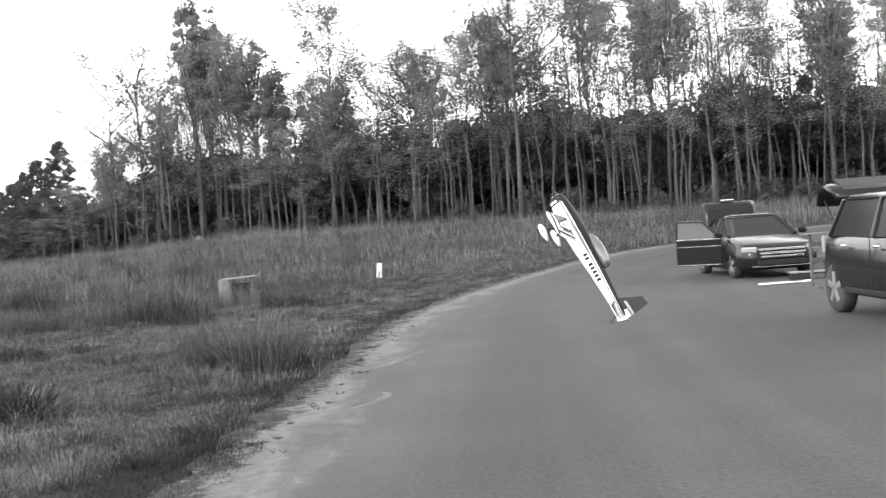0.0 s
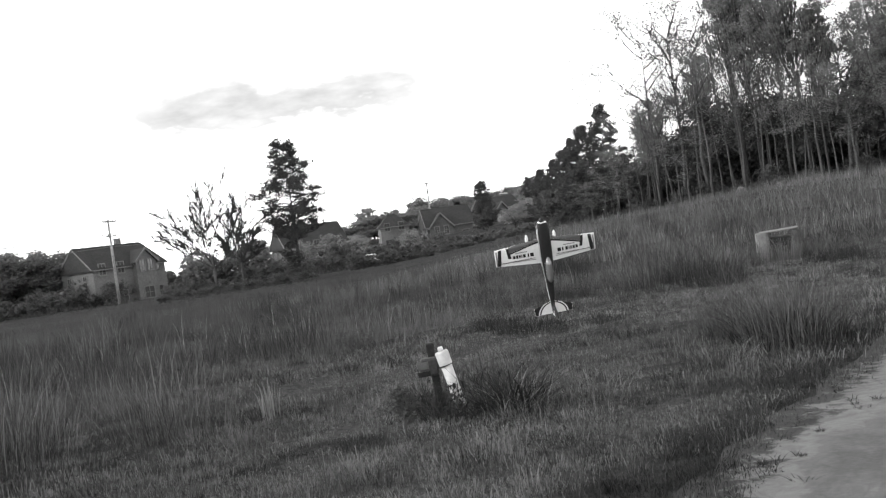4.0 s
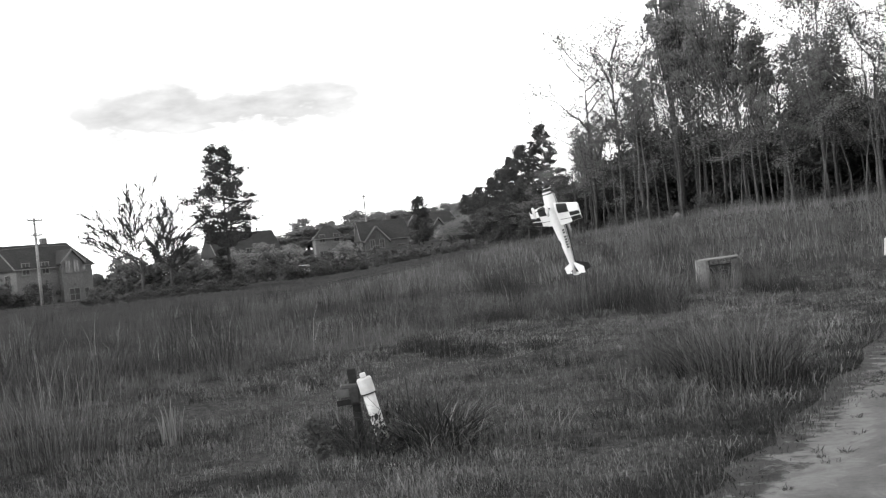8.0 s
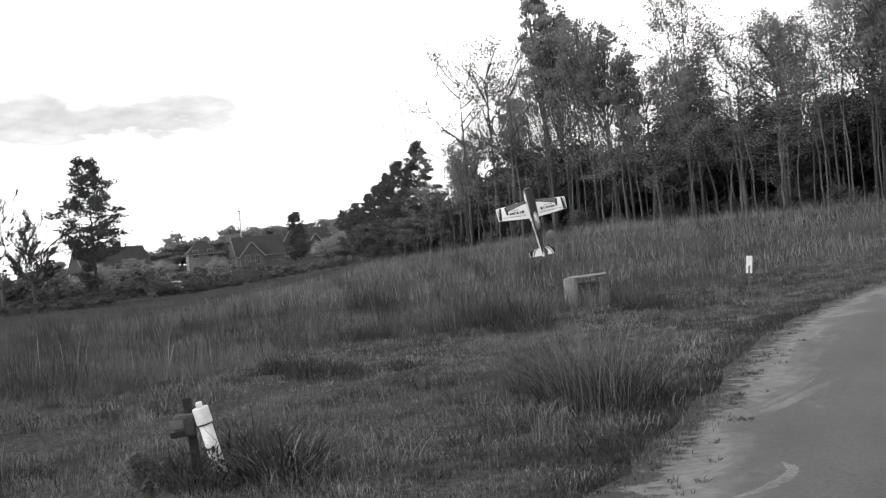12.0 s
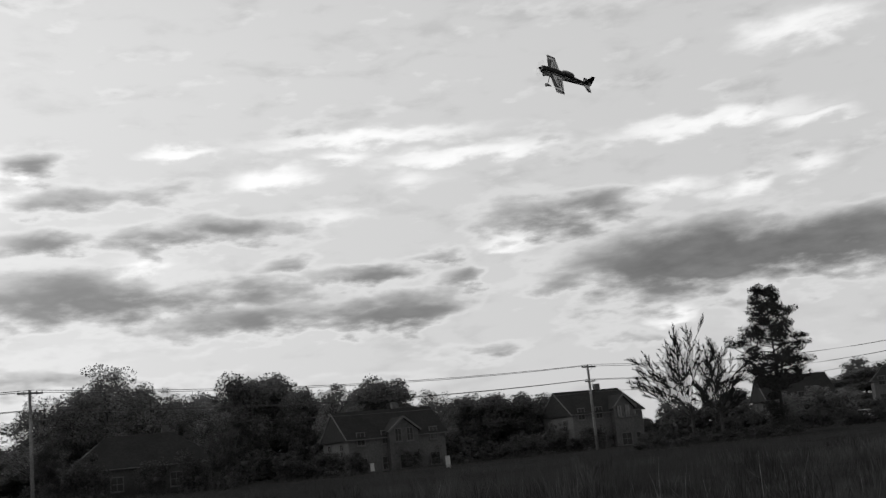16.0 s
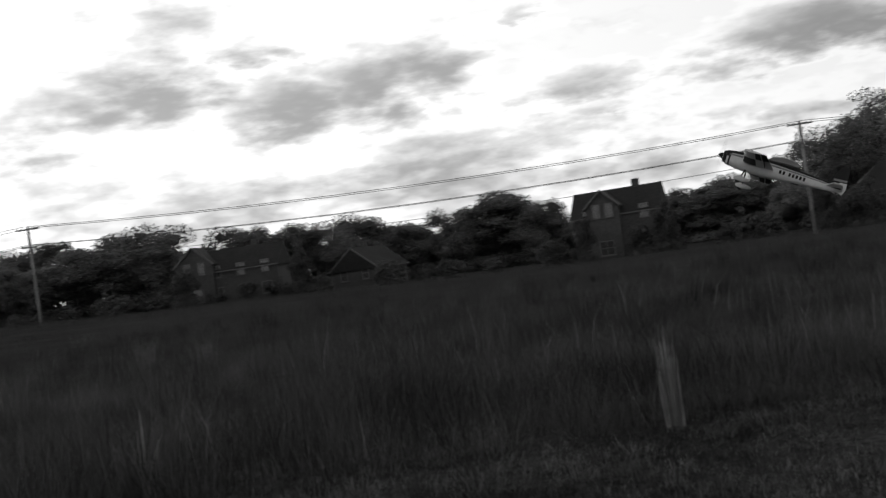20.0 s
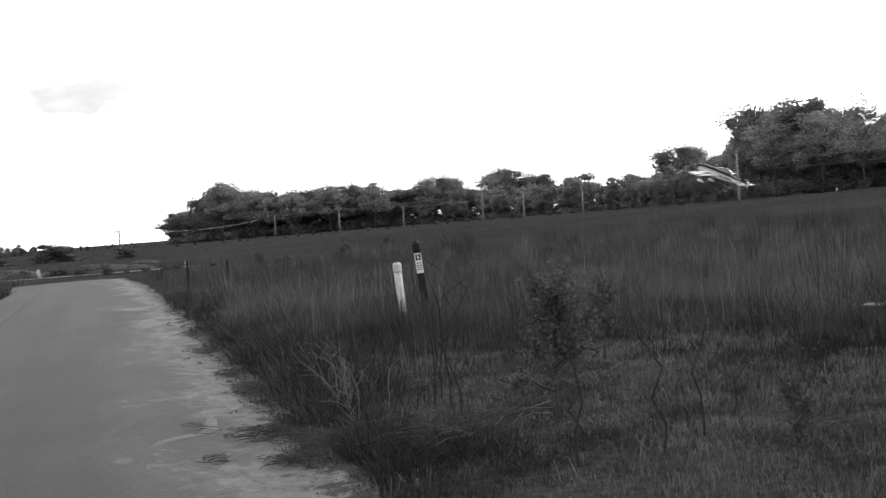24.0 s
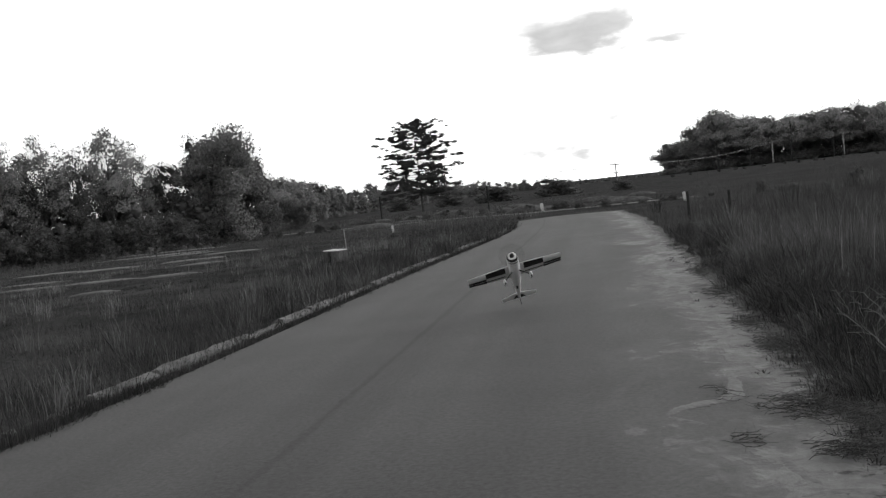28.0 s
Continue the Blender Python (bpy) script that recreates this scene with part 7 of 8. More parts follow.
build_inlet(-8.45, -8.1, 35, 0.12, 0.35, True)
build_rocks()
build_sedan()
build_suv()
build_kit()
build_far_things()


# grass and weeds
def blade_mesh(rng, name, x, y, h, w, lean, material, bent=True, z0=None, la=None):
    """Many loose blades: x, y places, heights, widths and lean as arrays."""
    n = len(x)
    z = height(x, y) - 0.01 if z0 is None else z0
    th = rng.uniform(0, 2 * math.pi, n)
    la = rng.uniform(0, 2 * math.pi, n) if la is None else la
    wx, wy = np.cos(th) * w / 2, np.sin(th) * w / 2
    lx, ly = np.cos(la) * lean * h, np.sin(la) * lean * h
    base = np.stack([x, y, z], 1)
    side = np.stack([wx, wy, np.zeros(n)], 1)
    tip = base + np.stack([lx, ly, h * np.sqrt(np.maximum(0.01, 1 - lean ** 2)) * (1 - 0.5 * lean * (h < 0.3))], 1)
    if bent:
        mid = base + np.stack([lx * 0.35, ly * 0.35, h * 0.58], 1)
        V = np.stack([base - side, base + side, mid + side * 0.75, mid - side * 0.75, tip], 1).reshape(-1, 3)
        o = np.arange(n)[:, None] * 5
        me = sheet(name, V, o + [[0, 1, 2, 3]], material, o + [[3, 2, 4]])
    else:
        V = np.stack([base - side, base + side, tip], 1).reshape(-1, 3)
        o = np.arange(n)[:, None] * 3
        me = sheet(name, V, np.zeros((0, 4), int), material, o + [[0, 1, 2]])
    return me


def stuff(name, me, label):
    return tagged(new(name, me), label, "grass", kind="stuff")


BOUND_Y = [-60, -13, -11, -9, -6, -2, 0, 4, 8, 12, 15.4, 18, 22, 24, 28, 34, 45, 80]
BOUND_X = [0.4, -2.0, -5.0, -7.6, -7.5, -7.8, -9.8, -10.4, -9.9, -10.2, -10.8, -9.7, -9.4, -8.0, -5.6, -2.6, 3.2, 30]


def tall_x(y):
    """West of this the grass stands tall."""
    return np.interp(y, BOUND_Y, BOUND_X)


def patchy(x, y, scale, seed):
    """Smooth random field in 0..1, for clumps."""
    rng = np.random.default_rng(seed)
    f = np.zeros(len(x))
    for k in range(7):
        a, p = rng.uniform(0, 2 * math.pi), rng.uniform(0, 6.28)
        q = scale * rng.uniform(0.5, 2.2)
        f += np.sin((x * math.cos(a) + y * math.sin(a)) * q + p)
    return 1 / (1 + np.exp(-f * 0.9))


def scatter(rng, n, box, keep):
    x0, x1, y0, y1 = box
    xs, ys, got = [], [], 0
    while got < n:
        x, y = rng.uniform(x0, x1, n), rng.uniform(y0, y1, n)
        m = keep(x, y)
        xs.append(x[m]), ys.append(y[m])
        got += int(m.sum())
    return np.concatenate(xs)[:n], np.concatenate(ys)[:n]


def tufts(rng, name, label, x, y, h, per, spread, width, lean, material, bent=True):
    """Grass in tufts: blades lean out from the heart of each tuft."""
    n = len(x) * per
    r = np.repeat(spread, per) if np.ndim(spread) else spread
    ox, oy = rng.normal(0, 1, n) * r, rng.normal(0, 1, n) * r
    bx, by = np.repeat(x, per) + ox, np.repeat(y, per) + oy
    la = np.arctan2(oy, ox) + rng.normal(0, 0.7, n)
    le = np.clip(np.repeat(rng.uniform(0.5, 1.3, len(x)), per) * lean * np.abs(rng.normal(0.8, 0.5, n)), 0.02, 0.95)
    hh = np.repeat(h, per) * rng.uniform(0.45, 1.15, n)
    ww = np.repeat(width, per) * rng.uniform(0.6, 1.4, n)
    ok = ~on_road(bx, by, -0.2)
    return stuff(name, blade_mesh(rng, name, bx[ok], by[ok], hh[ok], ww[ok], le[ok], material, bent, la=la[ok]), label)


def build_grass():
    rng = np.random.default_rng(21)

    # rough mown verge west of the road
    def verge(x, y):
        d = np.hypot(x + 0.6, y - 2)
        edge = west_x(y) + 0.24 - 0.46 * patchy(x, y, 2.4, 4)
        return (x > tall_x(y) - 1.2) & (x < edge) & (np.hypot((x + 4.65) / 0.75, (y - 11.4) / 0.5) > rng.uniform(0.7, 1.1, len(x))) & (rng.uniform(0, 1, len(x)) < np.clip(8.0 / np.maximum(d, 3), 0, 1))
    x, y = scatter(rng, 38000, (-12.5, 6, -14, 46), verge)
    f, g = patchy(x, y, 1.8, 5), patchy(x, y, 6.0, 6)
    d = np.hypot(x + 0.6, y - 2)
    band = np.exp(-((x - west_x(y) + 0.42) / 0.40) ** 2) * (0.55 + 0.6 * patchy(x, y, 1.2, 41))
    h = (0.045 + 0.035 * f + 0.05 * g * g + 0.01 * band) * rng.uniform(0.6, 1.4, len(x))
    w = 0.0024 + 0.0003 * d
    tone = patchy(x, y, 1.3, 17) * 0.35 + 0.65 * patchy(x, y, 4.2, 27) - 0.85 * band - 0.24 * smooth01(-4.5, -7.5, x) * smooth01(14, 10, y) - 0.2 * smooth01(-0.5, -4.5, y)
    k = tone + rng.normal(0, 0.22, len(x))
    for sel, mat, nm, lab, le in ((k < 0.2, M_BRUSH, "dark_verge_weeds", "low dark green weeds in the verge", 0.95), ((k >= 0.2) & (k < 0.79), M_GRASS, "verge_grass", "short rough grass with dry tufts on the road verge", 0.75), (k >= 0.79, M_STRAWMID, "dry_verge_grass", "bleached dead tufts among the short grass", 0.9)):
        near = sel & (d < 13)
        tufts(rng, nm, lab, x[near], y[near], h[near], 16, 0.06, w[near] * 0.9, le, mat)
        sel = sel & (d >= 13)
        tufts(rng, nm, lab, x[sel], y[sel], h[sel], 14, 0.06, w[sel], le, mat, False)

    # rough tussocks that stand up from the verge
    x, y = scatter(rng, 1500, (-12.5, 4, -12, 34), lambda x, y: verge(x, y) & (x < west_x(y) - 0.3) & (rng.uniform(0, 1, len(x)) < patchy(x, y, 1.6, 81) ** 1.5))
    d, k = np.hypot(x + 0.6, y - 2), rng.uniform(0, 1, len(x))
    for lo, hi, mat, lab in ((0, 0.4, M_BRUSH, "dark rough tussocks in the verge"), (0.4, 0.8, M_GRASS, "rough grass tussocks in the verge"), (0.8, 1, M_STRAWMID, "bleached tussocks in the verge")):
        m = (k >= lo) & (k < hi)
        n = int(m.sum())
        tufts(rng, "verge_tussocks", lab, x[m], y[m], rng.uniform(0.09, 0.24, n), 46, rng.uniform(0.06, 0.18, n), 0.0030 + 0.0003 * d[m], 0.95, mat)

    # tall dry grass, near
    def field(x, y, lo, hi):
        d = np.hypot(x + 0.6, y - 2)
        out = (x < tall_x(y) - 0.9 * (patchy(x, y, 2.5, 31) - 0.4)) & ~on_road(x, y, 0.25)
        return out & (d > lo) & (d < hi)
    x, y = scatter(rng, 24000, (-32, 6, -34, 36), lambda x, y: field(x, y, 2, 32) & (rng.uniform(0, 1, len(x)) < np.clip(11 / np.maximum(np.hypot(x, y - 2), 5), 0, 1)) & (rng.uniform(0, 1, len(x)) < 0.25 + 0.75 * patchy(x, y, 1.8, 7)))
    c = patchy(x, y, 0.6, 8) * 0.6 + patchy(x, y, 3.0, 18) * 0.4
    d = np.hypot(x + 0.6, y - 2)
    north = smooth01(3, 9, y)
    h = (0.22 + 0.72 * c) * rng.uniform(0.5, 1.25, len(x)) * np.interp(x - tall_x(y), [-2.5, 0.5], [1, 0.7]) * (1 - 0.42 * north)
    w = 0.0022 + 0.00026 * d
    k = patchy(x, y, 0.9, 19) * 0.5 + patchy(x, y, 2.2, 39) * 0.5 + rng.normal(0, 0.16, len(x))
    k = k + 0.26 * smooth01(2, -4, y) * smooth01(34, 20, d)
    k = k - 0.34 * smooth01(3, 6, y) * smooth01(16, 12, y) * smooth01(14, 9, d)
    h = h * np.where((k < 0.36) & (y > 12), 1.5, 1.0)
    for sel, mat, nm, lab in ((k < 0.36, M_BRUSH, "dead_weeds", "dark dead weeds among the tall grass"), ((k >= 0.36) & (k < 0.86), M_STRAW, "tall_grass", "tall dry broomsedge grass over the field"), (k >= 0.86, M_STRAWMID, "bleached_grass", "bleached tufts standing in the tall grass")):
        near = sel & (d < 15)
        tufts(rng, nm, lab, x[near], y[near], h[near], 16, 0.10, w[near], 0.8, mat)
        sel = sel & (d >= 15)
        tufts(rng, nm, lab, x[sel], y[sel], h[sel], 20, 0.12, w[sel], 0.75, mat, False)
    x, y = scatter(rng, 700, (-26, 4, -22, 32), lambda x, y: field(x, y, 2, 26) & (rng.uniform(0, 1, len(x)) < patchy(x, y, 1.1, 55) ** 4))
    stuff("pale_stalks", blade_mesh(rng, "pale_stalks", x, y, rng.uniform(0.4, 1.05, 700), 0.003 + 0.0003 * np.hypot(x, y - 2), np.abs(rng.normal(0, 0.35, 700)).clip(0.02, 0.7), M_STRAWPALE), "single bleached stalks over the tall grass")
    # a thin undergrowth that closes the ground under the tall grass
    x, y = scatter(rng, 60000, (-32, 6, -34, 36), lambda x, y: field(x, y, 2, 32) & (rng.uniform(0, 1, len(x)) < np.clip(12 / np.maximum(np.hypot(x, y - 2), 5), 0, 1)))
    n = len(x)
    stuff("undergrowth", blade_mesh(rng, "undergrowth", x, y, 0.10 + 0.3 * rng.uniform(0, 1, n), 0.005 + 0.0006 * np.hypot(x, y), rng.uniform(0.2, 0.9, n), M_STRAW, False), "low tangled dead growth under the tall grass")
    # farther field: coarser blades
    for lo, hi, n, box, wd in ((29, 70, 320000, (-72, 40, -72, 74), 0.008), (68, 150, 240000, (-150, 60, -150, 110), 0.018), (148, 420, 80000, (-420, 60, -420, 300), 0.08)):
        def far(x, y):
            d = np.hypot(x, y)
            woods = (y > 66) & (x > -28)
            return (x < np.where(y < -54, 70, west_x(y) - 0.2)) & (d > lo) & (d < hi) & ~woods & ~((y > 40) & (x > west_x(y) - 0.8)) & (rng.uniform(0, 1, len(x)) < np.clip(1.5 * lo / d, 0.2, 1))
        x, y = scatter(rng, n, box, far)
        c = patchy(x, y, 0.22, 9) * 0.6 + patchy(x, y, 1.2, 29) * 0.4
        low = np.where((y < -54) & (x > -4), 0.4, np.where((y < -40) & (x > 0.16 * y), 0.6, 1.0))
        low = low * np.where((x > -0.75 * y) & (y > 15), 0.55, 1.0)
        h = (0.4 + 0.4 * c) * rng.uniform(0.55, 1.05, n) * low * (0.6 if lo > 100 else 1.0)
        stuff("field_grass", blade_mesh(rng, "field_grass", x, y, h, wd * rng.uniform(0.5, 1.4, n), np.abs(rng.normal(0, 0.7, n)).clip(0.02, 0.96), M_FARGRASS, False), "tall dark dry grass far across the field")
    # grass between the bend of the road and the woods
    x, y = scatter(rng, 60000, (-30, 60, 36, 92), lambda x, y: ~on_road(x, y, 0.6) & (x < np.where(y < 57, west_x(y) - 0.5, 90)) & (np.hypot(x, y) < 84))
    h = (0.3 + 0.5 * patchy(x, y, 0.5, 12)) * rng.uniform(0.5, 1.2, len(x))
    pale = patchy(x, y, 0.6, 13) + rng.normal(0, 0.2, len(x)) > 0.5
    for sel, mat, lab in ((pale, M_STRAWMID, "pale tall dry grass before the woods"), (~pale, M_STRAW, "tall dry grass before the woods")):
        m = int(sel.sum())
        stuff("field_grass", blade_mesh(rng, "field_grass", x[sel], y[sel], h[sel], 0.026 * rng.uniform(0.6, 1.4, m), np.abs(rng.normal(0, 0.5, m)).clip(0.02, 0.9), mat, False), lab)
    # low dark weeds and litter along the sandy edge of the road
    x, y = scatter(rng, 4200, (-2.6, 1.0, -24, 26), lambda x, y: (x > west_x(y) - 0.75) & (x < west_x(y) + 0.22) & (rng.uniform(0, 1, len(x)) < smooth01(0.22, -0.25, x - west_x(y)) * (0.25 + patchy(x, y, 2.6, 95)) * np.clip(12 / np.hypot(x, y), 0.3, 1)))
    tufts(rng, "edge_weeds", "low dark weeds and litter along the sandy road edge", x, y, rng.uniform(0.02, 0.075, len(x)), 14, 0.05, 0.0035 + 0.0003 * np.hypot(x, y - 2), 1.0, M_BRUSH)
    # east of the road
    x, y = scatter(rng, 22000, (4, 40, -60, 4), lambda x, y: (x > east_x(y) + 0.10 + 0.2 * patchy(x, y, 1.5, 44)) & (np.hypot(x, y) < 62) & (rng.uniform(0, 1, len(x)) < np.clip(16 / np.hypot(x, y), 0.1, 1)) & (rng.uniform(0, 1, len(x)) < 0.5 + patchy(x, y, 0.7, 33)))
    h = (0.06 + 0.26 * patchy(x, y, 1.3, 14) * (0.35 + 0.65 * smooth01(16, 8, x))) * rng.uniform(0.4, 1.4, len(x))
    h = h + 0.20 * np.exp(-((x - east_x(y) - 0.5) / 0.5) ** 2) * patchy(x, y, 1.9, 45)
    k = patchy(x, y, 0.5, 46) * 0.4 + patchy(x, y, 2.2, 47) * 0.3 + rng.uniform(0, 0.45, len(x))
    for sel, mat, lab in ((k < 0.78, M_BRUSH, "low dark weeds beside the kerb"), ((k >= 0.78) & (k < 1.04), M_STRAW, "rough weedy grass beside the kerb"), (k >= 1.04, M_STRAWMID, "pale dry grass beside the kerb")):
        tufts(rng, "roadside_grass", lab, x[sel], y[sel], h[sel], 12, 0.12, 0.003 + 0.0003 * np.hypot(x[sel], y[sel]), 0.7, mat, False)
    x, y = scatter(rng, 6500, (4, 8, -45, 3), lambda x, y: (x > east_x(y) - 0.14 + 0.16 * patchy(x, y, 3.0, 51)) & (x < east_x(y) + 0.34) & (rng.uniform(0, 1, len(x)) < np.clip(12 / np.hypot(x, y), 0.1, 1)))
    h = rng.uniform(0.03, 0.09, len(x)) + 0.22 * smooth01(-13, -8, y) * patchy(x, y, 1.5, 52)
    tufts(rng, "gutter_weeds", "low dark weeds grown over the road edge and kerb", x, y, h, 9, 0.05, 0.004 + 0.00036 * np.hypot(x, y), 0.8, M_BRUSH, False)
    x, y = scatter(rng, 3200, (4.6, 11, -52, 2), lambda x, y: (x > east_x(y) + 0.12) & (rng.uniform(0, 1, len(x)) < smooth01(4.2, 0.6, x - east_x(y)) * (0.25 + patchy(x, y, 1.1, 91))))
    h = rng.uniform(0.14, 0.46, len(x)) * np.interp(x - east_x(y), [0.1, 0.7], [0.6, 1])
    k = rng.uniform(0, 1, len(x))
    for lo, hi, mat, lab in ((0, 0.55, M_BRUSH, "dark weeds standing behind the kerb"), (0.55, 0.94, M_STRAW, "dry grass standing behind the kerb"), (0.94, 1, M_STRAWMID, "pale dry grass standing behind the kerb")):
        m = (k >= lo) & (k < hi)
        tufts(rng, "kerb_weeds", lab, x[m], y[m], h[m], 20, 0.10, 0.004 + 0.0003 * np.hypot(x[m], y[m]), 0.6, mat, False)
    x, y = scatter(rng, 260, (4.5, 22, -44, 0), lambda x, y: (x > east_x(y) + 0.4) & (rng.uniform(0, 1, len(x)) < patchy(x, y, 0.8, 92) ** 2))
    tufts(rng, "dry_wisps", "pale wisps of tall dry grass beside the kerb", x, y, rng.uniform(0.25, 0.6, 260), 26, 0.10, np.full(260, 0.008), 0.5, M_STRAWMID)
    x, y = scatter(rng, 50000, (6, 120, -150, 10), lambda x, y: (x > np.where(y > -54, east_x(y) + 1, 6)) & (np.hypot(x, y) > 55) & (rng.uniform(0, 1, len(x)) < 0.15 + patchy(x, y, 0.25, 34)))
    h = (0.10 + 0.32 * patchy(x, y, 0.3, 15)) * rng.uniform(0.5, 1.4, len(x))
    stuff("roadside_grass", blade_mesh(rng, "roadside_grass", x, y, h, 0.04 * rng.uniform(0.7, 1.4, len(x)), np.abs(rng.normal(0, 0.35, len(x))).clip(0.05, 0.9), M_STRAW, False), "thin low grass on the far verge")


def arching_blades(rng, name, x, y, h, w, out, away, material):
    """Long blades that rise and bow over: each a tapered strip of five joints."""
    n, V = len(x), []
    th = away + math.pi / 2 + rng.normal(0, 0.5, n)
    bow = rng.uniform(0.25, 0.75, n)
    for t, k in ((0, 0.8), (0.3, 1.0), (0.6, 0.85), (0.85, 0.5), (1.0, 0.12)):
        r, z = out * t ** 1.7, h * (t - bow * 0.5 * t ** 3)
        c = np.stack([x + np.cos(away) * r, y + np.sin(away) * r, z - 0.02], 1)
        side = np.stack([np.cos(th) * w * k / 2, np.sin(th) * w * k / 2, np.zeros(n)], 1)
        V += [c - side, c + side]
    V = np.stack(V, 1).reshape(-1, 3)
    o = np.arange(n)[:, None] * 10
    return sheet(name, V, np.concatenate([o + [[2 * k, 2 * k + 1, 2 * k + 3, 2 * k + 2]] for k in range(4)]), material)


def tussock(name, label, x, y, n, r, hlo, hhi, lean, w=0.0055, mat=None, seed=1):
    rng = np.random.default_rng(seed)
    a, q = rng.uniform(0, 2 * math.pi, n), r * np.sqrt(rng.uniform(0, 1, n))
    h = 1.25 * rng.uniform(hlo, hhi, n) * (1.05 - 0.4 * (q / r) ** 2)
    away = a + rng.normal(0, 0.8, n)
    ob = new(name, arching_blades(rng, name, q * np.cos(a), q * np.sin(a), h, w * rng.uniform(0.6, 1.3, n), h * lean * rng.uniform(0.05, 1.1, n) * (0.35 + q / r), away, mat or M_STRAW))
    ob.matrix_basis = pose(x, y, float(height(x, y)))
    return tagged(ob, label, "grass")


def scatter_clumps(rng):
    """Weed and broomsedge clumps that break the evenness of the field."""
    d, az = 9 + 48 * rng.uniform(0, 1, 900) ** 1.3, np.radians(rng.uniform(5, 182, 900))
    x, y = -d * np.sin(az), d * np.cos(az) + 2.5
    ok = (x < tall_x(y) - 0.3) & ~on_road(x, y, 1.0)
    x, y, d = x[ok], y[ok], d[ok]
    k = rng.uniform(0, 1, len(x))
    for lo, hi, mat, lab in ((0, 0.5, M_BRUSH, "dark clumps of dead weeds in the field"), (0.5, 0.9, M_STRAW, "upright clumps of dry broomsedge in the field"), (0.9, 1, M_STRAWMID, "pale clumps of dry broomsedge in the field")):
        m = (k >= lo) & (k < hi)
        n = int(m.sum())
        tufts(rng, "broomsedge", lab, x[m], y[m], rng.uniform(0.45, 1.05, n), 60, rng.uniform(0.10, 0.3, n), 0.004 + 0.00022 * d[m], 0.42, mat)


def build_plants():
    rng = np.random.default_rng(31)
    T = "tall dry grass tussock arching over the verge"
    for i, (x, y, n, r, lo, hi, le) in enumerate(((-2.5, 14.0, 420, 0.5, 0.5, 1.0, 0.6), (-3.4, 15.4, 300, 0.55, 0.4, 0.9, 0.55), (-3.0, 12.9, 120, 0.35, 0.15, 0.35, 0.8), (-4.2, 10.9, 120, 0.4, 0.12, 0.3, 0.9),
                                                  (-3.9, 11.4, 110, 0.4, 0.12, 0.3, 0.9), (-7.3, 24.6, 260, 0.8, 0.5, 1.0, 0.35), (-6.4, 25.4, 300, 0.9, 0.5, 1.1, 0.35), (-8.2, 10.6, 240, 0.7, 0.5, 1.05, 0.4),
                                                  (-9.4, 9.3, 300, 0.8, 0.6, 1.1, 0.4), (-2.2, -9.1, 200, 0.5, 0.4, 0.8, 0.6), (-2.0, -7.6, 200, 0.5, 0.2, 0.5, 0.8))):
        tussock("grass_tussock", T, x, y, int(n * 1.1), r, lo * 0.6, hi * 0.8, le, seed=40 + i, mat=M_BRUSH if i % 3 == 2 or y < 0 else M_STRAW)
        # shorter, darker blades fill the lower middle of each tussock
        tussock("grass_tussock", "short dark blades in the middle of a tall grass tussock", x, y, int(n * 0.9), r * 0.85, lo * 0.35, hi * 0.5, 0.9, seed=640 + i, mat=M_BRUSH)
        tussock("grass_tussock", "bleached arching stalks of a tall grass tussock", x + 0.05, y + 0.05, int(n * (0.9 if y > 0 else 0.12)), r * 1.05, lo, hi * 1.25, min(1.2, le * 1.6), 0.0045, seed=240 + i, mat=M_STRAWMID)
    for i, (x, y, n, r, lo, hi, le, w) in enumerate(((-4.55, 11.35, 330, 0.36, 0.18, 0.5, 0.85, 0.014), (-5.3, 12.3, 160, 0.35, 0.2, 0.45, 0.75, 0.012), (-4.3, 11.0, 90, 0.22, 0.1, 0.3, 0.9, 0.012), (-4.95, 10.8, 110, 0.25, 0.12, 0.34, 0.8, 0.012), (-5.3, 11.05, 150, 0.22, 0.15, 0.36, 0.8, 0.010), (-5.5, 11.4, 130, 0.25, 0.12, 0.34, 0.8, 0.010))):
        tussock("broad_weed_clump", "dark clump of broad-bladed weeds beside a post", x, y, n, r, lo, hi, 1.9 * le, w, M_BRUSH, 70 + i)
    tussock("broad_weed_clump", "few pale arching blades in dark weeds", -4.5, 11.1, 60, 0.4, 0.15, 0.36, 1.9, 0.010, M_STRAWMID, 77)
    # vine on the white pipe
    r2 = np.random.default_rng(611)
    V, F = [], []
    for i in range(64):
        f = 0.46 * r2.uniform(0, 1) ** 1.3
        c = Vector((-5.0, 11.2, -0.05)).lerp(Vector((-5.13, 11.13, 0.62)), f + 0.04)
        a, s = r2.normal(-1.1, 0.5), r2.uniform(0.012, 0.024)
        out = Vector((math.cos(a), math.sin(a), 0))
        side = Vector((-math.sin(a), math.cos(a), r2.normal(0, 0.5))).normalized() * s
        up = Vector((r2.normal(0, 0.2), r2.normal(0, 0.2), 1)) * s * 1.2
        m = c + out * (0.062 + r2.uniform(0, 0.04))
        V += [tuple(m - side * 0.8), tuple(m - up), tuple(m + side), tuple(m + up + out * 0.012)]
        F.append((4 * i, 4 * i + 1, 4 * i + 2, 4 * i + 3))
    vine = thing("climbing_vine", "dark small-leaved vine climbing a white pipe post", "vine", pose(0, 0, 0))
    part("foliage", Geo().add(V, F), M_BRUSH, vine)
    part("stem", Geo().tube([(-4.93, 11.12, 0), (-5.04, 11.08, 0.2), (-4.98, 11.10, 0.33), (-5.07, 11.06, 0.45)], [0.005, 0.004, 0.003, 0.002], 5), M_TWIG, vine)
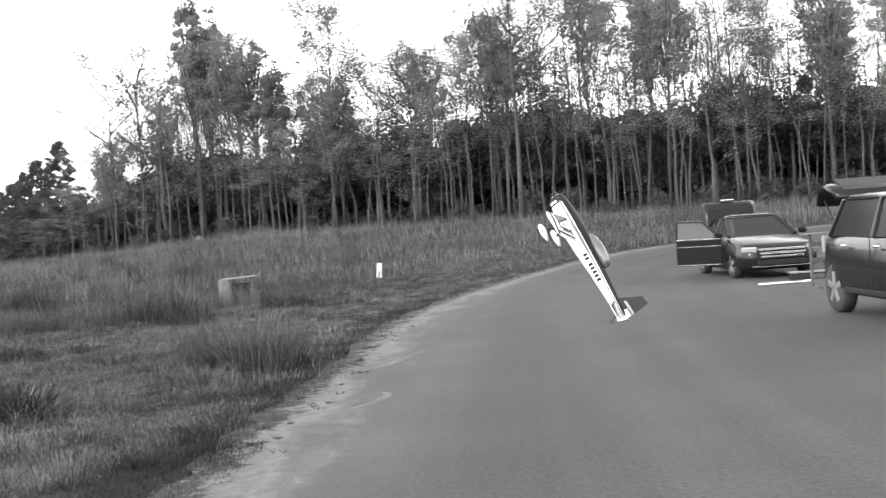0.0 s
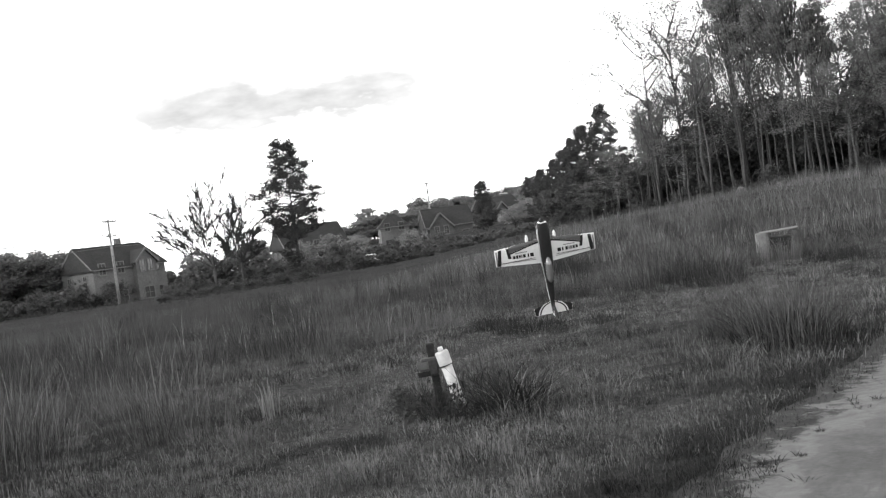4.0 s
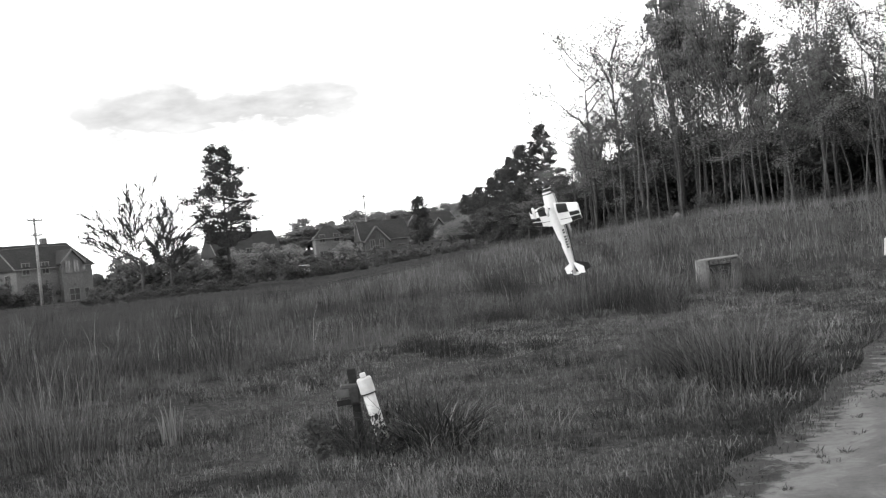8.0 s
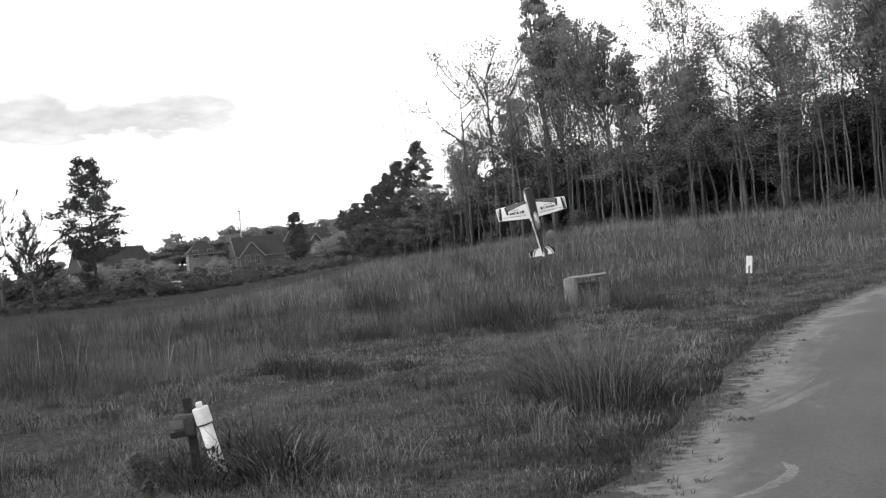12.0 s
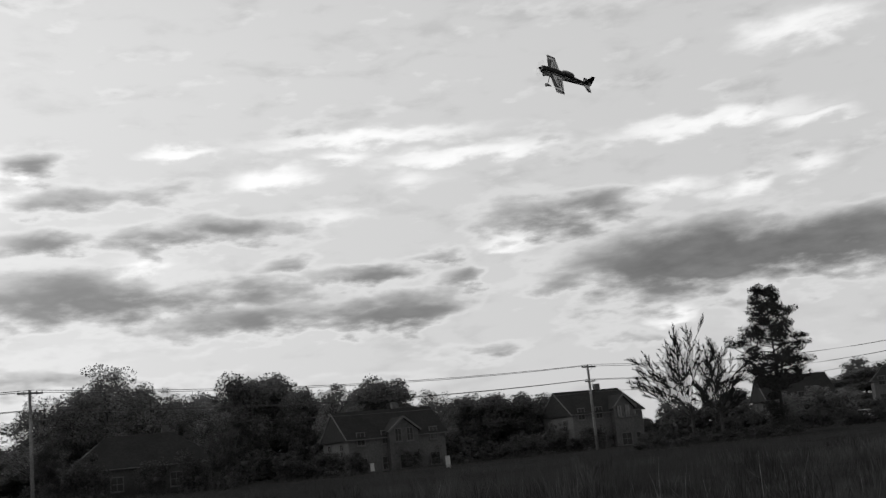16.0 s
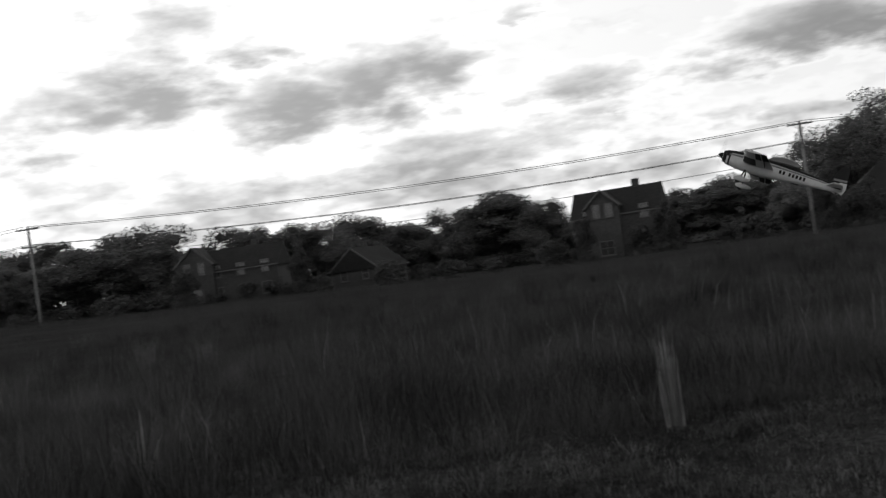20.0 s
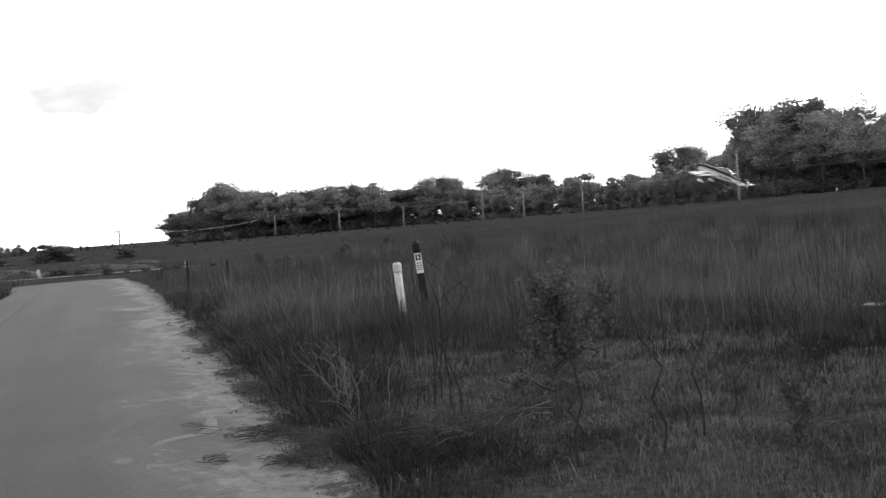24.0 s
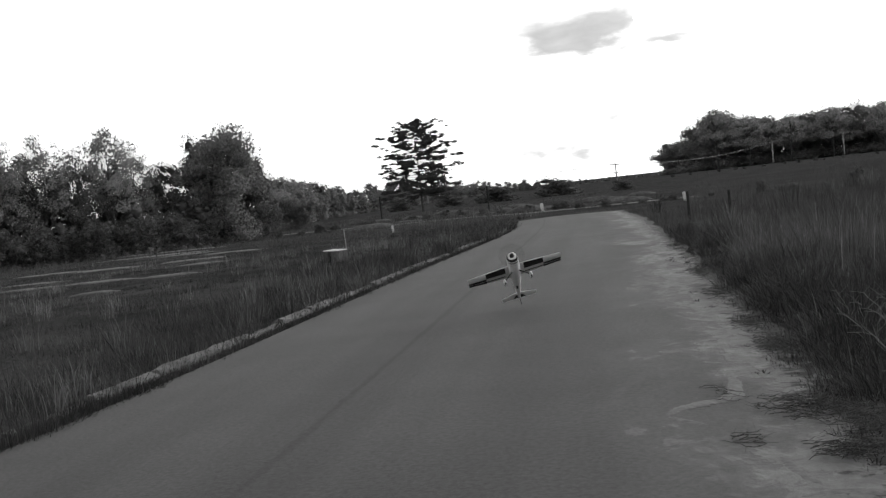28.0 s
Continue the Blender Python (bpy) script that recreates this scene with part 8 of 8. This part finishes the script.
    for i, (x, y, n) in enumerate(((-5.3, 28.7, 160), (-5.9, 28.5, 120), (-6.9, 29.2, 200), (-4.6, 29.6, 160))):
        tussock("grass_tussock", "tall dry grass grown up round a concrete drain", x, y, n, 0.35, 0.35, 0.85, 0.45, 0.008, M_STRAW if i % 2 else M_STRAWMID, 80 + i)
    for i, (x, y) in enumerate(((-3.6, -11.9), (-4.0, -11.8), (-3.4, -12.3), (-4.4, -12.0), (-3.9, -11.2), (-4.1, -12.1), (-3.75, -12.2))):
        tussock("grass_tussock", "tall dry grass hiding the foot of a marker post", x, y, 320, 0.5, 0.3, 0.85, 0.5, 0.007, M_STRAW, 90 + i)
    tussock("reed_clump", "pale upright clump of dead reeds at the field edge", -10.2, 4.5, 130, 0.085, 0.5, 0.98, 0.05, 0.009, M_REED, 61)
    tussock("reed_clump", "thin pale dead stalks standing in short grass", -7.4, 11.3, 26, 0.10, 0.35, 0.62, 0.12, 0.012, M_STRAWPALE, 62)
    tussock("reed_clump", "few pale curved dead stalks", -10.6, -0.3, 11, 0.22, 0.5, 0.8, 0.5, 0.028, M_STRAWPALE, 63)
    tussock("reed_clump", "thin pale dead stalks beside a marker post", -3.1, -8.6, 16, 0.14, 0.5, 0.8, 0.1, 0.007, M_STRAWMID, 64)
    scatter_clumps(rng)
    # mats of dead twigs washed onto the sandy road edge, each twig with a fork or two
    twigs = []
    for i in range(8):
        rr = np.random.default_rng(520 + i)
        ln, g = 0.07 + 0.02 * i, Geo()
        pts = [Vector((rr.normal(0, 0.10) * ln * (k > 0) + 0.05 * k * k * rr.normal() * ln, ln * (k / 4 - 0.5), 0.004 + 0.015 * rr.uniform(0, 1))) for k in range(5)]
        g.tube(pts, [0.0024, 0.0022, 0.0019, 0.0015, 0.0008], 4, cap=False)
        for k in (1, 2, 3):
            e = pts[k] + Vector((rr.choice((-1, 1)) * rr.uniform(0.15, 0.4) * ln, rr.uniform(0.1, 0.35) * ln, rr.uniform(0, 0.02)))
            g.tube([pts[k], pts[k].lerp(e, 0.5) + Vector((0, 0, 0.006)), e], [0.0022, 0.0017, 0.0008], 3, cap=False)
        twigs.append(g.mesh("twig", M_TWIG))
    for i, (x, y, n, rx, ry) in enumerate(((-1.36, -6.5, 150, 0.30, 0.34), (-1.65, -6.0, 90, 0.2, 0.4), (-1.42, -5.35, 70, 0.16, 0.26), (-1.45, -9.1, 90, 0.16, 0.6), (-1.35, -10.5, 60, 0.14, 0.5), (-0.85, -7.15, 9, 0.10, 0.26), (-0.92, -5.75, 9, 0.08, 0.22), (-1.2, -13.4, 50, 0.16, 0.7), (-1.1, -16.6, 40, 0.14, 0.7),
                                            (-1.6, 10.0, 16, 0.14, 0.3), (-1.2, 13.6, 16, 0.14, 0.5))):
        rr = np.random.default_rng(500 + i)
        mat = thing("twig_mat", "flat mat of dark dead twigs washed onto sand", "twigs", pose(x, y, float(height(x, y)) + 0.03), "twig mats")
        for k in range(n):
            px, py = np.clip(rr.normal(0, 0.5, 2), -1, 1)
            part("twig", twigs[int(rr.integers(8))], None, mat, m=pose(px * rx, py * ry, rr.uniform(0.0, 0.03 if i < 3 else 0.012), rr.normal(0, 4), rr.normal(0, 4), rr.uniform(0, 360) if k % 2 else rr.normal(75, 25)))
    # crumbs of turf and small weeds rooted in the sandy edge
    rr = np.random.default_rng(545)
    for i in range(46):
        y = rr.uniform(8.2, 19) if i < 32 else rr.uniform(-20, -4.5)
        x = float(west_x(y)) + rr.uniform(0.0, 0.42)
        tussock("turf_crumb", "small crumb of dark turf on washed sand", x, y, 26, rr.uniform(0.03, 0.09), 0.012, 0.05, 1.8, 0.006, M_BRUSH, 800 + i).location.z += 0.03
    # rims of pale sand left by running water, a finger's breadth high
    for i, (line, w, h) in enumerate((([(-0.46, -6.48), (-0.50, -6.62), (-0.58, -6.74), (-0.73, -6.86), (-0.88, -6.97), (-0.95, -7.45), (-0.95, -8.2)], 0.075, 0.022), ([(-0.45, -6.50), (-0.54, -6.38), (-0.62, -6.28), (-0.72, -6.16)], 0.04, 0.014),
                                      ([(-0.76, -9.4), (-0.86, -9.62), (-0.98, -9.72), (-1.12, -9.7)], 0.07, 0.016), ([(-0.76, -8.5), (-0.86, -8.42), (-0.96, -8.38)], 0.05, 0.012), ([(-0.78, -11.7), (-0.86, -11.4), (-0.9, -11.2)], 0.06, 0.012), ([(-0.58, -13.9), (-0.75, -14.05), (-0.95, -14.1)], 0.07, 0.014),
                                      ([(-1.04, -4.6), (-1.28, -4.7), (-1.46, -4.6)], 0.06, 0.016), ([(-1.04, -5.45), (-1.1, -5.05), (-1.2, -4.75)], 0.05, 0.012), ([(-1.02, 10.2), (-0.8, 10.5), (-0.66, 10.9), (-0.74, 11.25)], 0.06, 0.016), ([(-1.12, 12.9), (-0.8, 13.5), (-0.5, 14.4), (-0.2, 15.2)], 0.10, 0.014), ([(-1.0, 13.4), (-0.7, 14.3), (-0.45, 15.3)], 0.06, 0.012))):
        rr, g = np.random.default_rng(560 + i), Geo()
        pts = spline([(p[0], p[1], 0.0) for p in line], 8)
        w, h = 1.7 * w, 0.6 * h
        rings = []
        for k, p in enumerate(pts):
            d = (pts[min(k + 1, len(pts) - 1)] - pts[max(k - 1, 0)]).normalized()
            side, f = Vector((-d.y, d.x, 0)), math.sin(math.pi * (k + 0.4) / (len(pts) - 0.2)) ** 0.5
            u = (p.x - float(west_x(p.y))) / float(east_x(p.y) - west_x(p.y))
            z = float(height(p.x, p.y)) + float(road_z(u)) - 0.004
            rings.append([(*(p + side * (c * w * f * rr.uniform(0.75, 1.25)))[:2], z + h * f * q * rr.uniform(0.7, 1.2)) for c, q in ((-1, 0), (-0.4, 0.6), (0, 1), (0.3, 0.8), (0.6, 0))])
        ob = new("sand_rim", g.loft(rings, False).mesh("sand_rim", M_SAND, True, True))
        tagged(ob, "low curved rim of pale washed sand on asphalt", "sand", "sand rims")
    # bare arching brambles leaning out of the dark brush
    for i in range(22):
        rr = np.random.default_rng(580 + i)
        g, a = Geo(), rr.normal(0.6, 0.9)
        H, out = rr.uniform(0.5, 0.9), rr.uniform(0.08, 0.36)
        pts = [Vector((math.cos(a) * out * t * t, math.sin(a) * out * t * t, H * (t - 0.35 * t ** 3))) + Vector((rr.normal(0, 0.014), rr.normal(0, 0.014), 0)) for t in [k / 7 for k in range(8)]]
        g.tube(pts, [0.0040 - 0.0004 * k for k in range(8)], 5, cap=False)
        for k in range(2, 7):
            b = rr.uniform(0, 6.28)
            e = pts[k] + Vector((math.cos(b), math.sin(b), 0.9)) * rr.uniform(0.05, 0.16)
            g.tube([pts[k], e], [0.0026, 0.001], 3, cap=False)
        ob = new("bramble_stem", g.mesh("bramble_stem", M_STRAWPALE))
        x, y = -2.05 - rr.uniform(0, 0.45), -7.6 + rr.normal(0, 0.7)
        ob.matrix_basis = pose(x, y, float(height(x, y)) - 0.02)
        tagged(ob, "pale bare bramble stem arching out of dark weeds", "bramble", "bare brambles")
    # low dark scrub that leans over the sandy edge
    for i in range(64):
        rr = np.random.default_rng(900 + i)
        y = rr.uniform(-17, -4.6) if i < 48 else rr.uniform(-30, -17)
        x = float(west_x(y)) - 0.30 - 0.9 * rr.uniform(0, 1) ** 1.4
        tussock("edge_scrub", "low dark tangle of dead weeds leaning over sand", x, y, 240, rr.uniform(0.2, 0.4), 0.10, 0.34 + 0.12 * (y < -7), 1.5, 0.0045, M_BRUSH, 900 + i)
    # weeds of middling height towards the bend of the road
    x, y = scatter(rng, 2600, (-8, 0, -18, -5), lambda x, y: (x < west_x(y) - 0.25) & (x > -8) & (rng.uniform(0, 1, len(x)) < np.where(x > west_x(y) - 1.3, smooth01(-5, -10, y), 0.8 * smooth01(-9, -12, y)) * (0.2 + patchy(x, y, 1.4, 71))))
    h = rng.uniform(0.15, 0.5, len(x)) * np.interp(west_x(y) - x, [0.2, 1.2], [0.5, 1])
    k = rng.uniform(0, 1, len(x))
    for lo, hi, mat, lab in ((0, 0.68, M_BRUSH, "dark weeds standing in the verge"), (0.68, 0.93, M_STRAW, "dry grass standing in the verge"), (0.93, 1, M_STRAWMID, "pale dry grass standing in the verge")):
        m = (k >= lo) & (k < hi)
        tufts(rng, "verge_weeds", lab, x[m], y[m], h[m], 24, 0.10, np.full(int(m.sum()), 0.005), 0.85, mat)
    # dark stand of weeds with pale stalks beside it
    for i, (x, y, n, r, lo, hi, mat) in enumerate(((-7.7, -6.25, 420, 0.5, 0.5, 1.2, M_BRUSH), (-8.3, -6.6, 300, 0.5, 0.5, 1.25, M_BRUSH), (-7.75, -5.75, 34, 0.22, 0.5, 1.2, M_STRAWMID), (-7.75, -4.9, 150, 0.5, 0.4, 1.1, M_STRAW), (-8.2, -4.3, 160, 0.5, 0.4, 1.15, M_STRAW), (-7.7, -1.4, 150, 0.5, 0.4, 1.0, M_STRAW), (-8.3, -0.2, 150, 0.5, 0.4, 1.1, M_STRAW), (-7.9, -2.9, 150, 0.5, 0.4, 1.0, M_STRAW), (-8.0, -3.6, 240, 0.6, 0.3, 0.9, M_STRAW), (-8.0, -0.8, 240, 0.6, 0.3, 0.9, M_STRAW), (-7.9, -2.2, 240, 0.6, 0.3, 0.9, M_BRUSH))):
        tussock("weed_stand", {M_BRUSH: "dense stand of tall dark dead weeds", M_STRAW: "loose stand of tall dry grass"}.get(mat, "loose stand of tall pale dead stalks"), x, y, n, r, lo, hi, 0.5, 0.006, mat, 130 + i)
    # dark bushy weeds in the short grass
    for i, (x, y, r, hi) in enumerate(((-6.3, 24.8, 0.8, 1.0), (-7.0, 25.4, 0.7, 0.9), (-5.6, 23.6, 0.5, 0.6), (-12.4, 32.0, 0.6, 1.1), (-3.2, 26.8, 0.9, 0.5), (-4.0, 27.4, 0.7, 0.5), (-7.4, 18.1, 0.6, 0.35), (-8.3, 19.0, 0.5, 0.35), (-2.3, 14.1, 0.45, 0.6), (-2.8, 14.5, 0.4, 0.6), (-9.2, 24.0, 0.7, 0.4))):
        tussock("weed_clump", "dark bushy clump of dead weeds in short grass", x, y, 420, r, 0.3 * hi, hi, 0.75, 0.009, M_BRUSH, 160 + i)
    # brush at the edge of the tall growth
    y = rng.uniform(-9.5, 1.5, 150)
    x = tall_x(y) - 2.4 * rng.uniform(0, 1, 150) ** 1.3
    h = rng.uniform(0.35, 1.15, 150)
    for i, (mat, lab) in enumerate(((M_BRUSH, "dense stand of tall dark dead weeds"), (M_STRAW, "tall dry grass among dead weeds"), (M_STRAWMID, "pale bent stalks among dead weeds"))):
        sel = np.isin(np.arange(150) % 5, ((3, 4), (0, 1), (2,))[i])
        tufts(rng, "tall_brush", lab, x[sel], y[sel], h[sel], 90 if i < 2 else 44, 0.2, np.full(int(sel.sum()), 0.0055 if i < 2 else 0.0042), 0.75, mat)
    # shrubs near the posts
    for x, y, H, seed, nl in ((-3.5, -5.6, 1.15, 201, 2200), (-5.2, -8.6, 0.9, 202, 250), (-5.0, 10.1, 0.45, 203, 350), (-4.3, -3.6, 0.5, 204, 160)):
        ob = make_tree("shrub", "small twiggy shrub with sparse dull leaves", "broad", H, seed, nl, 0.022, 0.09 * H, M_SCRUB, M_TWIG)
        ob.matrix_basis = pose(x, y, float(height(x, y)) - 0.02, 0, 0, seed)
    # single dark weed stems
    for i, (x, y, H) in enumerate(((-3.0, -7.2, 1.45), (-2.9, -6.55, 1.3), (-2.95, -6.4, 1.0), (-2.82, -6.75, 1.15), (-3.05, -7.6, 1.2), (-3.1, -4.2, 1.05), (-3.7, -4.2, 0.95), (-3.3, -4.6, 0.7), (-4.1, -4.4, 0.8), (-4.6, -4.9, 0.7), (-5.4, -5.2, 0.75))):
        r2 = np.random.default_rng(300 + i)
        g = Geo()
        pts = [(r2.normal(0, 0.02) * k + 0.004 * k * k * r2.normal(), r2.normal(0, 0.012) * k, H * k / 5) for k in range(6)]
        g.tube(pts, [0.010 - 0.0013 * k for k in range(6)], 5)
        for _ in range(5):
            k = int(r2.integers(2, 6))
            p = Vector(pts[k])
            g.tube([p, p + Vector((r2.normal(0, 0.06), r2.normal(0, 0.06), 0.10))], [0.003, 0.0015], 3)
        ob = new("dead_weed", g.mesh("dead_weed", M_BRUSH))
        ob.matrix_basis = pose(x, y, float(height(x, y)))
        tagged(ob, "thin dark dead weed stem standing alone", "weed", "dead weeds")
    # heap of cut branches
    heap = thing("branch_pile", "small heap of dead grey branches on the grass", "branches", pose(-2.6, -5.45, 0))
    for i in range(44):
        r2 = np.random.default_rng(400 + i)
        a, L_ = r2.normal(0.5, 0.7), r2.uniform(0.25, 0.8)
        p = Vector((r2.normal(0, 0.25), r2.normal(0, 0.25), r2.uniform(0.03, 0.2)))
        d = Vector((math.cos(a), math.sin(a), r2.normal(0, 0.14))) * L_
        g = Geo().tube([p - d / 2, p + Vector((r2.normal(0, 0.04), r2.normal(0, 0.04), 0.04)), p + d / 2], [0.0045, 0.0035, 0.0015], 5)
        for _ in range(2):
            q, e = p + d * r2.uniform(-0.2, 0.3), Vector((r2.normal(0, 0.1), r2.normal(0, 0.1), r2.uniform(0.02, 0.12)))
            g.tube([q, q + e], [0.003, 0.0012], 3, cap=False)
        part("branch", g, M_STRAWMID if i % 4 == 0 else M_TWIG, heap)


M_REED = surface("dead_reeds", 0.24, 0.85, 8, 0.2, 0.5, 0.2, 0.0, island=0.35, thin=0.25, spec=0.1)
M_STRAWPALE = surface("bleached_stalks", 0.18, 0.85, 8, 0.2, 0.5, 0.2, 0.0, island=0.35, thin=0.25, spec=0.1)
M_FARGRASS = surface("far_dry_grass", 0.062, 0.9, 1.0, 0.15, 0.06, 0.3, 0.0, island=0.1, thin=0.0, spec=0.0)
M_STRAWMID = surface("pale_dry_grass", 0.105, 0.85, 2.5, 0.35, 0.3, 0.3, 0.0, island=0.4, thin=0.1, spec=0.1)
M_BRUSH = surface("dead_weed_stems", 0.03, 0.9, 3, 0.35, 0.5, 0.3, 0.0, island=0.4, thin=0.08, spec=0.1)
build_grass()
build_plants()


PLANE_PATH = [
    (0.00, pose(1.16, 8.66, 1.35, 62.7, 9.8, 67.5)),
    (0.50, pose(-0.32, 9.46, 1.44, 70.3, 2.7, 73.8)),
    (1.00, pose(-1.58, 10.97, 1.77, 71.0, -9.7, 36.2)),
    (1.50, pose(-2.80, 12.13, 1.70, 83.1, -4.8, 26.8)),
    (2.00, pose(-3.61, 12.77, 1.69, 90.1, -6.4, 34.0)),
    (2.50, pose(-4.04, 12.74, 1.52, 100.8, -7.9, 38.2)),
    (3.00, pose(-4.75, 13.44, 1.48, 77.3, -4.3, 26.5)),
    (3.50, pose(-4.98, 13.48, 1.31, 104.3, -3.9, 41.1)),
    (5.50, pose(-5.54, 16.10, 0.96, 99.0, 6.9, -22.4)),
    (6.00, pose(-5.09, 15.70, 1.07, 101.5, 4.6, -39.2)),
    (6.50, pose(-4.85, 15.83, 1.12, 94.1, -13.1, -77.7)),
    (6.75, pose(-4.87, 16.27, 1.12, 92.7, 2.7, -110.1)),
    (7.00, pose(-4.89, 16.72, 1.12, 77.9, 8.9, -144.1)),
    (7.50, pose(-4.52, 16.30, 1.40, 105.3, 17.1, -140.7)),
    (7.75, pose(-4.69, 16.13, 1.55, 85.1, 16.6, 177.1)),
    (8.00, pose(-4.86, 15.96, 1.70, 75.9, 1.7, 138.5)),
    (8.50, pose(-5.07, 15.82, 1.77, 89.2, 13.6, 115.2)),
    (9.00, pose(-5.47, 17.26, 1.70, 88.2, 3.2, 93.7)),
    (9.50, pose(-5.32, 17.90, 1.79, 88.2, 0.1, 69.8)),
    (10.00, pose(-4.94, 18.37, 1.85, 91.1, -5.1, 53.3)),
    (10.50, pose(-4.64, 18.60, 1.92, 80.2, -6.6, 41.5)),
    (11.00, pose(-4.64, 19.35, 1.85, 85.0, -0.9, 34.2)),
    (11.50, pose(-4.65, 20.18, 1.91, 87.4, -3.6, 32.8)),
    (13.50, pose(-4.49, 22.07, 2.40, 44.9, -20.0, 50.2)),
    (13.70, pose(-5.15, 22.16, 2.53, 38.3, -28.6, 51.4)),
    (14.00, pose(-6.46, 22.70, 2.86, 30.5, -34.1, 63.4)),
    (14.20, pose(-8.13, 23.30, 3.06, 31.6, -36.9, 81.1)),
    (14.50, pose(-10.26, 23.38, 3.63, 36.8, -41.9, 96.1)),
    (15.00, pose(-12.97, 19.48, 5.08, 57.3, -13.7, 148.5)),
    (15.13, pose(-13.71, 19.47, 5.88, 69.4, 15.0, -173.8)),
    (15.27, pose(-14.45, 19.46, 6.68, 98.4, 17.2, -125.4)),
    (15.40, pose(-15.18, 19.45, 7.48, 110.1, -6.4, -83.2)),
    (15.47, pose(-15.07, 19.11, 7.65, 116.8, -10.7, -30.5)),
    (15.53, pose(-14.96, 18.77, 7.81, 125.0, -37.1, 15.3)),
    (15.60, pose(-14.85, 18.43, 7.98, 71.9, -67.5, 94.8)),
    (15.80, pose(-15.16, 18.22, 8.28, 58.3, -67.0, 65.7)),
    (16.00, pose(-15.85, 18.16, 8.59, 28.9, -56.2, 144.5)),
    (16.20, pose(-15.99, 17.55, 8.27, 24.9, -30.4, -175.8)),
    (16.40, pose(-16.11, 17.27, 7.97, 35.3, -18.9, -160.0)),
    (17.00, pose(-16.49, 17.19, 7.22, 34.4, -24.2, -145.3)),
    (17.50, pose(-15.03, 16.77, 6.05, 16.7, -6.5, -142.8)),
    (18.00, pose(-12.40, 15.37, 4.72, 23.0, 23.5, -157.0)),
    (18.50, pose(-10.99, 13.71, 4.09, 12.7, 27.4, -175.8)),
    (19.00, pose(-10.39, 11.07, 2.99, 11.3, 9.2, 172.7)),
    (19.50, pose(-11.01, 8.70, 2.24, 29.6, 4.2, 152.1)),
    (20.00, pose(-11.30, 5.99, 2.06, 27.2, 10.4, 165.7)),
    (20.50, pose(-12.13, 3.31, 2.10, 24.0, 7.8, 176.1)),
    (21.00, pose(-12.15, 0.49, 2.19, 20.5, -6.9, 165.7)),
    (21.50, pose(-12.24, -2.59, 2.04, 19.5, 2.5, 176.3)),
    (22.00, pose(-11.63, -5.24, 2.13, 27.9, 1.7, 174.6)),
    (22.50, pose(-11.98, -8.26, 2.34, 27.4, -2.3, 172.2)),
    (24.50, pose(-9.59, -18.14, 1.96, 22.9, -0.1, -144.4)),
    (25.00, pose(-8.04, -20.79, 1.98, 36.2, -17.4, -141.0)),
    (25.50, pose(-5.82, -21.98, 2.15, 20.7, -14.8, -115.5)),
    (26.00, pose(-3.20, -23.44, 2.13, 30.3, -33.5, -75.6)),
    (26.50, pose(-0.55, -23.91, 1.69, 23.2, -33.6, -52.4)),
    (27.00, pose(1.25, -21.03, 0.97, 33.2, -30.9, -15.4)),
    (27.30, pose(1.45, -17.96, 0.70, 26.0, -7.1, 6.6)),
    (27.60, pose(1.70, -15.64, 0.40, 34.3, -6.7, 9.8)),
    (28.00, pose(1.29, -13.03, 0.49, 34.3, 10.6, 12.0))]


def motions():
    walk(PLANE, PLANE_PATH)


motions()
